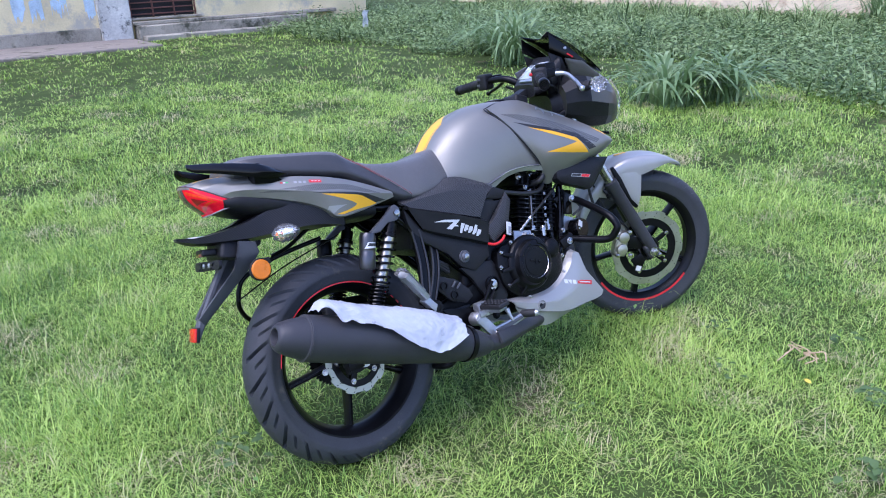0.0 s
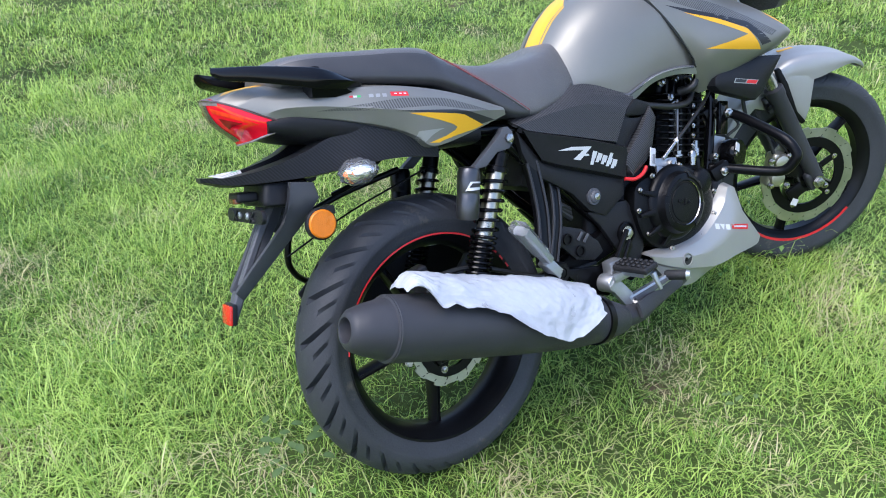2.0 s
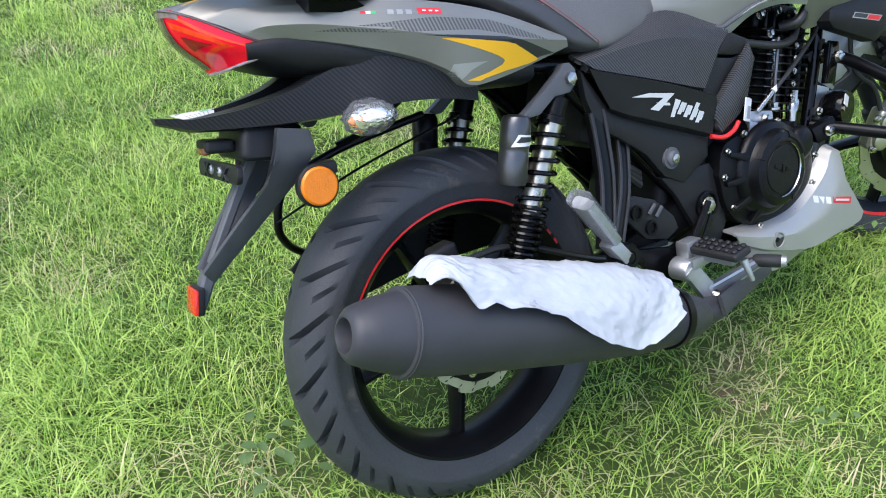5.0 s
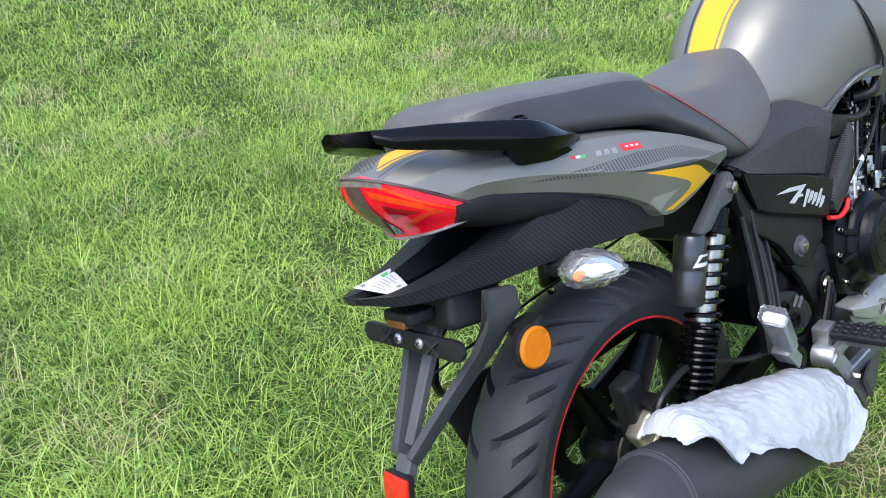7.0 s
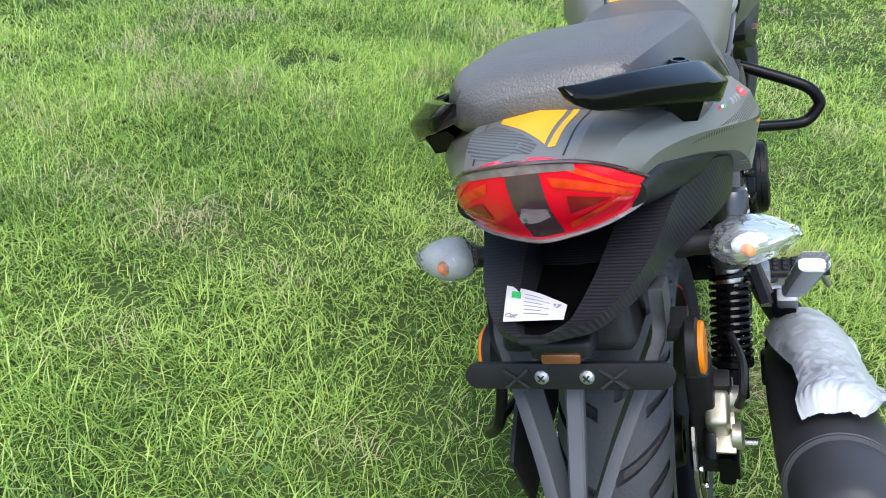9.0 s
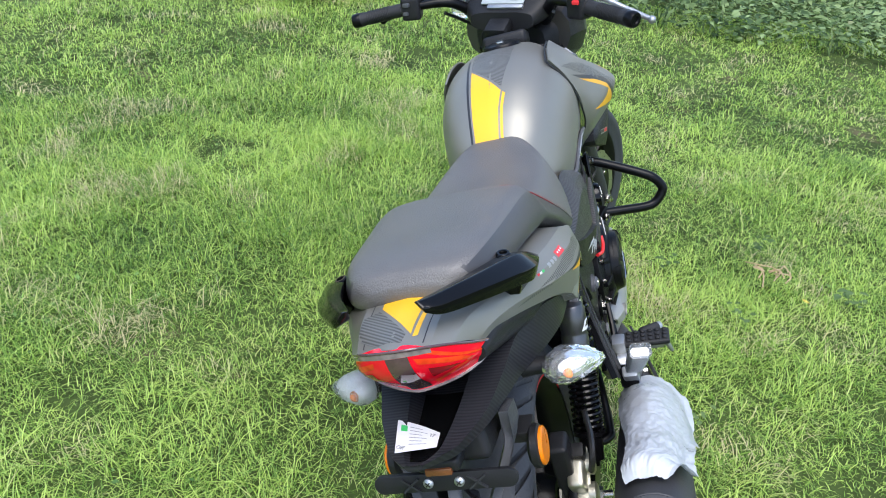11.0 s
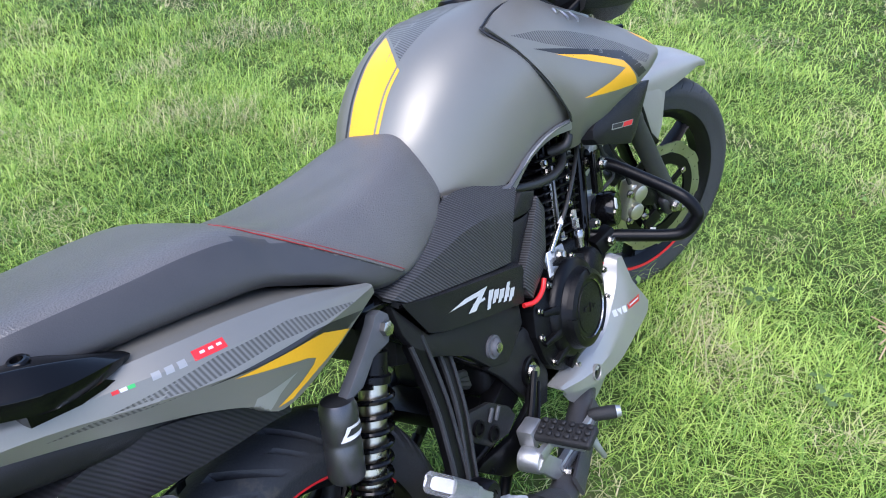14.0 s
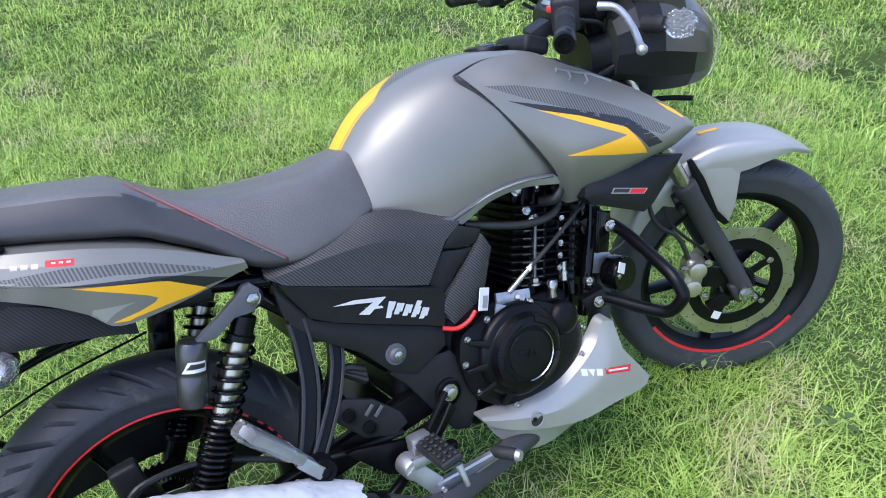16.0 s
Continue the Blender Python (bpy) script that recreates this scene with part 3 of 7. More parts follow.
# ---- tank, seat, tail ----
def sections(rows, n, m):
    """Smooth half profiles (y, z) given at some x, mirrored into closed rings."""
    xs = np.array([r[0] for r in rows])
    prof = np.array([np.array(curve_through([(y, z) for y, z in r[1]], m)) for r in rows])
    s = np.linspace(0, len(xs) - 1, n)
    flat = np.array(curve_through(np.concatenate([xs[:, None], prof.reshape(len(xs), -1)], 1), n))
    rings = []
    for row in flat:
        half = row[1:].reshape(m, 2)
        rings.append([(row[0], -y, z) for y, z in half] + [(row[0], y, z) for y, z in half[::-1][: -1 if half[0][0] < 1e-4 else None]])
    return rings


TANK = [
    (0.440, [(0, 0.836), (0.035, 0.834), (0.062, 0.820), (0.080, 0.785), (0.092, 0.752), (0.094, 0.742)]),
    (0.462, [(0, 0.862), (0.045, 0.857), (0.078, 0.835), (0.095, 0.795), (0.104, 0.750), (0.102, 0.732)]),
    (0.500, [(0, 0.898), (0.055, 0.891), (0.094, 0.862), (0.114, 0.810), (0.120, 0.750), (0.114, 0.718)]),
    (0.560, [(0, 0.934), (0.062, 0.926), (0.108, 0.892), (0.132, 0.830), (0.136, 0.752), (0.128, 0.696)]),
    (0.640, [(0, 0.957), (0.066, 0.949), (0.115, 0.916), (0.146, 0.845), (0.147, 0.765), (0.136, 0.700)]),
    (0.720, [(0, 0.961), (0.066, 0.953), (0.116, 0.920), (0.150, 0.848), (0.150, 0.770), (0.136, 0.708)]),
    (0.800, [(0, 0.953), (0.062, 0.946), (0.108, 0.915), (0.146, 0.842), (0.150, 0.770), (0.138, 0.702)]),
    (0.870, [(0, 0.938), (0.055, 0.932), (0.094, 0.903), (0.130, 0.832), (0.136, 0.766), (0.126, 0.71)]),
    (0.915, [(0, 0.915), (0.045, 0.910), (0.075, 0.885), (0.105, 0.822), (0.110, 0.768), (0.10, 0.72)]),
]
tank = part("fuel_tank", loft(sections(TANK, 60, 26)), PAINT, bike, "matt grey metal fuel tank", 60)
TANKTREE = tree_of(tank)


def ribbon(rows, cols, n, m):
    """A smooth sheet through a net of points, rows by cols."""
    net = np.array(rows, float)
    lines = np.array([curve_through(r, m) for r in net])
    return np.array([curve_through(lines[:, k], n) for k in range(m)]).transpose(1, 0, 2)


# side cowls of the tank: columns run from the top edge to the lower edge, from the rear crease to the nose
COWL = [
    [(0.655, -0.121, 0.930), (0.690, -0.143, 0.883), (0.735, -0.160, 0.817), (0.785, -0.160, 0.745), (0.806, -0.153, 0.709), (0.836, -0.112, 0.648)],
    [(0.720, -0.116, 0.944), (0.750, -0.151, 0.898), (0.785, -0.172, 0.825), (0.815, -0.186, 0.752), (0.830, -0.172, 0.707), (0.850, -0.122, 0.641)],
    [(0.810, -0.112, 0.938), (0.830, -0.151, 0.893), (0.855, -0.188, 0.826), (0.872, -0.208, 0.758), (0.880, -0.188, 0.706), (0.888, -0.148, 0.652)],
    [(0.900, -0.112, 0.900), (0.915, -0.152, 0.862), (0.932, -0.196, 0.808), (0.945, -0.219, 0.752), (0.950, -0.206, 0.706), (0.952, -0.162, 0.672)],
    [(0.985, -0.135, 0.852), (0.995, -0.168, 0.825), (1.005, -0.204, 0.786), (1.015, -0.226, 0.746), (1.015, -0.216, 0.710), (1.014, -0.176, 0.690)],
    [(1.050, -0.178, 0.800), (1.056, -0.196, 0.786), (1.060, -0.216, 0.767), (1.064, -0.230, 0.744), (1.066, -0.222, 0.722), (1.062, -0.196, 0.702)],
    [(1.096, -0.214, 0.748), (1.098, -0.217, 0.744), (1.100, -0.219, 0.739), (1.100, -0.220, 0.734), (1.099, -0.219, 0.730), (1.097, -0.213, 0.724)],
]
COWLNET = ribbon(COWL, 6, 44, 26)
b = sheet(COWLNET, 0.004)
cowl_l = part("tank_cowl", mirrored(b), PAINT, bike, "", 50)
cowl_r = part("tank_cowl", b, PAINT, bike, "matt grey tank cowl with yellow arrow film", 50)
COWLTREE = tree_of(cowl_r)
COWLTREE_L = tree_of(cowl_l)
# inner closing piece between the cowls, ahead of the tank
part("cowl_inner", sheet(ribbon([[(0.88, -0.11, 0.915), (0.885, 0, 0.925), (0.88, 0.11, 0.915)], [(0.98, -0.13, 0.85), (0.97, 0, 0.86), (0.98, 0.13, 0.85)], [(1.06, -0.19, 0.78), (1.0, 0, 0.75), (1.06, 0.19, 0.78)]], 3, 14, 16), 0.004), PLASTIC, bike)
part("tank_edge", tube([(0.80, -0.106, 0.938), (0.72, -0.109, 0.943), (0.662, -0.113, 0.932), (0.652, -0.117, 0.924), (0.69, -0.139, 0.879), (0.735, -0.156, 0.814), (0.783, -0.159, 0.744), (0.806, -0.152, 0.709)], 0.0022, 30, 6), BLACKFILM, bike, "dark seam between tank and cowl")
part("tank_rim", tube([(0.452, -0.100, 0.735), (0.50, -0.117, 0.715), (0.57, -0.133, 0.692), (0.60, -0.138, 0.697), (0.66, -0.142, 0.714), (0.74, -0.145, 0.718), (0.80, -0.148, 0.711)], 0.0045, 40, 8), GREYPL, bike, "dark rubber lower rim of the tank")
part("tank_arch", sheet(ribbon([[(0.575, -0.136, 0.690), (0.66, -0.146, 0.716), (0.74, -0.148, 0.720), (0.812, -0.150, 0.711)], [(0.598, -0.130, 0.676), (0.665, -0.135, 0.702), (0.74, -0.138, 0.706), (0.815, -0.142, 0.692)]], 4, 6, 24), 0.003), SILVER, bike, "pale grey inner lip of the engine arch")
cap = part("filler_cap", turned([(0, 0.046), (0.5, 0.046), (0.8, 0.043), (1, 0.030), (1, 0.0)], (0.80, 0, 0.945), (0.802, 0, 0.962), 40), SATIN, bike, "round black filler cap")
part("lock_cover", block((0.03, 0.016, 0.006), Matrix.Translation((0.80, 0, 0.964)), 0.002), STEEL, cap)


def side_film(name, pts, tree, mat, side=-1, lift=0.0012, label="", parent=None, cuts=5):
    return decal(name, [(x, 0.0, z) for x, z in pts], tree, (0, -side, 0), mat, parent or bike, lift, cuts, label)


for side, tr, cw in ((-1, COWLTREE, cowl_r), (1, COWLTREE_L, cowl_l)):
    side_film("arrow_border", [(0.725, 0.868), (0.80, 0.842), (0.945, 0.786), (1.010, 0.724), (0.978, 0.722), (0.930, 0.775), (0.80, 0.829)], tr, BLACKFILM, side, 0.0010, "black shadow film", cw)
    side_film("yellow_arrow", [(0.772, 0.842), (0.85, 0.812), (0.935, 0.770), (0.977, 0.712), (0.90, 0.727), (0.812, 0.747), (0.875, 0.751), (0.932, 0.757), (0.85, 0.799)], tr, YELLOW, side, 0.0014, "yellow arrow film", cw)
    side_film("nose_flash", [(1.036, 0.798), (1.060, 0.779), (1.078, 0.757), (1.068, 0.757), (1.046, 0.778)], tr, YELLOW, side, 0.0014, "yellow nose film", cw)
    side_film("ribbed_film", [(0.6917, 0.9019), (0.7512, 0.8900), (0.8266, 0.8645), (0.8977, 0.8323), (0.9622, 0.7948), (1.0319, 0.7468), (1.0109, 0.7391), (0.8988, 0.7945), (0.8178, 0.8370), (0.7559, 0.8661)], tr, CARBONFILM, side, 0.0008, "fine ribbed film", cw)
    # a small leaping emblem as a few bright strokes
    for stroke in ([(0.852, 0.899), (0.868, 0.893), (0.900, 0.882), (0.935, 0.872), (0.972, 0.850)], [(0.880, 0.889), (0.872, 0.878), (0.864, 0.875)], [(0.922, 0.876), (0.910, 0.864), (0.898, 0.861)], [(0.852, 0.899), (0.846, 0.893)]):
        line = [tr.ray_cast(Vector((x, side * 0.5, z)), Vector((0, -side, 0)))[0] for x, z in stroke]
        part("emblem_stroke", tube([p + Vector((0, side * 0.0015, 0.001)) for p in line if p], 0.0024, 16, 6), CAST, cw, "small bright emblem stroke")


def top_film(name, pts, tree, mat, parent, lift=0.0012, label="", cuts=6):
    return decal(name, [(x, y, 0) for x, y in pts], tree, (0, 0, -1), mat, parent, lift, cuts, label)


top_film("tank_border", [(0.446, 0.041), (0.485, 0.0425), (0.58, 0.0485), (0.68, 0.0555), (0.70, 0.0575), (0.70, 0.0620), (0.58, 0.0535), (0.485, 0.0475), (0.446, 0.0455)], TANKTREE, BLACKFILM, tank, 0.0012, "black edge film")
top_film("tank_band", [(0.445, 0.036), (0.485, 0.0385), (0.55, 0.0415), (0.618, 0.0445), (0.536, -0.025), (0.50, -0.0185), (0.445, -0.0135)], TANKTREE, YELLOW, tank, 0.0012, "yellow film on the tank")
top_film("tank_line", [(0.445, -0.0175), (0.50, -0.0225), (0.533, -0.0285), (0.528, -0.0340), (0.50, -0.0285), (0.445, -0.0235)], TANKTREE, YELLOW, tank, 0.0012, "thin yellow line")
top_film("tank_ribbed", [(0.626, 0.046), (0.76, 0.055), (0.76, -0.040), (0.64, -0.040), (0.545, -0.026)], TANKTREE, CARBONFILM, tank, 0.0010, "fine ribbed film")

# dark lower wings of the cowls
WING = [(0.856, 0.652), (0.858, 0.669), (0.867, 0.676), (0.964, 0.689), (1.011, 0.694), (1.085, 0.681), (1.067, 0.661), (1.006, 0.599), (0.983, 0.588), (0.869, 0.636)]
b = panel(WING, -0.178, 0.03, 0.010, 0.007, -0.05, 3, lambda x, z: -0.15 * (x - 0.96))
wing_l = part("cowl_wing", mirrored(b), PLASTIC, bike)
wing_r = part("cowl_wing", b, PLASTIC, bike, "black plastic lower cowl")
WT = tree_of(wing_r)
side_film("badge_plate", [(0.914, 0.657), (0.989, 0.637), (0.980, 0.6275), (0.907, 0.6475)], WT, SILVER, -1, 0.0012, "", wing_r, 2)
side_film("badge_dark", [(0.916, 0.655), (0.950, 0.646), (0.944, 0.6395), (0.911, 0.6485)], WT, BLACKFILM, -1, 0.0018, "", wing_r, 2)
side_film("badge_red", [(0.953, 0.645), (0.986, 0.6365), (0.978, 0.6295), (0.947, 0.638)], WT, REDFILM, -1, 0.0018, "", wing_r, 2)

# the seat
SEAT = [
    (-0.232, [(0, 0.908), (0.030, 0.907), (0.050, 0.902), (0.058, 0.892), (0.058, 0.884), (0.050, 0.880)]),
    (-0.212, [(0, 0.926), (0.045, 0.925), (0.074, 0.918), (0.086, 0.900), (0.088, 0.884), (0.080, 0.876)]),
    (-0.160, [(0, 0.930), (0.060, 0.928), (0.092, 0.920), (0.107, 0.898), (0.110, 0.878), (0.100, 0.868)]),
    (-0.060, [(0, 0.917), (0.070, 0.915), (0.103, 0.907), (0.120, 0.882), (0.124, 0.860), (0.112, 0.850)]),
    (0.020, [(0, 0.907), (0.075, 0.905), (0.110, 0.897), (0.128, 0.868), (0.132, 0.842), (0.120, 0.832)]),
    (0.075, [(0, 0.897), (0.076, 0.895), (0.113, 0.884), (0.132, 0.850), (0.136, 0.828), (0.124, 0.818)]),
    (0.115, [(0, 0.874), (0.074, 0.872), (0.112, 0.858), (0.134, 0.824), (0.139, 0.808), (0.126, 0.796)]),
    (0.165, [(0, 0.846), (0.072, 0.846), (0.112, 0.836), (0.136, 0.800), (0.144, 0.778), (0.130, 0.766)]),
    (0.225, [(0, 0.832), (0.070, 0.833), (0.112, 0.824), (0.138, 0.780), (0.148, 0.736), (0.136, 0.722)]),
    (0.290, [(0, 0.826), (0.068, 0.828), (0.110, 0.817), (0.136, 0.770), (0.146, 0.720), (0.134, 0.706)]),
    (0.360, [(0, 0.830), (0.062, 0.831), (0.100, 0.818), (0.124, 0.775), (0.134, 0.726), (0.122, 0.712)]),
    (0.415, [(0, 0.841), (0.052, 0.840), (0.084, 0.824), (0.106, 0.782), (0.118, 0.738), (0.108, 0.722)]),
    (0.450, [(0, 0.846), (0.042, 0.844), (0.066, 0.828), (0.088, 0.788), (0.100, 0.750), (0.092, 0.736)]),
    (0.462, [(0, 0.836), (0.034, 0.833), (0.055, 0.818), (0.076, 0.785), (0.086, 0.758), (0.080, 0.748)]),
]
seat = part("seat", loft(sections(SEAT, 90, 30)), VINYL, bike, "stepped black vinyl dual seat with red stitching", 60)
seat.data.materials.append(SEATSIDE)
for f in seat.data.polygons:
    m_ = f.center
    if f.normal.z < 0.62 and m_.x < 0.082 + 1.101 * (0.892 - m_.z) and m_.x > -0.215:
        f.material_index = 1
ST = tree_of(seat)
for off in (0.0, 0.0055):
    line = []
    for u in np.linspace(0, 1, 40):
        x, z = 0.082 + off + 0.185 * u, 0.892 - 0.168 * u
        hit = ST.ray_cast(Vector((x, -0.5, z)), Vector((0, 1, 0)))[0]
        if hit:
            line.append(hit + Vector((0, -0.0012, 0)))
    for s in (1, -1):
        part("stitching", tube([(p[0], s * p[1], p[2]) for p in line], 0.0008, 60, 5), THREAD, seat, "red stitched seam")
# raised seam above the stitching
part("seam", tube([(p[0] - 0.004, p[1] + 0.0012, p[2]) for p in line], 0.003, 60, 6), VINYL, seat)

# the tail
TAIL = [
    [(-0.337, 0.000, 0.889), (-0.290, 0.000, 0.893), (-0.240, 0.000, 0.893), (-0.200, 0.000, 0.888), (-0.120, 0.000, 0.864), (-0.050, 0.000, 0.848), (0.020, 0.000, 0.828), (0.100, 0.000, 0.800), (0.205, 0.000, 0.735)],
    [(-0.324, -0.046, 0.880), (-0.280, -0.052, 0.889), (-0.235, -0.058, 0.886), (-0.195, -0.066, 0.881), (-0.115, -0.086, 0.862), (-0.050, -0.095, 0.848), (0.020, -0.100, 0.830), (0.100, -0.110, 0.800), (0.205, -0.118, 0.738)],
    [(-0.303, -0.064, 0.866), (-0.268, -0.075, 0.871), (-0.230, -0.088, 0.867), (-0.188, -0.106, 0.860), (-0.110, -0.134, 0.850), (-0.045, -0.148, 0.838), (0.020, -0.152, 0.822), (0.100, -0.150, 0.794), (0.205, -0.146, 0.745)],
    [(-0.280, -0.075, 0.851), (-0.250, -0.086, 0.857), (-0.216, -0.101, 0.854), (-0.175, -0.120, 0.847), (-0.101, -0.150, 0.833), (-0.039, -0.165, 0.818), (0.018, -0.171, 0.803), (0.094, -0.166, 0.781), (0.207, -0.149, 0.742)],
    [(-0.262, -0.083, 0.838), (-0.238, -0.095, 0.842), (-0.205, -0.110, 0.838), (-0.165, -0.128, 0.829), (-0.095, -0.158, 0.808), (-0.035, -0.174, 0.790), (0.015, -0.180, 0.775), (0.090, -0.176, 0.760), (0.208, -0.150, 0.738)],
    [(-0.238, -0.087, 0.823), (-0.220, -0.094, 0.825), (-0.190, -0.106, 0.816), (-0.145, -0.126, 0.801), (-0.070, -0.152, 0.770), (-0.020, -0.163, 0.740), (0.012, -0.167, 0.712), (0.085, -0.164, 0.713), (0.210, -0.147, 0.728)],
    [(-0.236, -0.076, 0.820), (-0.220, -0.082, 0.821), (-0.190, -0.093, 0.812), (-0.145, -0.111, 0.797), (-0.070, -0.134, 0.766), (-0.020, -0.144, 0.736), (0.012, -0.148, 0.709), (0.085, -0.146, 0.710), (0.208, -0.132, 0.725)],
]
b = faceted(TAIL, 4, 6, 0.005)
tail = part("tail_cowl", join(mirrored(b), b), PAINT, bike, "matt grey tail cowl with yellow arrow film", 24)
TT = tree_of(tail)
for side in (-1, 1):
    side_film("tail_border", [(-0.0534, 0.7928), (-0.0032, 0.7827), (0.0765, 0.7659), (0.1104, 0.7546), (0.1904, 0.7188), (0.1446, 0.7198), (0.0801, 0.7582), (0.0178, 0.7732)], TT, BLACKFILM, side, 0.0010, "black shadow film", tail)
    side_film("yellow_arrow", [(-0.0284, 0.7834), (0.0101, 0.7750), (0.0703, 0.7600), (0.0915, 0.7533), (0.1420, 0.7225), (0.1192, 0.7198), (0.0707, 0.7190), (0.0349, 0.7165), (0.0264, 0.7147), (0.0051, 0.7194), (0.0425, 0.7236), (0.0660, 0.7292), (0.0717, 0.7341), (0.0591, 0.7432), (0.0284, 0.7580)], TT, YELLOW, side, 0.0014, "yellow arrow film", tail)
    side_film("silver_arrow", [(-0.0125, 0.7456), (0.0419, 0.7389), (0.0294, 0.7372), (0.0123, 0.7320), (-0.0030, 0.7225), (-0.0215, 0.7290)], TT, SILVER, side, 0.0013, "silver arrow film", tail)
    side_film("ribbed_film", [(-0.18, 0.824), (-0.03, 0.812), (0.06, 0.792), (0.17, 0.744), (0.10, 0.762), (0.03, 0.784), (-0.085, 0.802)], TT, CARBONFILM, side, 0.0007, "fine ribbed film", tail)
    for k, film in enumerate((REDFILM, WHITEFILM, GREENFILM)):
        x0, z0 = -0.122 + 0.0065 * k, 0.8372 - 0.0013 * k
        side_film("badge_flag", [(x0, z0), (x0 + 0.0058, z0 - 0.0011), (x0 + 0.0053, z0 - 0.0045), (x0 - 0.0005, z0 - 0.0034)], TT, film, side, 0.0009, "", tail, 1)
    for k in range(3):
        side_film("badge_letter", [(-0.088 + 0.012 * k, 0.8325 - 0.0023 * k), (-0.080 + 0.012 * k, 0.831 - 0.0023 * k), (-0.082 + 0.012 * k, 0.825 - 0.0023 * k), (-0.090 + 0.012 * k, 0.8265 - 0.0023 * k)], TT, SILVER, side, 0.0009, "", tail, 1)
    side_film("badge_red", [(-0.047, 0.8275), (-0.013, 0.8205), (-0.016, 0.8125), (-0.050, 0.8195)], TT, REDFILM, side, 0.0009, "red model badge", tail, 2)
    for k in range(3):
        side_film("badge_stroke", [(-0.041 + 0.009 * k, 0.8235 - 0.0018 * k), (-0.036 + 0.009 * k, 0.8225 - 0.0018 * k), (-0.0365 + 0.009 * k, 0.8205 - 0.0018 * k), (-0.0415 + 0.009 * k, 0.8215 - 0.0018 * k)], TT, WHITEFILM, side, 0.0013, "", tail, 0)
top_film("tail_band", [(-0.205, 0.036), (-0.247, 0.032), (-0.309, -0.021), (-0.246, -0.0255), (-0.205, -0.026)], TT, YELLOW, tail, 0.0012, "yellow film on the tail")
top_film("tail_line", [(-0.205, -0.031), (-0.246, -0.0305), (-0.313, -0.0235), (-0.311, -0.0295), (-0.246, -0.036), (-0.205, -0.036)], TT, YELLOW, tail, 0.0012, "thin yellow line")
top_film("tail_ribbed", [(-0.252, 0.034), (-0.309, -0.015), (-0.324, -0.012), (-0.325, 0.020), (-0.305, 0.050), (-0.262, 0.052)], TT, CARBONFILM, tail, 0.0010, "fine ribbed film")
for side in (-1, 1):
    top_film("tail_seam", [(-0.322, side * 0.0365), (-0.27, side * 0.0420), (-0.215, side * 0.0480), (-0.215, side * 0.0495), (-0.27, side * 0.0435), (-0.322, side * 0.0380)], TT, BLACKFILM, tail, 0.0009, "", 5)

# tail lamp: a wide wedge that wraps round the tail
LAMPROWS = [(0.088, 0.822, 0.810, -0.238, -0.238), (0.079, 0.843, 0.805, -0.272, -0.252), (0.064, 0.864, 0.802, -0.302, -0.268), (0.045, 0.879, 0.799, -0.325, -0.280), (0.020, 0.886, 0.797, -0.337, -0.290), (0.0, 0.887, 0.796, -0.339, -0.294)]
LAMPROWS += [(-y, t, b_, xt, xb) for y, t, b_, xt, xb in LAMPROWS[-2::-1]]


def lamp_net(rows, grow, t0=0.0, t1=1.0, y0=-1.0, y1=1.0, n=40, m=14):
    """The lamp's skin between shares of its height and of its width."""
    lines = []
    for y, top, bot, xt, xb in rows:
        pts = []
        for s in np.linspace(0, 1, 7):
            z = top + (bot - top) * s
            x = xt + (xb - xt) * s - 0.013 * math.sin(math.pi * min(1, s * 1.1)) * min(1, (0.1 - abs(y)) / 0.04 + 0.05) - grow
            pts.append((x, y * (1 + grow * 3), z))
        lines.append(pts)
    net = ribbon(lines, 7, 81, 41)
    i0, i1 = int((y0 + 1) / 2 * 80), int((y1 + 1) / 2 * 80)
    j0, j1 = int(t0 * 40), int(t1 * 40)
    return net[i0 : i1 + 1, j0 : j1 + 1]


lamp = part("tail_lamp", sheet(lamp_net(LAMPROWS, 0.0), 0.012), REDLENS, bike, "wide red tail lamp with dark centre", 60)
part("lamp_centre", sheet(lamp_net(LAMPROWS, 0.0014, 0.12, 0.94, -0.06, 0.20)), DARKLENS, lamp, "smoky centre lens")
part("clear_band", sheet(lamp_net(LAMPROWS, 0.0012, 0.0, 0.10, -0.80, 0.42)), CLEARBAND, lamp, "clear upper band")
LENS = lamp_net(LAMPROWS, 0.0012)


def lamp_patch(corners, grow=0.0):
    """A slanting piece of the lamp's skin between four corners, given as shares of half width and of height."""
    rows = []
    for a in np.linspace(0, 1, 15):
        row = []
        for b_ in np.linspace(0, 1, 7):
            (u0, v0), (u1, v1), (u2, v2), (u3, v3) = corners
            u = (u0 * (1 - a) + u1 * a) * (1 - b_) + (u3 * (1 - a) + u2 * a) * b_
            v = (v0 * (1 - a) + v1 * a) * (1 - b_) + (v3 * (1 - a) + v2 * a) * b_
            x, y = min(79.99, (u + 1) * 40), min(39.99, v * 40)
            i, j = int(x), int(y)
            f, g = x - i, y - j
            p = (LENS[i, j] * (1 - f) + LENS[i + 1, j] * f) * (1 - g) + (LENS[i, j + 1] * (1 - f) + LENS[i + 1, j + 1] * f) * g
            row.append((p[0] - grow, p[1], p[2]))
        rows.append(row)
    return sheet(np.array(rows))


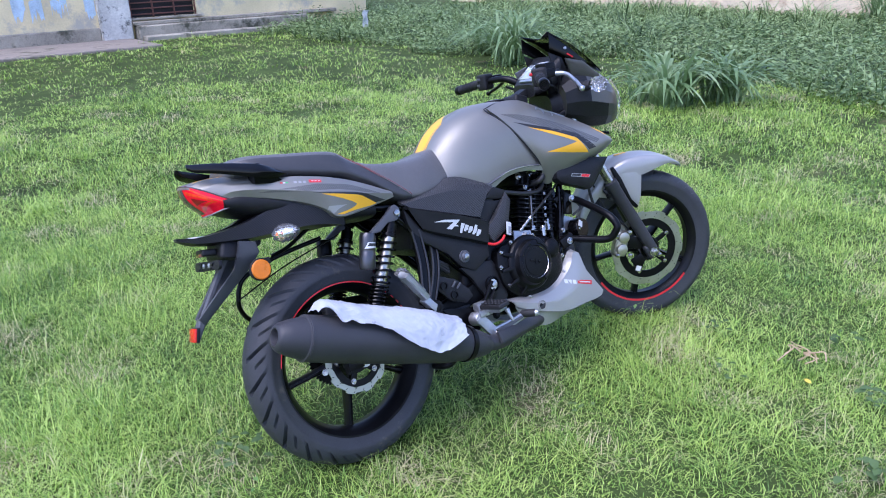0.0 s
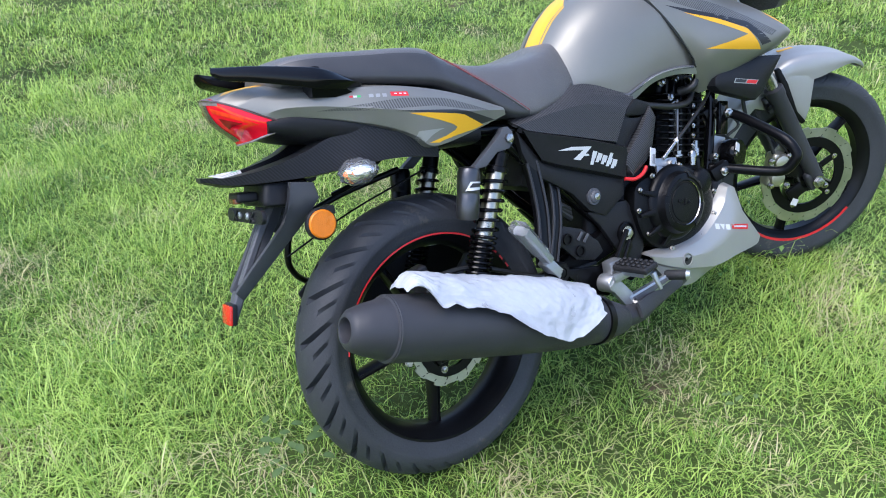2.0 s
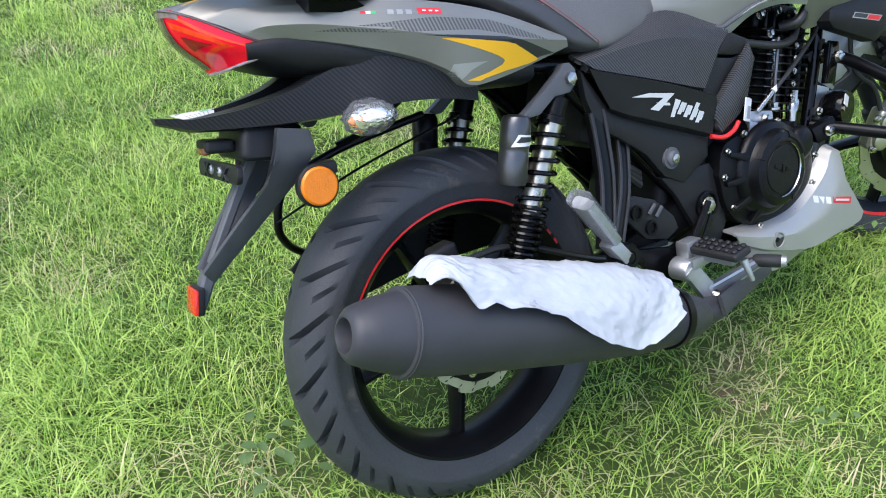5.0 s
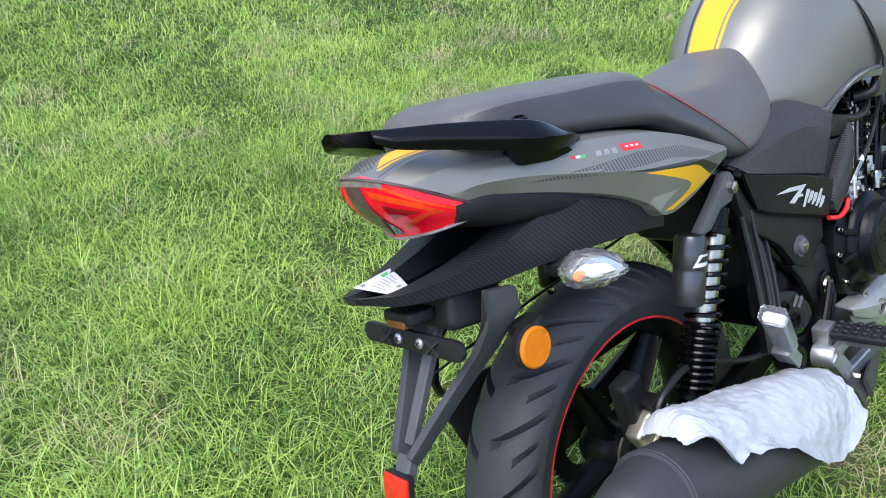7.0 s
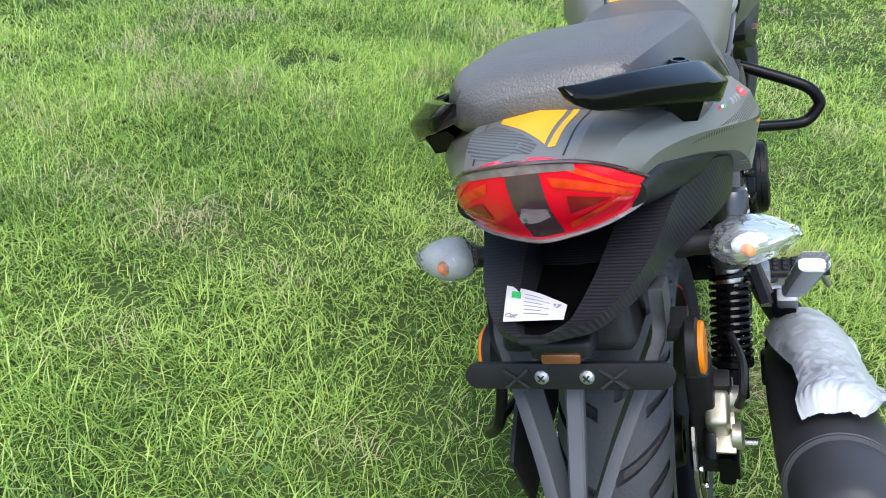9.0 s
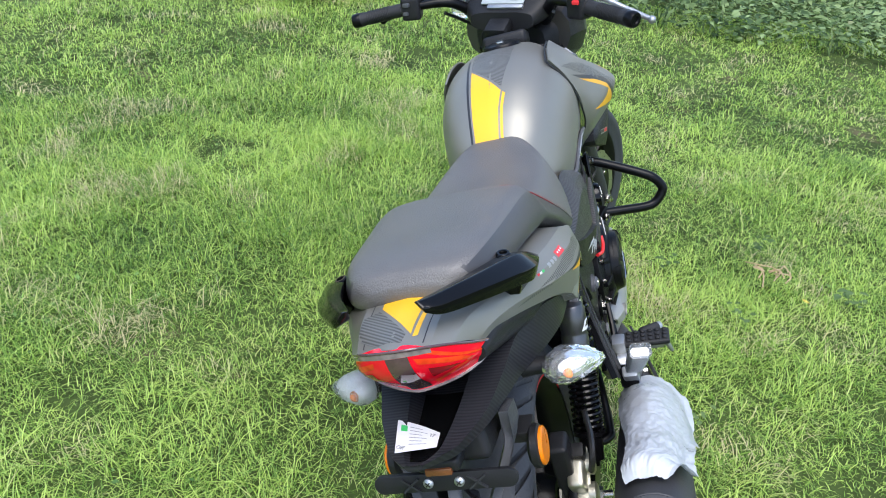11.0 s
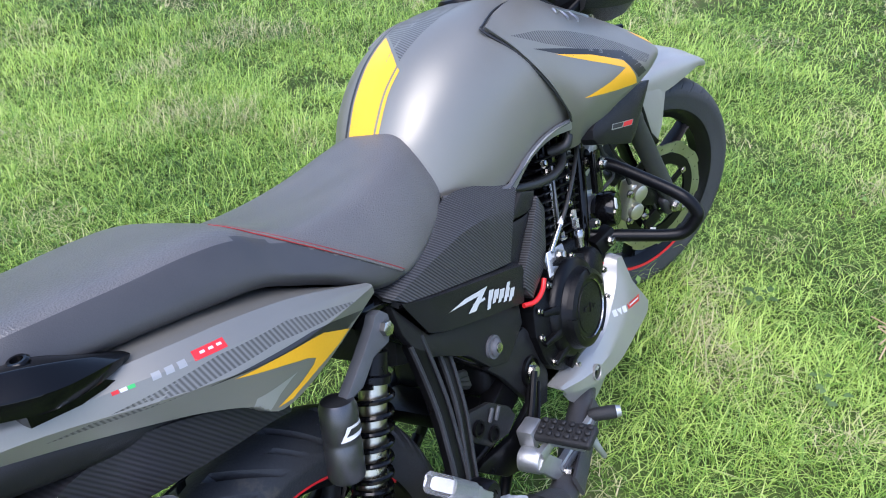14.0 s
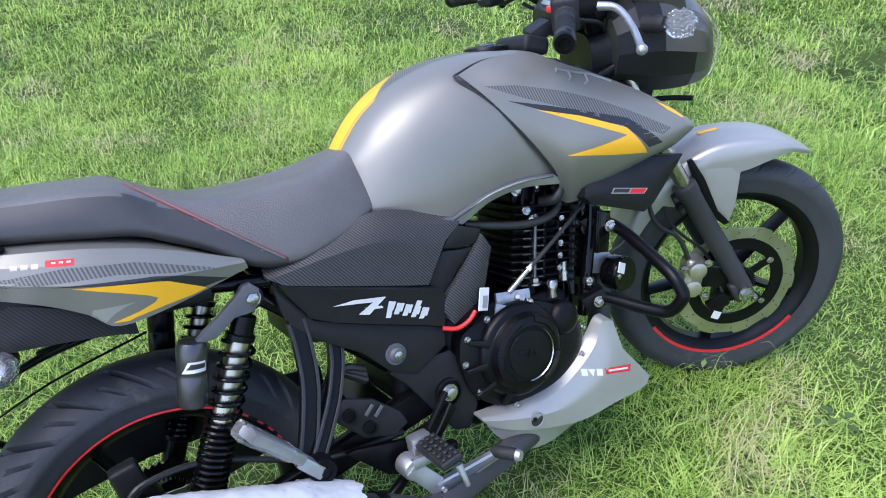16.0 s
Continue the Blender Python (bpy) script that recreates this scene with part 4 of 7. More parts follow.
CHEVRON = [[(0.24, 0.15), (0.64, 0.29), (0.61, 0.41), (0.26, 0.26)], [(0.64, 0.29), (0.78, 0.50), (0.68, 0.50), (0.61, 0.41)], [(0.78, 0.50), (0.26, 0.90), (0.26, 0.80), (0.68, 0.50)], [(0.36, 0.04), (0.95, 0.38), (0.94, 0.47), (0.36, 0.11)]]
for side in (-1, 1):
    for k, quad in enumerate(CHEVRON):
        part("lamp_glow", lamp_patch([(side * u, v) for u, v in quad]), GLOW, lamp, "orange-red light bar" if side < 0 and k == 0 else "")
    part("lamp_dark", lamp_patch([(side * u, v) for u, v in ((0.32, 0.38), (0.60, 0.49), (0.60, 0.51), (0.30, 0.64))]), REDDARK, lamp)
part("lamp_rim", tube([p for p in lamp_net(LAMPROWS, 0.001)[:, 0][::4]], 0.0018, 60, 8), DARKLENS, lamp)
part("lamp_rim", tube([p for p in lamp_net(LAMPROWS, 0.001)[:, -1][::4]], 0.0022, 60, 8), CLEARBAND, lamp, "clear lower edge")

# dark tail sides below the grey cowl
UNDER = [
    (-0.262, [(0, 0.835), (0.06, 0.834), (0.084, 0.826), (0.084, 0.812), (0.070, 0.804), (0.04, 0.80)]),
    (-0.200, [(0, 0.83), (0.08, 0.832), (0.101, 0.820), (0.099, 0.795), (0.085, 0.781), (0.05, 0.775)]),
    (-0.120, [(0, 0.80), (0.10, 0.805), (0.128, 0.793), (0.124, 0.770), (0.102, 0.758), (0.05, 0.755)]),
    (-0.040, [(0, 0.77), (0.12, 0.772), (0.140, 0.762), (0.135, 0.742), (0.110, 0.732), (0.05, 0.73)]),
    (0.030, [(0, 0.75), (0.12, 0.742), (0.140, 0.728), (0.136, 0.712), (0.110, 0.702), (0.05, 0.70)]),
    (0.150, [(0, 0.72), (0.11, 0.725), (0.132, 0.715), (0.128, 0.694), (0.10, 0.684), (0.05, 0.68)]),
]
under = part("tail_underside", loft(sections(UNDER, 40, 18)), PLASTIC, bike, "black plastic tail sides", 50)
# rear mudguard blade under the lamp
BLADE = [
    (-0.384, [(0, 0.757), (0.004, 0.757), (0.008, 0.758), (0.013, 0.757), (0.010, 0.750), (0.002, 0.748)]),
    (-0.365, [(0, 0.746), (0.012, 0.747), (0.017, 0.752), (0.031, 0.753), (0.027, 0.742), (0.005, 0.739)]),
    (-0.340, [(0, 0.738), (0.019, 0.739), (0.025, 0.748), (0.047, 0.747), (0.043, 0.732), (0.010, 0.728)]),
    (-0.280, [(0, 0.728), (0.026, 0.730), (0.034, 0.750), (0.072, 0.747), (0.067, 0.722), (0.010, 0.716)]),
    (-0.215, [(0, 0.724), (0.032, 0.726), (0.042, 0.758), (0.088, 0.757), (0.083, 0.714), (0.010, 0.706)]),
    (-0.165, [(0, 0.724), (0.045, 0.728), (0.055, 0.774), (0.102, 0.772), (0.098, 0.712), (0.010, 0.702)]),
    (-0.110, [(0, 0.732), (0.060, 0.736), (0.075, 0.786), (0.131, 0.778), (0.126, 0.712), (0.010, 0.700)]),
    (-0.050, [(0, 0.740), (0.080, 0.745), (0.100, 0.768), (0.147, 0.756), (0.142, 0.706), (0.010, 0.700)]),
    (0.000, [(0, 0.745), (0.085, 0.745), (0.110, 0.748), (0.150, 0.735), (0.144, 0.696), (0.010, 0.696)]),
    (0.035, [(0, 0.735), (0.080, 0.735), (0.110, 0.728), (0.148, 0.716), (0.142, 0.685), (0.010, 0.690)]),
]


def straight_sections(rows, n, k):
    """As sections, with the profile's corners kept: k steps on each straight side."""
    out = []
    for x, prof in rows:
        pts = []
        for (y0, z0), (y1, z1) in zip(prof, prof[1:]):
            pts += [(y0 + (y1 - y0) * i / k, z0 + (z1 - z0) * i / k) for i in range(k)]
        out.append((x, pts + [prof[-1]]))
    return sections(out, n, len(out[0][1]))


blade = part("rear_mudguard", loft(straight_sections(BLADE, 48, 3)), BLADEMAT, bike, "ribbed black rear mudguard blade", 35)
part("blade_pan", sheet(ribbon([[(-0.366, -0.011, 0.7475), (-0.368, 0, 0.7480), (-0.366, 0.011, 0.7475)], [(-0.340, -0.018, 0.7400), (-0.340, 0, 0.7390), (-0.340, 0.018, 0.7400)], [(-0.280, -0.025, 0.7310), (-0.280, 0, 0.7290), (-0.280, 0.025, 0.7310)], [(-0.215, -0.031, 0.7270), (-0.215, 0, 0.7250), (-0.215, 0.031, 0.7270)]], 3, 20, 10)), GLOSS, blade, "smooth glossy centre of the mudguard")


def on_sticker(u, v, lift=0.0):
    """A place on the paper: u across, v down."""
    a, b_, c, d = Vector((-0.289, 0.046, 0.7490)), Vector((-0.307, -0.012, 0.7370)), Vector((-0.340, -0.016, 0.7435)), Vector((-0.357, 0.031, 0.7545))
    p = (a * (1 - u) + b_ * u) * (1 - v) + (d * (1 - u) + c * u) * v
    return p + Vector((0, 0, 0.003 * math.sin(u * 3.1) * (1 - v) + lift))


def on_paper(name, u0, u1, v0, v1, mat, lift, parent, label=""):
    return part(name, sheet([[on_sticker(u, v, lift) for u in np.linspace(u0, u1, 7)] for v in np.linspace(v0, v1, 7)]), mat, parent, label)


sticker = on_paper("sticker", 0, 1, 0, 1, PAPER, 0, blade, "white inspection paper sticker")
on_paper("green_dot", 0.10, 0.26, 0.14, 0.34, GREENFILM, 0.0004, sticker)
for k in range(6):
    on_paper("print_line", 0.32, 0.62 + 0.12 * (k % 2), 0.16 + 0.12 * k, 0.185 + 0.12 * k, INK, 0.0004, sticker)


def lettering(text, m, size, mat, parent, name="lettering"):
    c = bpy.data.curves.new(name, "FONT")
    c.body, c.size, c.extrude = text, size, 0.0003
    c.align_x, c.align_y = "CENTER", "CENTER"
    tmp = new("tmp", c)
    me = bpy.data.meshes.new_from_object(tmp.evaluated_get(bpy.context.evaluated_depsgraph_get()))
    bpy.data.objects.remove(tmp)
    bm = bmesh.new()
    bm.from_mesh(me)
    bm.transform(m)
    return part(name, bm, mat, parent, "", 0)


for txt, u, v, size in (("27", 0.84, 0.34, 0.008), ("OK", 0.12, 0.86, 0.008)):
    lettering(txt, Matrix.Translation(on_sticker(u, v, 0.0006)) @ pose(0, 0, 0, 0, 0, -90 - 17), size, INK, sticker)


# ---- rear: grab rails, bracket, lamps, wheel gear ----
RAIL = [[(-0.317, 0.040, 0.935), (-0.321, 0.046, 0.937), (-0.325, 0.052, 0.930), (-0.324, 0.053, 0.922), (-0.313, 0.044, 0.923)],
        [(-0.298, 0.050, 0.930), (-0.306, 0.060, 0.933), (-0.313, 0.070, 0.924), (-0.311, 0.070, 0.910), (-0.292, 0.054, 0.911)],
        [(-0.250, 0.078, 0.920), (-0.260, 0.092, 0.923), (-0.270, 0.104, 0.911), (-0.267, 0.103, 0.894), (-0.245, 0.082, 0.896)],
        [(-0.180, 0.104, 0.902), (-0.192, 0.124, 0.905), (-0.205, 0.140, 0.889), (-0.202, 0.138, 0.870), (-0.180, 0.112, 0.870)],
        [(-0.150, 0.110, 0.893), (-0.158, 0.138, 0.893), (-0.162, 0.155, 0.874), (-0.168, 0.148, 0.857), (-0.155, 0.118, 0.857)],
        [(-0.120, 0.116, 0.874), (-0.118, 0.136, 0.873), (-0.116, 0.150, 0.863), (-0.126, 0.146, 0.851), (-0.125, 0.120, 0.852)],
        [(-0.090, 0.118, 0.856), (-0.088, 0.128, 0.856), (-0.086, 0.136, 0.853), (-0.089, 0.134, 0.848), (-0.093, 0.120, 0.848)]]
b = loft([[tuple(p) for p in r] for r in np.array([curve_through(c, 37) for c in np.array(RAIL).transpose(1, 0, 2)]).transpose(1, 0, 2)])
bmesh.ops.recalc_face_normals(b, faces=b.faces)
bmesh.ops.bevel(b, geom=[e for e in b.edges if len(e.link_faces) == 2 and e.calc_face_angle(0) > 0.35], offset=0.0022, segments=2, affect="EDGES", profile=0.6, clamp_overlap=True)
for side in (-1, 1):
    rail = part("grab_rail", b.copy() if side > 0 else mirrored(b), GLOSS, bike, "gloss black passenger grab rail" if side < 0 else "", 35)
    part("rail_mount", loft([[(x, side * y, z) for x, y, z in r] for r in (
        [(-0.185, 0.136, 0.868), (-0.13, 0.140, 0.858), (-0.13, 0.110, 0.858), (-0.19, 0.108, 0.872)],
        [(-0.185, 0.128, 0.848), (-0.100, 0.140, 0.832), (-0.100, 0.100, 0.835), (-0.185, 0.090, 0.850)])]), GLOSS, rail)
    part("rail_boss", turned([(0, 0.010), (0.85, 0.010), (1, 0.008), (1, 0.0055), (0.5, 0.005), (0.5, 0)], (-0.163, side * 0.114, 0.888), (-0.163, side * 0.116, 0.900), 24), GLOSS, rail)
    part("rail_bolt", bolt((-0.163, side * 0.115, 0.893), (0, 0, 1), 0.0035, 0.004), STEEL, rail)

# plate bracket below the mudguard, splitting into legs that meet at the reflector
bracket = part("plate_bracket", block((0.095, 0.13, 0.050), pose(-0.250, 0, 0.694, 0, 12, 0), 0.012, 3, 0.9), PLASTIC, bike, "dark plastic number plate bracket with splayed legs")


def bar(a, b, w0, w1, d0, d1, mat, name, parent, label="", side=(0, 1, 0), bevel=True):
    """A flat tapered bar from a to b: widths along side, depths across."""
    a, b = Vector(a), Vector(b)
    d = (b - a).normalized()
    s = (Vector(side) - d * Vector(side).dot(d)).normalized()
    u = d.cross(s)
    rings = []
    for t in np.linspace(0, 1, 6):
        p, w, e = a + (b - a) * t, w0 + (w1 - w0) * t, d0 + (d1 - d0) * t
        rings.append([p + s * (w * i) + u * (e * j) for i, j in ((-1, -0.6), (-0.75, -1), (0.75, -1), (1, -0.6), (1, 0.6), (0.75, 1), (-0.75, 1), (-1, 0.6))])
    return part(name, loft(rings), mat, parent, label, 30)


LEG = [(-0.250, 0.714), (-0.207, 0.702), (-0.204, 0.672), (-0.240, 0.632), (-0.298, 0.582), (-0.372, 0.519), (-0.384, 0.540), (-0.335, 0.588), (-0.280, 0.642), (-0.252, 0.678)]
for side in (-1, 1):
    b = panel(LEG, -0.050, 0.013, 0.002, 0.003, 0, 2, lambda x, z: 0.050 - float(np.interp(z, [0.519, 0.584, 0.636, 0.671, 0.70], [0.012, 0.042, 0.070, 0.086, 0.086])))
    part("leg", b if side < 0 else mirrored(b), LEGPL, bracket, "dark grey splayed leg" if side < 0 else "")
bar((-0.372, 0, 0.535), (-0.400, 0, 0.490), 0.014, 0.012, 0.010, 0.008, GREYPL, "leg_foot", bracket)
bar((-0.270, 0, 0.675), (-0.365, 0, 0.545), 0.009, 0.008, 0.008, 0.006, GREYPL, "centre_leg", bracket)
part("foot", block((0.012, 0.044, 0.040), pose(-0.398, 0, 0.502, 0, 16, 0), 0.004), PLASTIC, bracket)
part("foot_reflector", block((0.006, 0.046, 0.036), pose(-0.405, 0, 0.503, 0, 16, 0), 0.002), REDREF, bracket, "small orange-red reflector")
plate = part("plate_bar", panel([(math.copysign(0.0845, math.cos(a)) + 0.013 * math.cos(a), 0.013 * math.sin(a)) for a in np.linspace(0.05, 2 * math.pi + 0.05, 28, endpoint=False)], -0.004, 0.008, 0, 0.002), PLASTIC, bracket, "black plate mounting bar")
plate.data.transform(pose(-0.318, 0, 0.668, 0, 14, 0) @ Matrix.Rotation(radians(-90), 4, "Z"))
for side in (-1, 1):
    part("screw", turned([(0, 0.0068), (0.5, 0.0068), (0.8, 0.005), (1, 0.0)], (-0.321, side * 0.021, 0.669), (-0.327, side * 0.021, 0.6705), 20), CAST, plate, "cross-head screw")
    for r_ in (45, -45):
        part("screw_slot", block((0.001, 0.008, 0.0016), Matrix.Translation((-0.3268, side * 0.021, 0.6704)) @ pose(0, 0, 0, r_, 14, 0), 0), BLACKFILM, plate)
    for k in range(2):
        part("web", block((0.006, 0.030, 0.0025), pose(-0.3225, side * 0.045, 0.668, 38 if k else -38, 14, 0), 0), PLASTIC2, plate)
part("plate_lamp", block((0.04, 0.055, 0.018), pose(-0.315, -0.005, 0.703, 0, 10, 0), 0.006, 3), PLASTIC, bracket, "small black plate lamp")
part("plate_lamp_lens", block((0.012, 0.036, 0.010), pose(-0.333, -0.005, 0.700, 0, 10, 0), 0.003), BROWNLENS, bracket)

for side in (-1, 1):
    refl = part("side_reflector", turned([(0, 0.024), (0.3, 0.030), (0.85, 0.030), (1, 0.027), (1, 0.0)], (-0.222, side * 0.094, 0.628), (-0.222, side * 0.110, 0.628), 40), PLASTIC, bike, "round orange side reflector" if side < 0 else "")
    part("reflector_lens", turned([(0, 0.0265), (0.7, 0.0265), (1, 0.024), (1, 0.0)], (-0.222, side * 0.108, 0.628), (-0.222, side * 0.115, 0.628), 40), AMBER, refl)
    part("reflector_arm", block((0.04, 0.03, 0.018), pose(-0.205, side * 0.085, 0.645), 0.004), PLASTIC, refl)

    # turn signals wrapped in clear film
    st_ = part("turn_signal", turned([(0, 0.016), (0.3, 0.013), (1, 0.012)], (-0.135, side * 0.090, 0.698), (-0.140, side * 0.150, 0.700), 20), PLASTIC, bike, "clear turn signal wrapped in crumpled film")
    body = bmesh.new()
    bmesh.ops.create_icosphere(body, subdivisions=4, radius=1)
    lens = body.copy()
    wrapm = body.copy()
    for bm_, k in ((body, 0.72), (lens, 1.0), (wrapm, 1.12)):
        for v in bm_.verts:
            p = v.co.copy()
            u = (p.y + 1) / 2
            thick = 1 - 0.55 * u**2
            q = Vector((p.x * 0.032 * k * thick + 0.012 * u, p.y * 0.038 * k, p.z * 0.024 * k * thick))
            if k > 1.1:
                q *= 1 + 0.10 * noise.noise(p * 5.1) + 0.05 * noise.noise(p * 11)
            v.co = Vector((-0.155 + q.x, side * (0.166 + q.y), 0.706 + q.z))
    part("signal_bowl", body, BOWL, st_, "", 60)
    part("signal_bulb", turned([(0, 0.006), (0.7, 0.007), (1, 0.001)], (-0.164, side * 0.160, 0.706), (-0.1815, side * 0.160, 0.707), 16), BULB, st_)
    part("signal_lens", lens, CLEAR, st_, "", 60)
    part("signal_wrap", wrapm, WRAP, st_, "crumpled clear film", 20)

# inner rear guard beside the tyre and its stay bar
part("inner_guard", block((0.05, 0.036, 0.19), pose(-0.035, -0.086, 0.385, 0, -8, 0), 0.008, 3, 0.9), PLASTIC, bike, "black plastic inner guard")
stay = part("guard_stay", tube(rounded([(0.045, 0.045, 0.660), (-0.10, 0.080, 0.640), (-0.205, 0.105, 0.605), (-0.228, 0.118, 0.525), (-0.181, 0.165, 0.465), (-0.06, 0.150, 0.440)]), 0.007, 70, 10), SATIN, bike, "black steel guard stay")
part("guard_wire", tube([(-0.225, 0.11, 0.545), (-0.10, 0.02, 0.610), (0.05, -0.06, 0.660)], 0.0022, 12, 6), SATIN, stay)
part("guard_strut", tube([(-0.105, 0.078, 0.645), (-0.06, 0.05, 0.66), (0.01, 0.03, 0.70)], 0.006, 12, 8), SATIN, stay)
part("chain_guard", panel([(-0.22, 0.46), (-0.16, 0.50), (0.35, 0.42), (0.35, 0.36), (0.0, 0.38), (-0.19, 0.36)], 0.125, 0.006, 0, 0.002), PLASTIC, bike, "black chain guard")


# rear shock absorbers with gas bottles
def shock(side):
    top, bot = Vector((0.201, side * 0.132, 0.681)), Vector((0.030, side * 0.120, 0.345))
    sh = part("rear_shock", turned([(0, 0.011), (0.10, 0.011), (0.08, 0.013), (0.08, 0.019), (0.155, 0.019), (0.16, 0.0235), (0.185, 0.0235), (0.19, 0.015), (0.83, 0.015), (0.83, 0.0285), (0.85, 0.0285), (0.86, 0.021), (0.97, 0.021), (0.97, 0.012), (1.0, 0.012)], top, bot, 28), SATIN, bike, "black coil-over rear shock with gas bottle" if side < 0 else "", 35)
    d = (bot - top).normalized()
    L = (bot - top).length
    s = d.orthogonal().normalized()
    u = d.cross(s)
    pts = []
    # wide coils above, tight ones below
    turns = 17
    for k in range(turns * 16 + 1):
        t = k / (turns * 16)
        f = 0.188 + (0.345 * t / 0.38 if t < 0.38 else 0.345 + 0.295 * (t - 0.38) / 0.62)
        w = 2 * math.pi * turns * t
        pts.append(top + d * (f * L) + 0.0250 * (math.cos(w) * s + math.sin(w) * u))
    part("coil_spring", tube(pts, 0.0038, len(pts), 7, smooth=False), GLOSS, sh)
    part("damper_rod", turned([(0.188, 0.0185), (0.56, 0.0185), (0.57, 0.012)], top, bot, 28), DAMPER, sh, "bright damper body")
    part("shock_eye", turned([(0, 0.020), (1, 0.020)], top + Vector((0, 0.013 * side * -1, 0)), top + Vector((0, 0.013 * side, 0)), 28), SATIN, sh)
    part("bolt", bolt(top + Vector((0, 0.013 * side, 0)), (0, side, 0), 0.010, 0.014), STEEL, sh, "bright hexagon nut")
    a, b_ = Vector((0.101, side * 0.137, 0.648)), Vector((0.075, side * 0.130, 0.545))
    can = part("gas_bottle", turned([(0, 0.012), (0.02, 0.020), (0.10, 0.0235), (0.45, 0.0235), (0.47, 0.0226), (0.52, 0.0226), (0.54, 0.0235), (0.95, 0.0235), (0.99, 0.021), (1, 0.012)], a, b_, 32), surf("smoked_metal", (0.09, 0.09, 0.095), 0.3, 0.8, 0.15, 20, 0.05, 500) if side < 0 else SATIN, sh, "smoky metal gas bottle" if side < 0 else "")
    b_arm = panel([(0.184, 0.694), (0.194, 0.704), (0.206, 0.704), (0.216, 0.692), (0.214, 0.676), (0.200, 0.660), (0.168, 0.660), (0.135, 0.640), (0.094, 0.640), (0.150, 0.672)], -0.150, 0.016, 0.0015, 0.003)
    part("bottle_arm", b_arm if side < 0 else mirrored(b_arm), GREYPL, sh, "dark cast arm of the gas bottle" if side < 0 else "")
    if side < 0:
        tr = tree_of(can)
        side_film("bottle_badge", [(0.084, 0.622), (0.108, 0.616), (0.105, 0.600), (0.072, 0.606)], tr, WHITEFILM, -1, 0.0030, "pale badge shape", can, 7)
        side_film("bottle_badge_dark", [(0.087, 0.618), (0.106, 0.613), (0.104, 0.606), (0.079, 0.611)], tr, BLACKFILM, -1, 0.0048, "", can, 7)
    return sh


shock(-1), shock(1)

# swing arm
for side in (-1, 1):
    arm = part("swing_arm", loft([[(x, side * (y + a), z + b_) for a, b_ in ((-w, -h), (-w, h), (-w * 0.6, h * 1.15), (w * 0.6, h * 1.15), (w, h), (w, -h), (w * 0.6, -h * 1.15), (-w * 0.6, -h * 1.15))] for x, y, z, w, h in ((-0.055, 0.108, 0.300, 0.010, 0.020), (0.03, 0.108, 0.305, 0.012, 0.024), (0.20, 0.108, 0.330, 0.013, 0.024), (0.38, 0.105, 0.362, 0.015, 0.026), (0.50, 0.095, 0.380, 0.018, 0.030))]), SATIN, bike, "black box-section swing arm" if side < 0 else "", 35)
    part("axle_nut", bolt((0, side * 0.118, 0.303), (0, side, 0), 0.014, 0.014), STEEL, arm, "axle nut")
    part("axle_end", turned([(0, 0.007), (1, 0.007)], (0, side * 0.12, 0.303), (0, side * 0.148, 0.303), 16), STEEL, arm)
    part("adjuster", block((0.05, 0.010, 0.034), pose(-0.03, side * 0.120, 0.303), 0.003), CAST if side > 0 else SATIN, arm)
part("swing_brace", block((0.06, 0.20, 0.035), pose(0.38, 0, 0.375, 0, -5, 0), 0.01), SATIN, bike)
cal = part("rear_caliper", block((0.072, 0.030, 0.050), pose(-0.040, -0.104, 0.385, 0, 60, 0), 0.009, 3), BRASS, bike, "gold-grey rear brake caliper")
for k in range(3):
    part("caliper_rib", block((0.008, 0.036, 0.040), pose(-0.058 + 0.018 * k, -0.106, 0.362 + 0.024 * k, 0, 60, 0), 0.002), BRASS, cal)
part("caliper_body", block((0.040, 0.046, 0.026), pose(-0.022, -0.100, 0.425, 0, 60, 0), 0.006), CASE, cal)
for k in range(2):
    part("piston_boss", turned([(0, 0.018), (0.8, 0.018), (1, 0.014), (1, 0.0)], (-0.055 + 0.03 * k, -0.12, 0.365 + 0.036 * k), (-0.055 + 0.03 * k, -0.134, 0.365 + 0.036 * k), 24), BRASS, cal)
part("caliper_bracket", block((0.10, 0.016, 0.05), pose(-0.03, -0.092, 0.335, 0, 40, 0), 0.004), SATIN, cal)
part("caliper_screw", bolt((-0.115, -0.095, 0.305), (-0.3, -1, 0), 0.006, 0.018), STEEL, cal)
part("brake_hose", tube([(-0.05, -0.130, 0.41), (-0.055, -0.138, 0.44), (-0.02, -0.138, 0.46), (0.08, -0.12, 0.44), (0.25, -0.118, 0.36), (0.40, -0.12, 0.34)], 0.0055, 50, 8), CABLE, cal, "black brake hose")

# exhaust
EX0, EX1 = Vector((-0.285, -0.237, 0.466)), Vector((0.350, -0.214, 0.236))
silencer = part("silencer", turned([(0.060, 0.019), (0.004, 0.0205), (-0.003, 0.0225), (-0.003, 0.026), (0.004, 0.032), (0.012, 0.037), (0.05, 0.046), (0.098, 0.0535), (0.106, 0.0545), (0.108, 0.0590), (0.122, 0.0600), (0.25, 0.062), (0.55, 0.062), (0.78, 0.058), (0.92, 0.047), (1.0, 0.034), (1.02, 0.028)], EX0, EX1, 56), PIPE, bike, "matt black stub exhaust silencer", 40)
part("outlet", turned([(0.04, 0.0188), (0.055, 0.0186), (0.055, 0.0)], EX0 + (EX1 - EX0) * 0.003, EX1, 28), BLACKFILM, silencer)
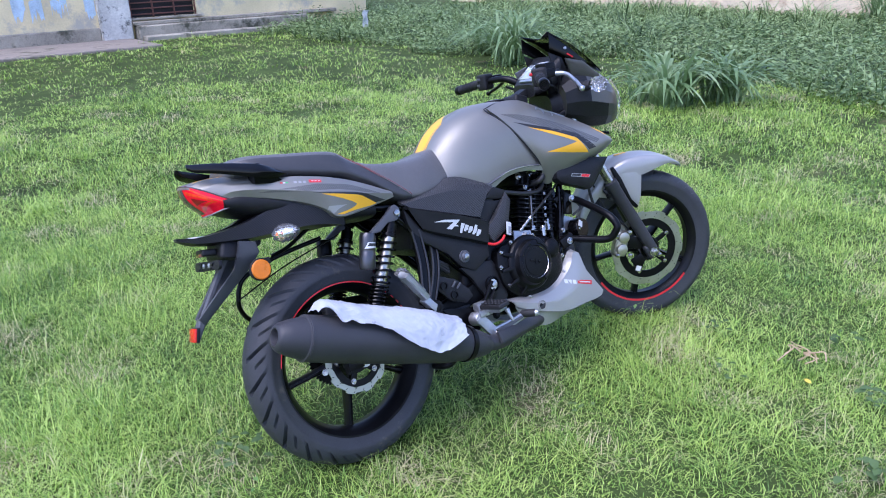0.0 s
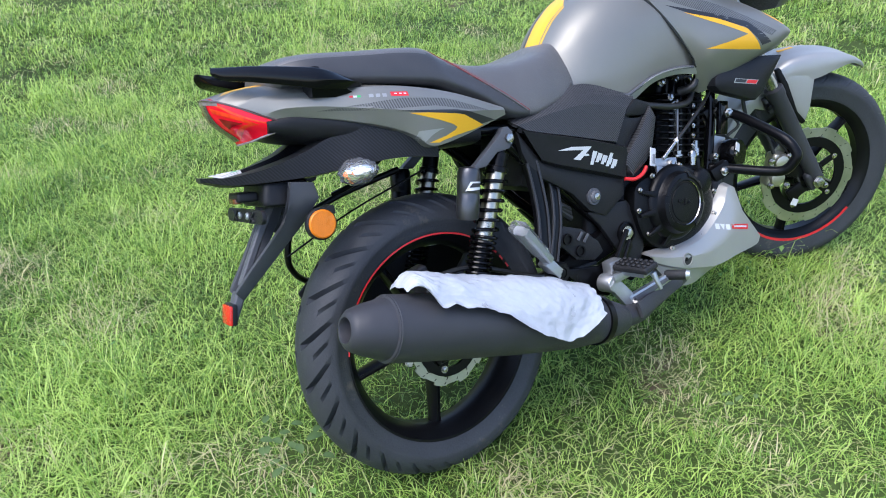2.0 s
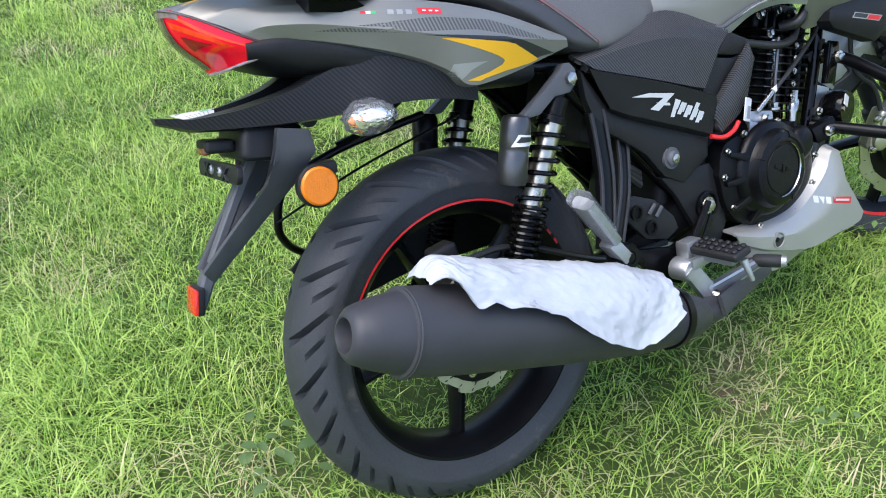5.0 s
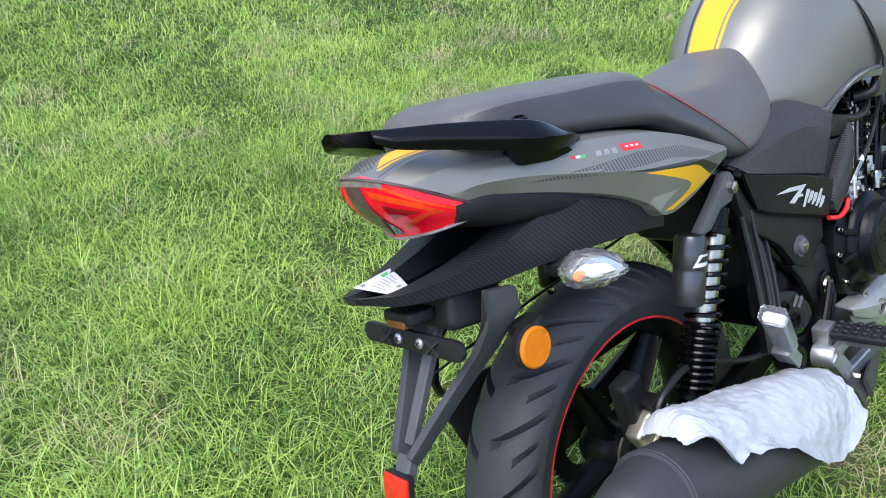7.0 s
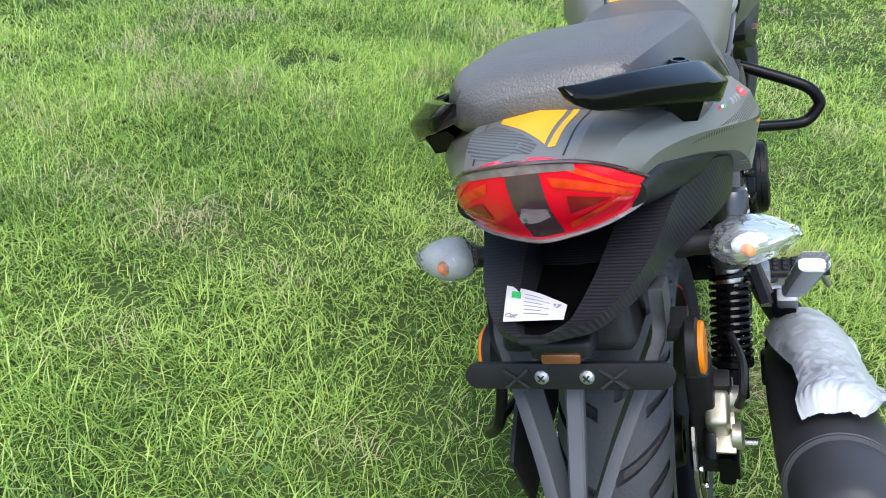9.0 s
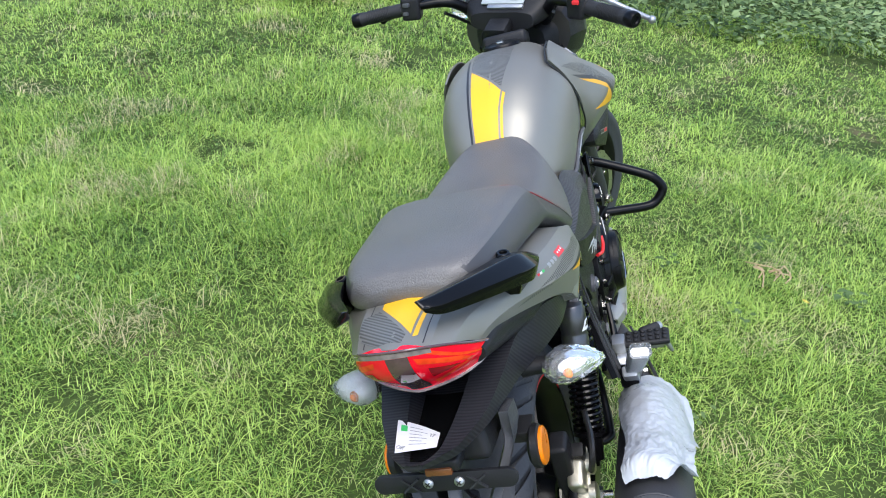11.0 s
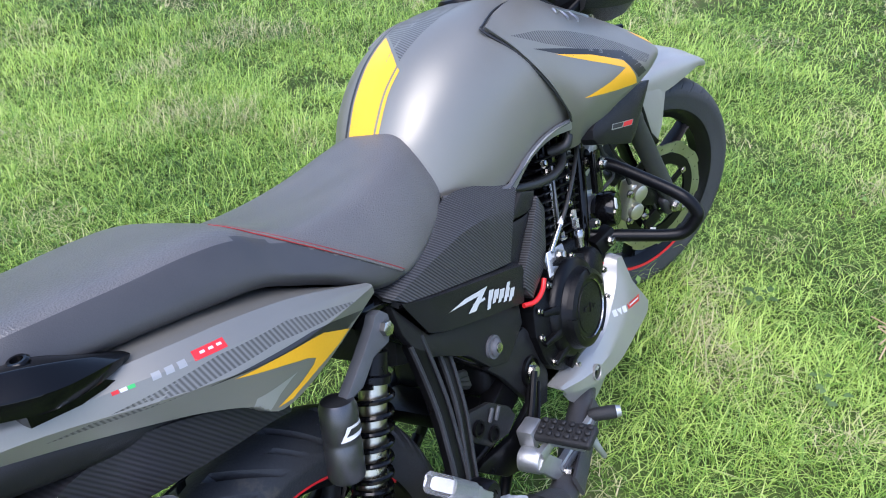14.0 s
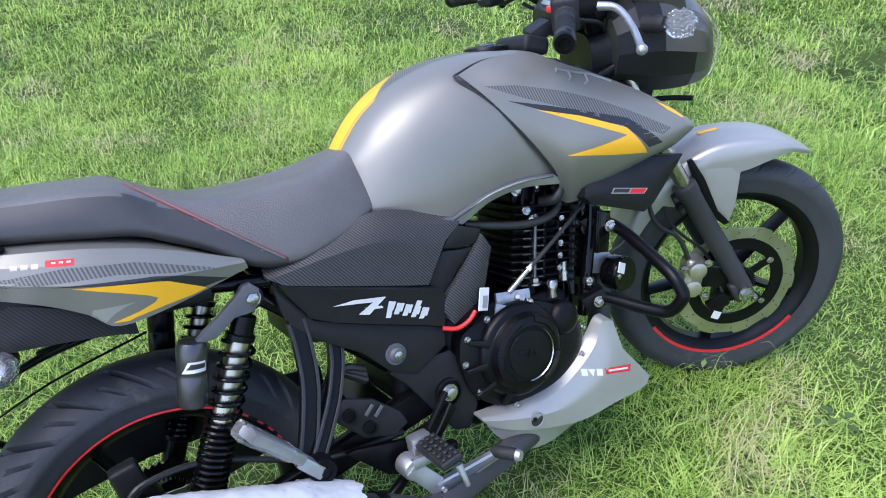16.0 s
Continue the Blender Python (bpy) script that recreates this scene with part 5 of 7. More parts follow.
part("silencer_seam", turned([(0.1115, 0.0592), (0.113, 0.0606), (0.117, 0.0606), (0.1185, 0.0592)], EX0, EX1, 56), PIPE, silencer)
pipe = part("exhaust_pipe", tube([(0.335, -0.214, 0.241), (0.42, -0.200, 0.222), (0.50, -0.175, 0.222), (0.60, -0.150, 0.225), (0.72, -0.105, 0.215), (0.84, -0.06, 0.235), (0.93, -0.045, 0.33), (0.955, -0.04, 0.45), (0.93, -0.035, 0.53), (0.89, -0.03, 0.55)], 0.024, 90, 18), PIPE, bike, "black exhaust pipe")
bar((0.40, -0.232, 0.240), (0.60, -0.182, 0.236), 0.018, 0.015, 0.004, 0.003, PIPE, "heat_shield", pipe, "", (0.2, 0.3, 1))
part("silencer_clamp", turned([(0.885, 0.0520), (0.885, 0.0545), (0.91, 0.0525), (0.91, 0.0500)], EX0, EX1, 40), SATIN, silencer)
part("silencer_hanger", block((0.05, 0.02, 0.05), pose(0.235, -0.165, 0.255, 0, 20, 0), 0.005), SATIN, silencer)


# ---- middle: side covers, engine, frame, footrests, belly pan ----
UPPER = [
    [(0.236, -0.116, 0.713), (0.300, -0.116, 0.724), (0.360, -0.116, 0.733), (0.446, -0.118, 0.744), (0.520, -0.120, 0.724), (0.606, -0.122, 0.694)],
    [(0.231, -0.136, 0.706), (0.290, -0.140, 0.712), (0.345, -0.141, 0.716), (0.446, -0.142, 0.717), (0.520, -0.143, 0.701), (0.584, -0.144, 0.681)],
    [(0.236, -0.147, 0.699), (0.290, -0.151, 0.702), (0.335, -0.153, 0.704), (0.414, -0.154, 0.702), (0.480, -0.154, 0.688), (0.547, -0.154, 0.664)],
    [(0.254, -0.152, 0.684), (0.310, -0.157, 0.664), (0.360, -0.159, 0.647), (0.420, -0.159, 0.626), (0.460, -0.158, 0.612), (0.497, -0.156, 0.600)],
    [(0.254, -0.138, 0.679), (0.310, -0.141, 0.659), (0.360, -0.142, 0.642), (0.420, -0.142, 0.621), (0.460, -0.142, 0.607), (0.495, -0.142, 0.595)],
]
b = faceted(UPPER)
cover_l = part("side_cover", mirrored(b), CARBON, bike, "", 22)
cover = part("side_cover", b, CARBON, bike, "black ribbed side cover with folded edges", 22)
b = panel([(0.552, 0.664), (0.580, 0.680), (0.622, 0.662), (0.614, 0.640), (0.583, 0.641), (0.541, 0.651)], -0.152, 0.016, 0.003, 0.003, -0.10)
part("cover_front", b, PLASTIC, cover)
b = panel([(0.540, 0.645), (0.580, 0.636), (0.612, 0.634), (0.560, 0.600), (0.524, 0.557), (0.511, 0.584), (0.504, 0.597)], -0.145, 0.014, 0.003, 0.003, -0.06)
part("cover_channel", b, PLASTIC, cover, "recessed channel of the cover")
b = panel([(0.619, 0.655), (0.633, 0.625), (0.606, 0.562), (0.581, 0.535), (0.528, 0.512), (0.515, 0.540), (0.520, 0.562), (0.566, 0.598), (0.603, 0.636)], -0.158, 0.020, 0.006, 0.004)
part("cover_scoop", b, CARBON, cover, "ribbed black scoop")
APANEL = [
    [(0.242, -0.138, 0.694), (0.300, -0.144, 0.671), (0.370, -0.146, 0.646), (0.440, -0.146, 0.620), (0.515, -0.146, 0.589)],
    [(0.246, -0.149, 0.686), (0.300, -0.160, 0.664), (0.370, -0.165, 0.639), (0.440, -0.165, 0.613), (0.518, -0.161, 0.582)],
    [(0.255, -0.147, 0.668), (0.300, -0.156, 0.646), (0.370, -0.160, 0.618), (0.440, -0.160, 0.592), (0.524, -0.157, 0.562)],
    [(0.284, -0.143, 0.614), (0.318, -0.149, 0.596), (0.370, -0.152, 0.574), (0.440, -0.152, 0.545), (0.513, -0.149, 0.514)],
    [(0.290, -0.130, 0.608), (0.320, -0.134, 0.590), (0.370, -0.136, 0.568), (0.440, -0.136, 0.539), (0.511, -0.134, 0.508)],
]
b = faceted(APANEL)
part("lower_cover", mirrored(b), PLASTIC, bike, "", 22)
lower_cover = part("lower_cover", b, PLASTIC, bike, "black lower side cover with a white script shape", 22)
AT = tree_of(lower_cover)
# white script drawn as a swoosh and plain slanting wedges that shrink along it
SCRIPT = [[(0.320, 0.6245), (0.357, 0.6235), (0.410, 0.6115), (0.402, 0.605), (0.362, 0.615), (0.350, 0.6175)],
          [(0.398, 0.6135), (0.412, 0.6105), (0.378, 0.5885), (0.360, 0.5955)],
          [(0.372, 0.604), (0.402, 0.597), (0.404, 0.592), (0.380, 0.5975)]]
for k in range(5):
    x0, z0 = 0.4085 + 0.0150 * k, 0.6005 - 0.0085 * k
    tall = 0.008 if k == 3 else 0.0
    SCRIPT.append([(x0 + 0.007 + tall * 0.8, z0 + tall), (x0 + 0.0165 + tall * 0.8, z0 - 0.0045 + tall), (x0 + 0.0055, z0 - 0.0215 - (0.010 if k == 0 else 0)), (x0 - 0.0035, z0 - 0.0185 - (0.010 if k == 0 else 0))])
    SCRIPT.append([(x0 + 0.0165, z0 - 0.0035), (x0 + 0.0195, z0 - 0.0060), (x0 + 0.0125, z0 - 0.0190), (x0 + 0.0085, z0 - 0.0175)])
for pts in SCRIPT:
    side_film("script_stroke", pts, AT, WHITEFILM, -1, 0.004, "white slanting stroke", lower_cover, 3)

FCOVER = [(0.240, 0.686), (0.273, 0.633), (0.290, 0.606), (0.328, 0.588), (0.42, 0.550), (0.519, 0.510), (0.514, 0.472), (0.447, 0.441), (0.400, 0.466), (0.359, 0.518), (0.300, 0.562), (0.261, 0.587), (0.243, 0.640)]
b = panel(FCOVER, -0.134, 0.015, 0.004, 0.003)
part("frame_cover", mirrored(b), PLASTIC, bike)
fcover = part("frame_cover", b, PLASTIC, bike, "black frame cover")
part("cover_button", turned([(0, 0.019), (0.5, 0.019), (0.5, 0.014), (0.75, 0.014), (1, 0.010), (1, 0.0)], (0.414, -0.134, 0.496), (0.414, -0.150, 0.496), 28), GREYPL, fcover)
part("cover_screw", turned([(0, 0.009), (0.8, 0.008), (1, 0.0)], (0.414, -0.146, 0.496), (0.414, -0.153, 0.496), 20), STEEL, fcover)
PPLATE = [(0.397, 0.462), (0.460, 0.462), (0.524, 0.456), (0.555, 0.400), (0.556, 0.330), (0.530, 0.290), (0.500, 0.300), (0.462, 0.362), (0.430, 0.420)]
b = panel(PPLATE, -0.128, 0.014, 0.003, 0.003)
part("pivot_plate", mirrored(b), PLASTIC, bike)
pplate = part("pivot_plate", b, PLASTIC, bike, "black swing arm pivot plate")
part("pivot_ring", turned([(0, 0.027), (0.6, 0.027), (0.7, 0.023), (0.4, 0.021), (0.4, 0.0)], (0.500, -0.128, 0.382), (0.500, -0.142, 0.382), 32), SATIN, pplate)
part("pivot_bolt", bolt((0.500, -0.134, 0.382), (0, -1, 0), 0.011, 0.012), STEEL, pplate, "bright pivot bolt")
side_plate = panel([(0.455, 0.350), (0.482, 0.372), (0.505, 0.352), (0.450, 0.300), (0.400, 0.262), (0.345, 0.290), (0.280, 0.362), (0.300, 0.362), (0.390, 0.338)], -0.145, 0.012, 0, 0.003)
hanger = part("footrest_plate", side_plate, SATIN, bike, "black footrest hanger plate")
part("heel_guard", panel([(0.259, 0.448), (0.300, 0.462), (0.350, 0.440), (0.392, 0.398), (0.402, 0.372), (0.372, 0.360), (0.320, 0.378)], -0.152, 0.010, 0.004, 0.003), PLASTIC, hanger, "black pierced heel guard")
for x, z in ((0.300, 0.432), (0.330, 0.396)):
    part("heel_ring", turned([(0, 0.013), (1, 0.013), (1, 0.0095), (0.2, 0.0095), (0.2, 0)], (x, -0.155, z), (x, -0.160, z), 24), SATIN, hanger)
for k in range(2):
    part("heel_rib", block((0.006, 0.004, 0.022), pose(0.336 + 0.016 * k, -0.1575, 0.428 - 0.009 * k, 0, 50, 0), 0.001), GREYPL, hanger)

# grab-like forked bracket of the passenger footrest


def strap(name, points, w, d, mat, parent, label="", shift=0.0):
    """A flat bent bar: half widths w to the side and d in its own plane."""
    p = [Vector(q) for q in curve_through(points, 20)]
    rings = []
    for i, q in enumerate(p):
        t = (p[min(i + 1, 19)] - p[max(i - 1, 0)]).normalized()
        s = (Vector((0, 1, 0)) - t * t.y).normalized()
        u = t.cross(s)
        c = q + u * shift
        rings.append([c + s * (w * a) + u * (d * b_) for a, b_ in ((-1, -0.7), (-0.8, -1), (0.8, -1), (1, -0.7), (1, 0.7), (0.8, 1), (-0.8, 1), (-1, 0.7))])
    return part(name, loft(rings), mat, parent, label, 30)


B1 = [(0.262, -0.126, 0.615), (0.262, -0.130, 0.570), (0.254, -0.140, 0.510), (0.232, -0.155, 0.450), (0.208, -0.170, 0.400)]
B2 = [(0.322, -0.112, 0.560), (0.312, -0.122, 0.520), (0.288, -0.140, 0.475), (0.258, -0.156, 0.435), (0.228, -0.172, 0.400)]
fork = strap("footrest_bracket", B1, 0.008, 0.015, SATIN, bike, "black forked passenger footrest bracket")
strap("bracket_arm", B2, 0.008, 0.012, SATIN, fork)
for pts_, sh_ in ((B1, 0.013), (B1, -0.013), (B2, 0.010), (B2, -0.010)):
    strap("bracket_edge", [(x, y - 0.008, z) for x, y, z in pts_], 0.003, 0.0028, PLASTIC2, fork, "", sh_)
part("peg_hinge", turned([(0, 0.021), (0.15, 0.023), (0.85, 0.023), (1, 0.02), (1, 0.012), (0.85, 0.012), (0.85, 0.0)], (0.222, -0.178, 0.388), (0.222, -0.212, 0.388), 28), SATIN, fork)
part("hinge_nut", bolt((0.222, -0.208, 0.388), (0, -1, 0), 0.008, 0.007), SATIN, fork)
peg = bar((0.124, -0.232, 0.512), (0.192, -0.208, 0.428), 0.016, 0.015, 0.008, 0.009, CAST, "passenger_peg", fork, "folded silver footpeg in clear film", (0, 1, 0))
bar((0.114, -0.235, 0.524), (0.176, -0.214, 0.448), 0.019, 0.017, 0.013, 0.012, WRAP, "peg_film", fork, "clear film round the footpeg", (0, 1, 0))
part("peg_yoke", block((0.05, 0.030, 0.022), pose(0.204, -0.200, 0.405, 0, 52, 0), 0.005), CAST, fork)

# rider's footrest and brake pedal
foot = part("rider_footrest", block((0.042, 0.098, 0.014), pose(0.414, -0.226, 0.338, 0, -8, 0), 0.005, 3), GRIP, bike, "black rubber footrest with nubs on a silver casting")
for a in range(3):
    for k in range(6):
        part("nub", block((0.009, 0.010, 0.006), pose(0.402 + 0.012 * a, -0.188 - 0.0155 * k, 0.3455 + 0.0017 * a, 0, -8, 0), 0.002, 1), GRIP, foot)
part("footrest_casting", block((0.032, 0.090, 0.014), pose(0.416, -0.215, 0.326, 0, -8, 0), 0.004, 2, 1.1), CAST, foot, "silver cast footrest base")
part("footrest_hinge", block((0.040, 0.030, 0.036), pose(0.408, -0.165, 0.332), 0.006, 2), CAST, foot)
part("footrest_feeler", turned([(0, 0.008), (0.3, 0.006), (0.95, 0.0045), (1, 0.003)], (0.428, -0.262, 0.322), (0.432, -0.275, 0.284), 14), CAST, foot, "bright feeler peg")
part("hinge_pin", bolt((0.410, -0.182, 0.322), (0, -0.4, -1), 0.006, 0.010), STEEL, foot)
pedal = bar((0.372, -0.190, 0.312), (0.420, -0.192, 0.244), 0.009, 0.009, 0.015, 0.017, CAST, "brake_pedal", bike, "cast aluminium brake pedal")
bar((0.412, -0.194, 0.250), (0.536, -0.212, 0.272), 0.008, 0.006, 0.015, 0.009, CAST, "pedal_arm", pedal)
bar((0.418, -0.203, 0.252), (0.520, -0.217, 0.270), 0.002, 0.002, 0.009, 0.004, GREYPL, "pedal_web", pedal)
bar((0.374, -0.195, 0.318), (0.420, -0.198, 0.318), 0.006, 0.006, 0.010, 0.008, CAST, "pedal_tab", pedal)
part("pedal_boss", turned([(0, 0.021), (0.9, 0.020), (1, 0.017), (1, 0.0)], (0.376, -0.160, 0.306), (0.376, -0.196, 0.306), 24), CAST, pedal)
part("pedal_pad", turned([(0, 0.009), (0.1, 0.012), (0.9, 0.012), (1, 0.008)], (0.526, -0.205, 0.276), (0.552, -0.250, 0.273), 16), GRIP, pedal)
part("pedal_cap", turned([(0, 0.0115), (1, 0.009), (1, 0)], (0.550, -0.246, 0.273), (0.5545, -0.254, 0.2727), 16), CAST, pedal)
part("pedal_spring", tube([(0.40, -0.165, 0.30), (0.45, -0.16, 0.335), (0.49, -0.15, 0.37)], 0.0035, 20, 6), SATIN, pedal)
part("pedal_bolt", bolt((0.420, -0.202, 0.247), (0.1, -1, -0.1), 0.007, 0.012), STEEL, pedal)
part("switch_rod", tube([(0.40, -0.155, 0.305), (0.445, -0.155, 0.355), (0.486, -0.150, 0.395)], 0.006, 10, 8), SATIN, pedal)
part("hanger_bolt", bolt((0.472, -0.150, 0.290), (0, -1, 0), 0.009, 0.012), SATIN, hanger)

# engine
engine = part("engine", block((0.30, 0.22, 0.20), pose(0.66, 0, 0.40, 0, 12, 0), 0.03, 4), CASE, bike, "black single-cylinder engine")
CL = [(0.530, 0.430), (0.548, 0.480), (0.60, 0.492), (0.66, 0.500), (0.725, 0.482), (0.785, 0.440), (0.812, 0.385), (0.790, 0.335), (0.735, 0.300), (0.660, 0.296), (0.590, 0.318), (0.545, 0.362)]
CLS = [tuple(p) for p in curve_through([(x, z) for x, z in CL + [CL[0]]], 49)[:-1]]
part("clutch_cover", panel(CLS, -0.142, 0.04, 0.012, 0.006), CASE, engine, "black clutch cover")
c0 = Vector((0.655, -0.150, 0.412))
part("clutch_dome", turned([(0, 0.092), (0.22, 0.090), (0.34, 0.084), (0.40, 0.076), (0.48, 0.074), (0.80, 0.070), (0.88, 0.064), (0.90, 0.054), (0.82, 0.052), (0.82, 0.0)], c0, c0 + Vector((0, -0.042, 0)), 64), SATIN, engine, "round raised clutch dome")
part("dome_plate", turned([(0, 0.046), (0.8, 0.045), (1, 0.042), (1, 0)], c0 + Vector((0, -0.034, 0)), c0 + Vector((0, -0.0365, 0)), 48), CASE, engine)
for a0, a1 in ((95, 150), (165, 215), (290, 345), (15, 70)):
    part("dome_segment", ring(c0, [(-0.026, 0.074), (-0.036, 0.071), (-0.040, 0.062), (-0.034, 0.054), (-0.024, 0.056)], a0=a0, a1=a1, sides=18), CASE, engine)
# a steel arc stands in for the glint along part of the dome's edge
part("dome_glint_ring", ring(c0, [(-0.0365, 0.0545), (-0.0385, 0.0530), (-0.0365, 0.0515)], a0=-100, a1=60, sides=40), STEEL, engine, "bright arc drawn as a glint on the dome's edge")
for a in (150, 180, 210, 240):
    w_ = radians(a)
    bar(c0 + Vector((0.080 * math.cos(w_), -0.012, 0.080 * math.sin(w_))), c0 + Vector((0.118 * math.cos(w_), 0.0, 0.105 * math.sin(w_))), 0.005, 0.006, 0.008, 0.004, CASE, "cover_rib", engine)
# emblem on the dome as plain raised bars
for k, (dx, w) in enumerate(((-0.016, 0.018), (0.0, 0.006), (0.014, 0.012))):
    part("emblem_bar", block((w, 0.003, 0.007 + 0.010 * (k == 1)), Matrix.Translation(c0 + Vector((dx, -0.0375, 0.002 - 0.4 * dx))) @ Matrix.Rotation(0.35, 4, "Y"), 0.001), CASE, engine)
for x, z in ((0.552, 0.470), (0.538, 0.425), (0.556, 0.362), (0.735, 0.302), (0.800, 0.340), (0.812, 0.395), (0.770, 0.452), (0.700, 0.492), (0.600, 0.492), (0.628, 0.302)):
    part("case_bolt", bolt((x, -0.146, z), (0, -1, 0), 0.0046, 0.008), STEEL, engine, "bright case bolt")
part("water_style_cap", turned([(0, 0.034), (0.7, 0.034), (0.85, 0.030), (1, 0.020), (1, 0)], (0.770, -0.125, 0.430), (0.772, -0.160, 0.432), 30), CASE, engine, "small round oil pump cover")
part("filter_cap", turned([(0, 0.012), (0.7, 0.012), (0.7, 0.016), (1, 0.014), (1, 0)], (0.742, -0.085, 0.482), (0.750, -0.085, 0.512), 18), CASE, engine)
part("cylinder", block((0.115, 0.135, 0.19), pose(0.790, 0, 0.565, 0, 14, 0), 0.012, 3), CASE, engine)
for k in range(11):
    t = k / 10
    z = 0.495 + 0.150 * t
    part("fin", block((0.150 + 0.016 * math.sin(t * 3), 0.205, 0.0042), pose(0.772 + 0.038 * t, 0, z, 0, 14, 0), 0.0015, 1), SATIN, engine)
part("cylinder_head", block((0.135, 0.16, 0.055), pose(0.815, 0, 0.672, 0, 14, 0), 0.012, 3), CASE, engine)
for k in range(5):
    part("head_fin", block((0.006, 0.19, 0.045), pose(0.760 + 0.026 * k, 0, 0.672 - 0.006 * k, 0, 14, 0), 0.0015, 1), SATIN, engine)
for x, y, z in ((0.772, -0.098, 0.626), (0.755, -0.082, 0.690), (0.800, -0.085, 0.686), (0.846, -0.085, 0.672)):
    part("head_bolt", bolt((x, y, z), (0, -1, 0.1), 0.008, 0.012), STEEL, engine, "bright head bolt")
for k in range(4):
    part("stud", turned([(0, 0.005), (1, 0.005)], (0.745 + 0.034 * k, -0.088, 0.50), (0.782 + 0.034 * k, -0.088, 0.66), 8), CASE, engine)
part("intake_hose", tube([(0.62, -0.10, 0.665), (0.68, -0.115, 0.645), (0.75, -0.118, 0.628), (0.81, -0.112, 0.628), (0.845, -0.10, 0.652)], 0.008, 40, 10), CABLE, engine, "black rubber breather hose")
part("clutch_cable", tube([(0.688, -0.125, 0.524), (0.74, -0.130, 0.556), (0.80, -0.125, 0.585), (0.88, -0.11, 0.620), (0.95, -0.09, 0.66)], 0.0042, 40, 8), CABLE, engine, "black clutch cable")
part("cable_ferrule", tube([(0.672, -0.125, 0.516), (0.720, -0.128, 0.545)], 0.0055, 6, 10), STEEL, engine)
part("cable_boot", tube([(0.72, -0.128, 0.545), (0.735, -0.129, 0.553)], [0.006, 0.004], 6, 10), WHITEFILM, engine)
bar((0.640, -0.125, 0.512), (0.715, -0.125, 0.494), 0.012, 0.014, 0.003, 0.003, CAST, "clutch_lever", engine, "zinc clutch lever plate", (0, 0.2, 1))
part("lever_bolt", bolt((0.690, -0.130, 0.498), (0, -1, 0.2), 0.008, 0.012), STEEL, engine)
bar((0.625, -0.140, 0.500), (0.668, -0.150, 0.478), 0.012, 0.012, 0.003, 0.003, CAST, "cable_stay", engine, "bright cable stay", (0, 0.4, 1))
part("tag", block((0.024, 0.002, 0.042), pose(0.592, -0.166, 0.540, 0, 20, 12), 0.0008, 1), PAPER, engine, "small white paper tag")
part("tag_print", block((0.012, 0.0025, 0.022), pose(0.593, -0.1665, 0.535, 0, 20, 12), 0, 1), INK, engine)
part("red_sleeve", tube([(0.508, -0.150, 0.511), (0.532, -0.158, 0.504), (0.556, -0.161, 0.510), (0.574, -0.159, 0.522)], 0.0044, 30, 10), REDCAP, engine, "shiny red cable sleeve")
part("starter", turned([(0, 0.032), (0.8, 0.032), (1, 0.026), (1, 0)], (0.70, 0.02, 0.52), (0.60, 0.02, 0.54), 24), CASE, engine)
part("gearbox", block((0.16, 0.20, 0.13), pose(0.50, 0, 0.42, 0, 20, 0), 0.025, 3), CASE, engine)
part("oil_sump", block((0.24, 0.18, 0.07), pose(0.68, 0, 0.285, 0, 4, 0), 0.02, 3), CASE, engine)

part("push_rod_tube", turned([(0, 0.0036), (1, 0.0036)], (0.742, -0.110, 0.505), (0.772, -0.110, 0.640), 12), DARKZINC, engine, "thin zinc tube beside the cylinder")
part("tube_nut", bolt((0.742, -0.110, 0.505), (0.1, 0, 1), 0.010, 0.014), STEEL, engine)
part("union_bolt", turned([(0, 0.010), (0.5, 0.010), (0.5, 0.007), (1, 0.007)], (0.815, -0.105, 0.488), (0.822, -0.105, 0.525), 8), STEEL, engine, "bright union bolt")
part("spark_cap", tube([(0.80, -0.095, 0.655), (0.815, -0.125, 0.662), (0.835, -0.130, 0.690)], [0.011, 0.011, 0.007], 14, 10), CABLE, engine, "black spark plug cap")
for k in range(9):
    t = (k + 0.5) / 10
    part("fin_edge", block((0.050, 0.003, 0.0022), pose(0.738 + 0.038 * t, -0.1035, 0.495 + 0.150 * t, 0, 14, 0), 0, 1), DARKZINC, engine)

# frame
frame_ = part("frame", tube([(0.985, 0, 0.80), (0.94, 0, 0.66), (0.90, 0, 0.50), (0.875, 0, 0.38), (0.83, 0, 0.27)], 0.021, 40, 14), GLOSS, bike, "black tubular steel frame")
part("backbone", tube([(0.985, 0, 0.83), (0.80, 0, 0.74), (0.60, 0, 0.66), (0.48, 0, 0.52), (0.49, 0, 0.38)], 0.022, 40, 14), GLOSS, frame_)
for side in (-1, 1):
    part("seat_rail", tube([(0.60, side * 0.05, 0.67), (0.40, side * 0.115, 0.67), (0.20, side * 0.115, 0.70), (-0.10, side * 0.09, 0.78)], 0.012, 40, 10), GLOSS, frame_)
    part("frame_strut", tube([(0.20, side * 0.110, 0.69), (0.34, side * 0.105, 0.54), (0.47, side * 0.10, 0.40)], 0.013, 24, 10), GLOSS, frame_)
    part("engine_plate", panel([(0.858, 0.60), (0.935, 0.62), (0.945, 0.57), (0.905, 0.40), (0.862, 0.395), (0.872, 0.50)], side * 0.055, 0.008, 0, 0.002), GLOSS, frame_)
part("head_tube", turned([(0, 0.030), (1, 0.030)], (1.035, 0, 0.74), (0.975, 0, 0.865), 24), GLOSS, frame_)
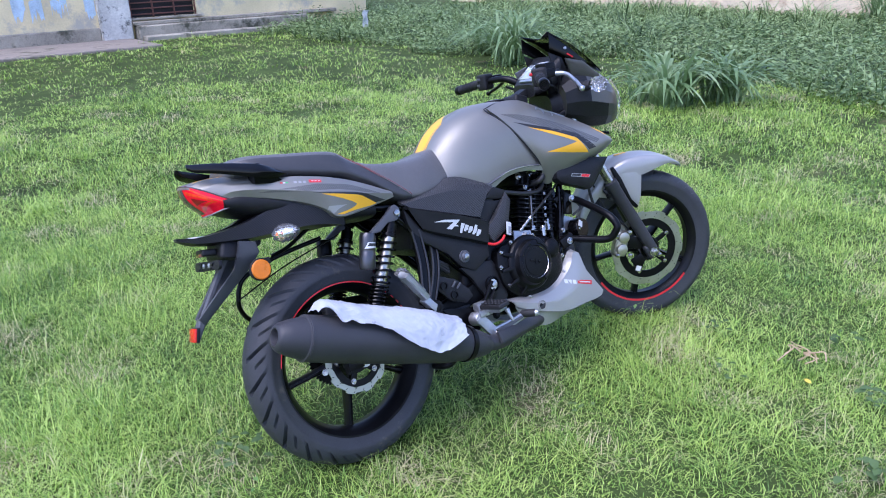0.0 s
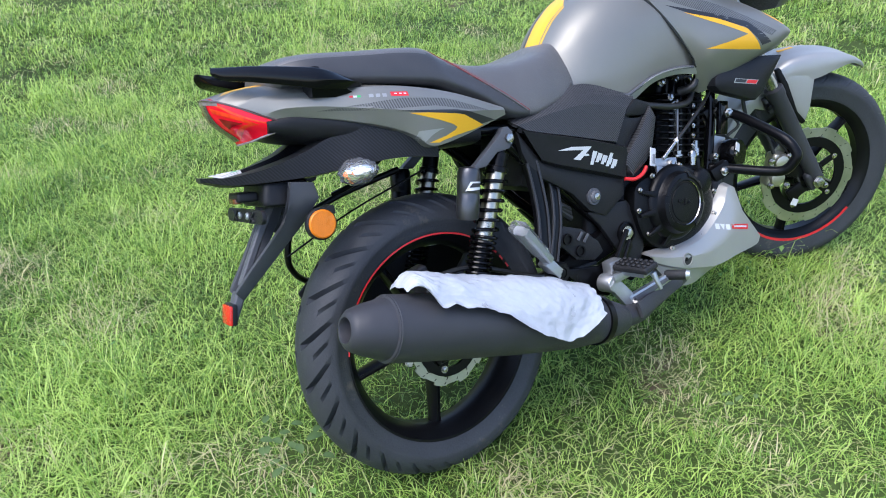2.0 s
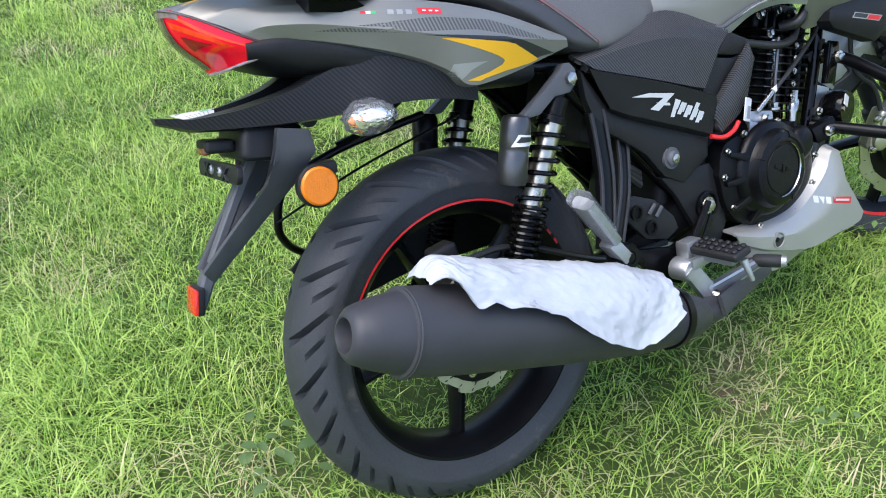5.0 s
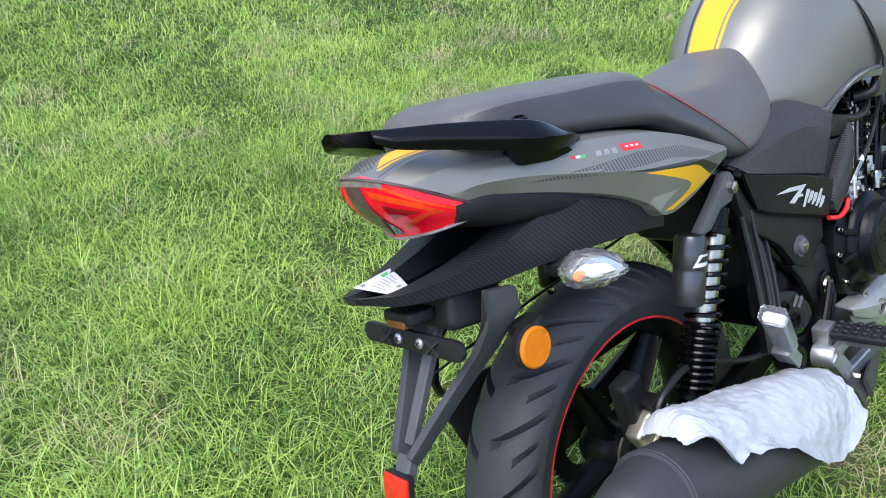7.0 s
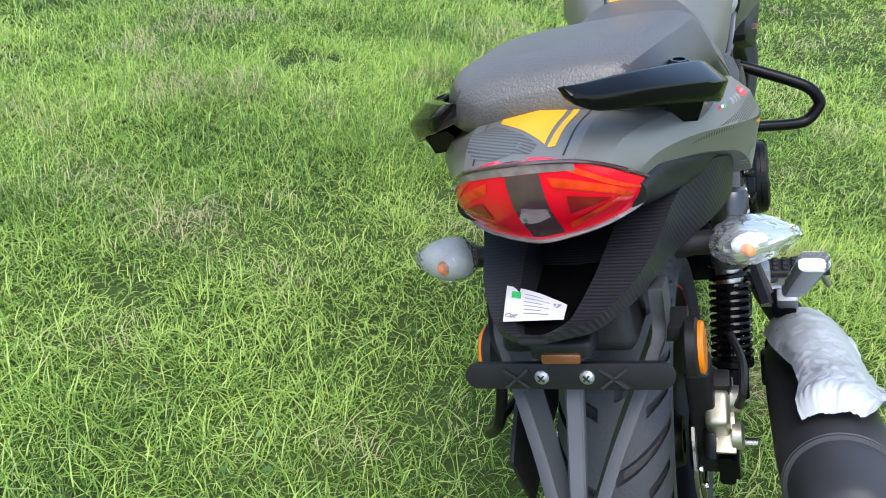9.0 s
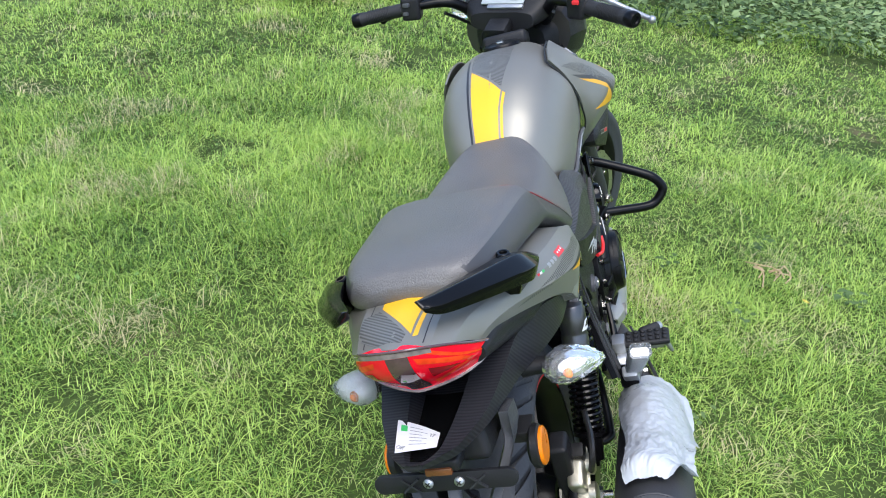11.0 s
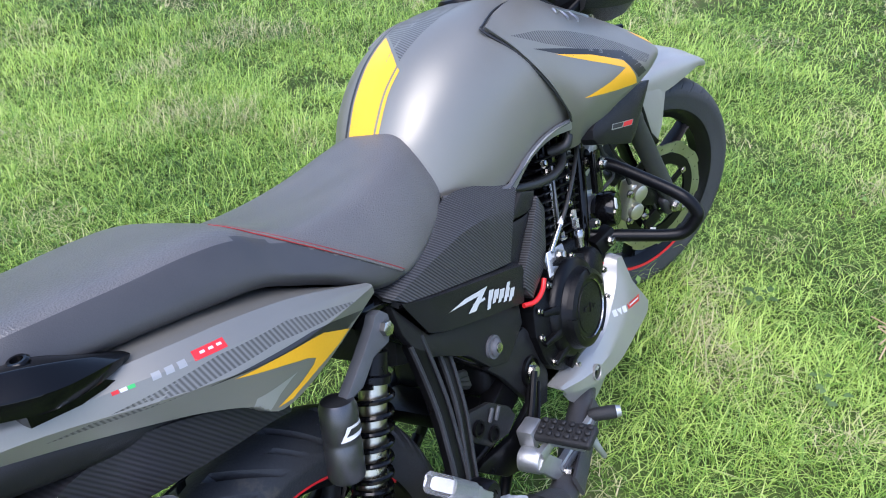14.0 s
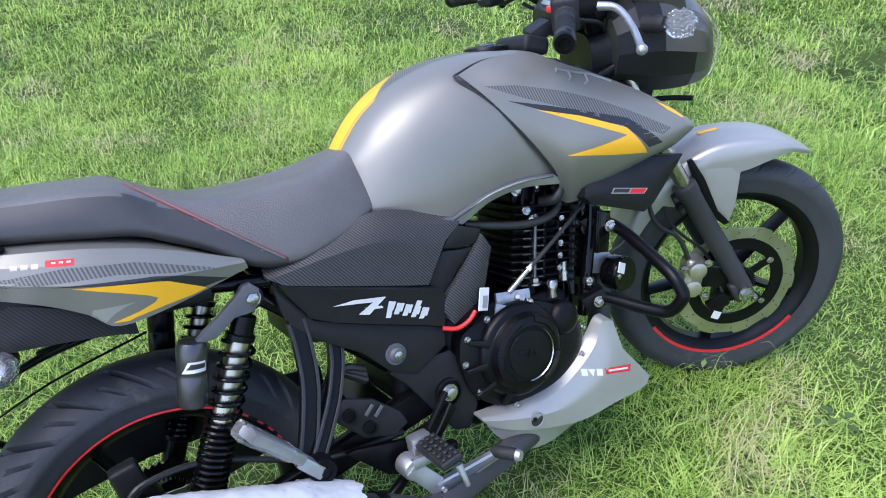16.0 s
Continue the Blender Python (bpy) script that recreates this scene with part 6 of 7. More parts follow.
part("horn_plate", block((0.05, 0.006, 0.05), pose(0.930, -0.088, 0.485, 0, 20, 0), 0.004), CAST, frame_)
part("horn_lead", tube([(0.93, -0.12, 0.51), (0.955, -0.14, 0.535), (0.94, -0.11, 0.575), (0.92, -0.07, 0.60)], 0.004, 20, 8), CABLE, frame_)
part("horn", turned([(0, 0.02), (0.3, 0.036), (0.8, 0.038), (1, 0.034), (1, 0)], (0.940, -0.085, 0.462), (0.948, -0.138, 0.460), 28), GLOSS, frame_, "round black horn")
part("horn_tag", block((0.022, 0.002, 0.022), pose(0.936, -0.1425, 0.478, 0, 30, 15), 0, 1), WHITEFILM, frame_)
part("horn_bolt", bolt((0.926, -0.136, 0.462), (0.2, -1, 0), 0.006, 0.008), STEEL, frame_)
for x, z in ((0.905, 0.575), (0.880, 0.430), (0.862, 0.470), (0.893, 0.520)):
    part("frame_bolt", bolt((x, -0.062, z), (0, -1, 0), 0.008, 0.010), STEEL if z > 0.5 else SATIN, frame_)
for k in range(3):
    part("wire", tube([(0.92 - 0.01 * k, -0.07, 0.66), (0.885 - 0.008 * k, -0.075, 0.58), (0.865 - 0.006 * k, -0.075, 0.50), (0.85, -0.08, 0.44)], 0.005, 30, 8), CABLE, frame_)
for k in range(3):
    part("rear_wire", tube([(0.36, -0.11, 0.48 - 0.01 * k), (0.32 - 0.01 * k, -0.12, 0.50), (0.28, -0.115, 0.47 - 0.02 * k), (0.30, -0.11, 0.42)], 0.008, 30, 8), CABLE, frame_)
part("battery_box", block((0.20, 0.17, 0.16), pose(0.38, 0, 0.60, 0, 20, 0), 0.02), PLASTIC, frame_)
part("airbox", block((0.16, 0.18, 0.14), pose(0.54, 0, 0.625, 0, 18, 0), 0.02), PLASTIC, frame_)

part("down_tube", tube([(0.934, -0.088, 0.650), (0.914, -0.088, 0.554), (0.871, -0.088, 0.423), (0.862, -0.086, 0.39)], 0.012, 16, 16), GLOSS, frame_, "glossy black down tube")
# mounting plate of the guard with bright bolts and clips
part("mount_plate", block((0.036, 0.006, 0.085), pose(0.912, -0.128, 0.562, 0, 14, 0), 0.003), GLOSS, frame_, "glossy black mounting plate")
part("mount_rib", block((0.006, 0.014, 0.080), pose(0.900, -0.126, 0.562, 0, 14, 0), 0.002), GLOSS, frame_)
part("mount_lug", block((0.020, 0.020, 0.024), pose(0.928, -0.090, 0.597, 0, 14, 0), 0.003), CASE, frame_)
part("mount_bolt", bolt((0.931, -0.132, 0.569), (-0.2, -1, 0), 0.0085, 0.010), STEEL, frame_, "bright mounting bolt")
part("mount_bolt", bolt((0.872, -0.138, 0.434), (-0.2, -1, 0), 0.0085, 0.010), STEEL, frame_)
part("cable_clip", block((0.020, 0.016, 0.016), pose(0.864, -0.122, 0.471, 0, 14, 0), 0.004), PLASTIC2, frame_)
part("clip_bolt", bolt((0.858, -0.130, 0.474), (0, -1, 0.1), 0.0055, 0.008), STEEL, frame_)
part("head_rod", tube([(0.7700, -0.100, 0.612), (0.7434, -0.1035, 0.510)], 0.0028, 8, 8), STEEL, engine, "thin bright rod beside the fins")
part("head_bolt", bolt((0.758, -0.100, 0.650), (0, -1, 0.2), 0.006, 0.010), STEEL, engine)
part("filler_neck", turned([(0, 0.009), (0.55, 0.009), (0.55, 0.011), (0.8, 0.011), (1, 0.008), (1, 0)], (0.760, -0.136, 0.478), (0.765, -0.138, 0.512), 18), STEEL, engine, "bright breather union")
for k in range(5):
    part("stud_nut", bolt((0.812 + 0.006 * k, -0.104, 0.515 + 0.024 * k), (0, -1, 0.1), 0.0042, 0.005), STEEL, engine)
part("tube_bracket", panel([(0.868, 0.560), (0.900, 0.572), (0.912, 0.540), (0.888, 0.480), (0.862, 0.492)], -0.074, 0.006, 0, 0.002), GLOSS, frame_)
# crash guard
GUARD = [(0.925, -0.070, 0.588), (0.947, -0.142, 0.562), (0.930, -0.285, 0.496), (0.934, -0.310, 0.452), (0.920, -0.276, 0.413), (0.877, -0.157, 0.436), (0.860, -0.110, 0.444)]
b = tube(rounded(GUARD, 0.30), 0.0125, 130, 14)
part("crash_guard_far", mirrored(b), SATIN, bike)
guard = part("crash_guard", b, SATIN, bike, "bent black crash guard bar")
for at in ((0.930, -0.085, 0.575), (0.862, -0.135, 0.435)):
    part("guard_foot", block((0.05, 0.03, 0.036), pose(*at, 0, -20, -30), 0.004), SATIN, guard)
    part("guard_bolt", bolt((at[0] - 0.004, at[1] - 0.016, at[2]), (-0.2, -1, 0), 0.008, 0.010), STEEL, guard)

# belly pan
BELLY = [
    [(0.543, -0.128, 0.318), (0.614, -0.132, 0.313), (0.710, -0.134, 0.313), (0.780, -0.134, 0.340), (0.822, -0.134, 0.371), (0.849, -0.136, 0.400), (0.864, -0.140, 0.404)],
    [(0.544, -0.152, 0.314), (0.628, -0.158, 0.295), (0.718, -0.160, 0.297), (0.780, -0.160, 0.322), (0.827, -0.160, 0.356), (0.851, -0.160, 0.393), (0.880, -0.158, 0.386)],
    [(0.545, -0.158, 0.309), (0.616, -0.168, 0.285), (0.699, -0.172, 0.266), (0.768, -0.172, 0.271), (0.823, -0.172, 0.289), (0.859, -0.170, 0.321), (0.889, -0.166, 0.322)],
    [(0.555, -0.156, 0.291), (0.615, -0.166, 0.260), (0.686, -0.169, 0.235), (0.763, -0.168, 0.216), (0.848, -0.168, 0.217), (0.928, -0.166, 0.217), (0.951, -0.164, 0.233)],
    [(0.557, -0.148, 0.287), (0.616, -0.156, 0.255), (0.687, -0.158, 0.231), (0.763, -0.158, 0.213), (0.848, -0.158, 0.213), (0.929, -0.156, 0.213), (0.954, -0.156, 0.230)],
    [(0.571, -0.146, 0.262), (0.616, -0.150, 0.212), (0.682, -0.146, 0.192), (0.757, -0.138, 0.197), (0.861, -0.130, 0.203), (0.940, -0.126, 0.206), (0.962, -0.130, 0.224)],
]
b = faceted(BELLY, 4, 5, 0.004)
belly_l = part("belly_pan", mirrored(b), SILVER, bike, "", 24)
belly_r = part("belly_pan", b, SILVER, bike, "silver-grey engine belly pan with folded edges", 24)
BEL = tree_of(belly_r)
part("belly_floor", loft([[(x, -0.115, z), (x, 0.115, z), (x, 0.10, z - 0.004), (x, -0.10, z - 0.004)] for x, z in ((0.66, 0.212), (0.75, 0.202), (0.86, 0.210), (0.95, 0.226))]), SILVER, belly_r)
hole = decal("belly_hole", [(0.652 + 0.015 * math.cos(a), 0, 0.268 + 0.015 * math.sin(a)) for a in np.linspace(0, 2 * math.pi, 24, endpoint=False)], BEL, (0, 1, 0), BLACKFILM, belly_r, 0.0008, 1, "round dark hole")
part("hole_rim", turned([(0, 0.0155), (1, 0.0165), (1, 0.0145), (0, 0.0135)], (0.652, -0.166, 0.268), (0.652, -0.1725, 0.268), 28), SILVER, belly_r)
part("belly_screw", bolt((0.648, -0.168, 0.270), (0, -1, 0), 0.005, 0.004), SATIN, belly_r)
side_film("badge_red", [(0.832, 0.3025), (0.902, 0.2815), (0.897, 0.268), (0.831, 0.290)], BEL, REDFILM, -1, 0.0012, "red badge shape", belly_r, 3)
for k in range(3):
    x = 0.780 + 0.0165 * k
    z = 0.3195 - 0.0058 * k
    side_film("badge_stroke", [(x, z), (x + 0.013, z - 0.0045), (x + 0.011, z - 0.018), (x - 0.002, z - 0.0135)] if k != 1 else [(x - 0.002, z), (x + 0.013, z - 0.005), (x + 0.006, z - 0.018)], BEL, WHITEFILM, -1, 0.0012, "", belly_r, 1)
side_film("badge_white", [(0.840, 0.296), (0.893, 0.2795), (0.892, 0.2755), (0.839, 0.292)], BEL, WHITEFILM, -1, 0.0018, "", belly_r, 2)
# side stand on the far side
part("side_stand", tube([(0.50, 0.12, 0.26), (0.46, 0.20, 0.13), (0.43, 0.275, 0.0)], 0.011, 20, 10), SATIN, bike, "black side stand")
part("stand_foot", block((0.06, 0.04, 0.008), pose(0.43, 0.285, 0.012, 20, 0, 0), 0.003), SATIN, bike)
part("centre_stand", tube(rounded([(0.42, -0.10, 0.26), (0.30, -0.12, 0.20), (0.26, -0.12, 0.19), (0.26, 0.10, 0.19), (0.42, 0.10, 0.26)]), 0.011, 60, 10), SATIN, bike, "folded black centre stand")


# ---- front end: fork, mudguard, brake, lamp, handlebar ----
def along(s, out=0.0, y=0.0):
    """A point s up the fork from the axle, out ahead of it."""
    return AXLE + AXIS * s + Vector((math.cos(radians(RAKE)), 0, math.sin(radians(RAKE)))) * out + Vector((0, y, 0))


front = None
for side in (-1, 1):
    y = side * 0.098
    leg = fpart("fork_leg", turned([(-0.03, 0.017), (0.0, 0.020), (0.03, 0.021), (0.20, 0.0225), (0.90, 0.0235), (0.92, 0.026), (0.99, 0.026), (1, 0.020)], along(-0.005, 0.006, y), along(0.335, 0.0, y), 28), PIPE, bike, "matt black fork slider" if side < 0 else "")
    fpart("fork_tube", turned([(0, 0.0165), (1, 0.0165)], along(0.32, 0, y), along(0.66, 0, y), 24), STEEL, leg, "bright fork tube")
    fpart("axle_nut", bolt(along(0, 0, side * 0.118), (0, side, 0), 0.012, 0.014), STEEL, leg, "axle nut")
    fpart("pinch_bolt", bolt(along(-0.022, 0.012, side * 0.116), (0, side, 0), 0.007, 0.012), STEEL, leg)
    fpart("axle_lug", block((0.05, 0.03, 0.06), Matrix.Translation(along(0.005, 0.0, y)) @ Matrix.Rotation(radians(-RAKE), 4, "Y"), 0.012, 3), PIPE, leg)
    fpart("mudguard_lug", block((0.03, 0.02, 0.05), Matrix.Translation(along(0.29, -0.02, side * 0.085)) @ Matrix.Rotation(radians(-RAKE), 4, "Y"), 0.005), PIPE, leg)
    fpart("lug_bolt", bolt(along(0.29, -0.030, side * 0.095), (0, side, 0), 0.007, 0.010), SATIN, leg)
yoke = fpart("lower_yoke", block((0.075, 0.24, 0.032), Matrix.Translation(along(0.47, -0.02)) @ Matrix.Rotation(radians(-RAKE), 4, "Y"), 0.010, 3), SATIN, bike, "black fork yoke")
top_yoke = fpart("top_yoke", block((0.085, 0.24, 0.026), Matrix.Translation(along(0.655, -0.02)) @ Matrix.Rotation(radians(-RAKE), 4, "Y"), 0.010, 3), SATIN, bike)
fpart("yoke_bolt", bolt(along(0.47, 0.02, -0.122), (0.5, -1, 0), 0.009, 0.012), STEEL, yoke)

# front mudguard: an arch over the tyre with flat side flaps
arch = []
for k, (deg, rad_, hw) in enumerate(((56, 0.342, 0.010), (59, 0.347, 0.032), (64, 0.352, 0.052), (71, 0.358, 0.067), (80, 0.363, 0.076), (91, 0.367, 0.078), (103, 0.370, 0.078), (118, 0.357, 0.075), (134, 0.338, 0.070), (146, 0.328, 0.066))):
    a = radians(deg)
    drop = float(np.interp(deg, [56, 64, 71, 80, 91, 103, 118, 134, 146], [0.006, 0.014, 0.022, 0.048, 0.070, 0.062, 0.048, 0.040, 0.036]))
    ringp = []
    for s, f in ((-1.0, 1.0), (-1.0, 0.45), (-0.86, 0.08), (-0.45, 0.0), (0, -0.12), (0.45, 0.0), (0.86, 0.08), (1.0, 0.45), (1.0, 1.0)):
        r = rad_ - drop * f
        ringp.append((AXLE.x + r * math.cos(a), s * hw, AXLE.z + r * math.sin(a)))
    arch.append(ringp)
mud = fpart("front_mudguard", sheet(ribbon(arch, 9, 44, 26), 0.003), SILVER, bike, "silver-grey front mudguard", 50)
FLAP = [(AXLE.x + x, AXLE.z + z) for x, z in ((-0.118, 0.340), (-0.060, 0.338), (-0.004, 0.330), (-0.011, 0.300), (-0.014, 0.250), (-0.018, 0.217), (-0.033, 0.180), (-0.061, 0.211), (-0.092, 0.275))]
for side in (-1, 1):
    b = panel(FLAP, -0.078, 0.006, 0.004, 0.002, 0.05)
    fpart("mudguard_flap", b if side < 0 else mirrored(b), SILVER, mud)
    b = panel([(AXLE.x + x, AXLE.z + z) for x, z in ((-0.134, 0.345), (-0.122, 0.350), (-0.094, 0.300), (-0.061, 0.215), (-0.033, 0.182), (-0.045, 0.175), (-0.074, 0.203), (-0.110, 0.280))], -0.090, 0.014, 0, 0.003)
    fpart("flap_guard", b if side < 0 else mirrored(b), SATIN, mud)
    b = panel([(AXLE.x + x, AXLE.z + z) for x, z in ((-0.215, 0.251), (-0.158, 0.308), (-0.118, 0.300), (-0.118, 0.255), (-0.137, 0.227))], -0.072, 0.006, 0.003, 0.002)
    fpart("rear_flap", b if side < 0 else mirrored(b), SILVER, mud)
fpart("mudguard_flash", block((0.045, 0.012, 0.002), pose(AXLE.x - 0.055, 0.0, AXLE.z + 0.374, 0, -4, 0), 0, 1), YELLOW, mud, "yellow film")

# front brake
fcal = fpart("front_caliper", block((0.050, 0.045, 0.100), pose(AXLE.x - 0.118, -0.078, AXLE.z + 0.050, 0, 14, 0), 0.012, 3), BRASS, bike, "gold-grey twin-piston front caliper")
for dz in (0.028, -0.018):
    fpart("piston_boss", turned([(0, 0.022), (0.85, 0.021), (1, 0.017), (1, 0)], (AXLE.x - 0.118 + dz * 0.25, -0.095, AXLE.z + 0.048 + dz), (AXLE.x - 0.118 + dz * 0.25, -0.112, AXLE.z + 0.048 + dz), 28), BRASS, fcal)
fpart("caliper_bracket", block((0.085, 0.014, 0.05), pose(AXLE.x - 0.070, -0.088, AXLE.z + 0.045, 0, 20, 0), 0.005), SATIN, fcal)
fpart("sensor_bracket", block((0.05, 0.012, 0.04), pose(AXLE.x - 0.055, -0.092, AXLE.z - 0.030, 0, -30, 0), 0.005), SATIN, fcal)
fpart("sensor_tag", block((0.020, 0.002, 0.020), pose(AXLE.x - 0.060, -0.100, AXLE.z - 0.060, 0, 25, 0), 0, 1), WHITEFILM, fcal, "small white tag")
for x, z in ((-0.140, 0.085), (-0.140, 0.010), (-0.085, 0.090), (-0.090, 0.000)):
    fpart("caliper_bolt", bolt((AXLE.x + x, -0.100, AXLE.z + z), (0, -1, 0), 0.007, 0.010), STEEL, fcal)
fpart("hose", tube([(AXLE.x - 0.125, -0.085, AXLE.z + 0.10), (AXLE.x - 0.150, -0.080, AXLE.z + 0.16), (AXLE.x - 0.205, -0.075, AXLE.z + 0.215), (AXLE.x - 0.225, -0.06, AXLE.z + 0.34), (AXLE.x - 0.26, -0.05, AXLE.z + 0.48)], 0.0055, 50, 8), CABLE, fcal, "black brake hose")
fpart("sensor_lead", tube([(AXLE.x - 0.045, -0.095, AXLE.z + 0.0), (AXLE.x - 0.08, -0.075, AXLE.z + 0.10), (AXLE.x - 0.16, -0.07, AXLE.z + 0.19), (AXLE.x - 0.21, -0.06, AXLE.z + 0.33)], 0.0038, 40, 8), CABLE, fcal)

# head lamp, instruments and bars
TURN = Matrix.Translation((0.022, 0, 0)) @ Matrix.Translation(HEAD) @ Matrix.Rotation(radians(-21), 4, AXIS) @ Matrix.Translation(-HEAD)
# head lamp cowl: a deep shell with a visor
LAMP = [
    (1.030, [(0, 0.990), (0.060, 0.992), (0.120, 0.985), (0.150, 0.955), (0.150, 0.905), (0.120, 0.862), (0.05, 0.850)]),
    (1.080, [(0, 1.035), (0.065, 1.032), (0.125, 1.010), (0.158, 0.965), (0.155, 0.900), (0.120, 0.842), (0.05, 0.830)]),
    (1.140, [(0, 1.040), (0.062, 1.032), (0.118, 1.004), (0.150, 0.955), (0.148, 0.890), (0.112, 0.826), (0.05, 0.812)]),
    (1.200, [(0, 1.022), (0.056, 1.012), (0.104, 0.984), (0.130, 0.936), (0.130, 0.876), (0.100, 0.820), (0.05, 0.806)]),
    (1.245, [(0, 0.992), (0.048, 0.982), (0.088, 0.958), (0.108, 0.918), (0.108, 0.868), (0.084, 0.820), (0.05, 0.808)]),
    (1.272, [(0, 0.960), (0.038, 0.952), (0.068, 0.934), (0.082, 0.906), (0.082, 0.866), (0.066, 0.826), (0.05, 0.815)]),
]
head = fpart("headlamp_cowl", loft(sections(LAMP, 12, 9)), HEADPAINT, bike, "dark grey headlamp cowl with a smoked visor", 16)
head.data.materials.append(PLASTIC)
ring_n = len(sections(LAMP, 12, 9)[0])
for f in head.data.polygons:
    # the rear of the shell and its lower flank are bare black plastic
    if f.index < ring_n * 4 or (f.index < ring_n * 7 and f.index % ring_n in (5, 6, 7, ring_n - 6, ring_n - 7, ring_n - 8)):
        f.material_index = 1
fpart("headlamp_lens", loft(sections([(1.268, [(0, 0.956), (0.038, 0.950), (0.070, 0.934), (0.086, 0.906), (0.086, 0.866), (0.070, 0.828), (0.05, 0.818)]), (1.284, [(0, 0.940), (0.030, 0.936), (0.056, 0.922), (0.068, 0.900), (0.068, 0.868), (0.054, 0.840), (0.04, 0.832)])], 8, 20)), CHROME, head, "bright headlamp glass", 55)
fpart("lens_edge", tube([(1.225, -0.124, 0.972), (1.262, -0.100, 0.935), (1.278, -0.088, 0.895), (1.272, -0.086, 0.850), (1.262, -0.082, 0.824)], 0.0035, 30, 8), CLEAR, head)
fpart("lamp_back", loft(sections([(1.000, [(0, 0.95), (0.06, 0.95), (0.09, 0.93), (0.09, 0.88), (0.07, 0.85), (0.02, 0.85)]), (1.05, [(0, 0.98), (0.08, 0.98), (0.135, 0.95), (0.135, 0.89), (0.10, 0.85), (0.02, 0.84)])], 6, 16)), PLASTIC, head)
VISOR = [[(1.215, s * 0.098, 1.002 + 0.02 * (1 - abs(s))) for s in (-1, -0.5, 0, 0.5, 1)], [(1.150, s * 0.116, 1.062 + 0.026 * (1 - s * s)) for s in (-1, -0.5, 0, 0.5, 1)], [(1.085, s * 0.120, 1.118 + 0.016 * (1 - s * s)) for s in (-1, -0.5, 0, 0.5, 1)], [(1.040, s * 0.114, 1.150) for s in (-1, -0.5, 0, 0.5, 1)], [(1.012 + 0.02 * (1 - abs(s)), s * 0.108, 1.150 + 0.020 * abs(s)) for s in (-1, -0.5, 0, 0.5, 1)]]
visor = fpart("visor", sheet(ribbon(VISOR, 5, 28, 24), 0.003), GLOSS, head, "smoked gloss black visor")
for s in (-1, 1):
    fpart("visor_wing", panel([(1.014, 1.162), (1.08, 1.112), (1.15, 1.045), (1.13, 1.035), (1.06, 1.082), (1.010, 1.112)], s * 0.112, 0.004, 0, 0.002), GLOSS, visor)
    fpart("cowl_side", panel([(1.050, 1.072), (1.120, 1.052), (1.185, 0.998), (1.200, 0.950), (1.130, 0.980), (1.075, 1.010)], s * 0.128, 0.010, 0.004, 0.003, -0.25), HEADPAINT, visor, "dark grey cowl side under the visor")
    fpart("inner_panel", panel([(1.010, 1.100), (1.060, 1.075), (1.080, 1.010), (1.030, 1.000)], s * 0.100, 0.006, 0, 0.002), PLASTIC, visor)
    fpart("visor_screw", bolt((1.07, s * 0.112, 1.105), (0, s, 0.3), 0.004, 0.004), CAST, visor)
fpart("visor_mark", block((0.026, 0.003, 0.005), pose(1.085, -0.1135, 1.078, 14, 36, 0), 0, 1), REDFILM, visor)

# instruments
dash = fpart("instrument_panel", loft(sections([(0.945, [(0, 1.000), (0.05, 1.0), (0.085, 0.992), (0.085, 0.965), (0.05, 0.955), (0.02, 0.953)]), (0.985, [(0, 1.035), (0.07, 1.035), (0.115, 1.022), (0.115, 0.980), (0.07, 0.965), (0.02, 0.96)]), (1.045, [(0, 1.085), (0.07, 1.085), (0.110, 1.070), (0.110, 1.0), (0.07, 0.98), (0.02, 0.97)])], 16, 18)), PLASTIC, bike, "black instrument panel with a pale display")
fpart("display", block((0.070, 0.120, 0.006), pose(0.985, 0.0, 1.040, 0, -38, 0), 0.003), GLASS, dash, "pale liquid crystal display")
fpart("dial", turned([(0, 0.034), (0.7, 0.034), (1, 0.030), (1, 0)], (0.992, -0.035, 1.044), (0.986, -0.035, 1.053), 32), GLASS, dash)
fpart("silver_trim", block((0.012, 0.10, 0.010), pose(0.955, -0.01, 1.012, 0, -38, 0), 0.003), CAST, dash)
fpart("side_lug", block((0.05, 0.012, 0.035), pose(1.00, 0.112, 1.035, 0, -20, 0), 0.004), GREYPL, dash)
fpart("key_cover", block((0.05, 0.06, 0.03), pose(0.925, 0, 0.965, 0, -25, 0), 0.008), PLASTIC, dash)

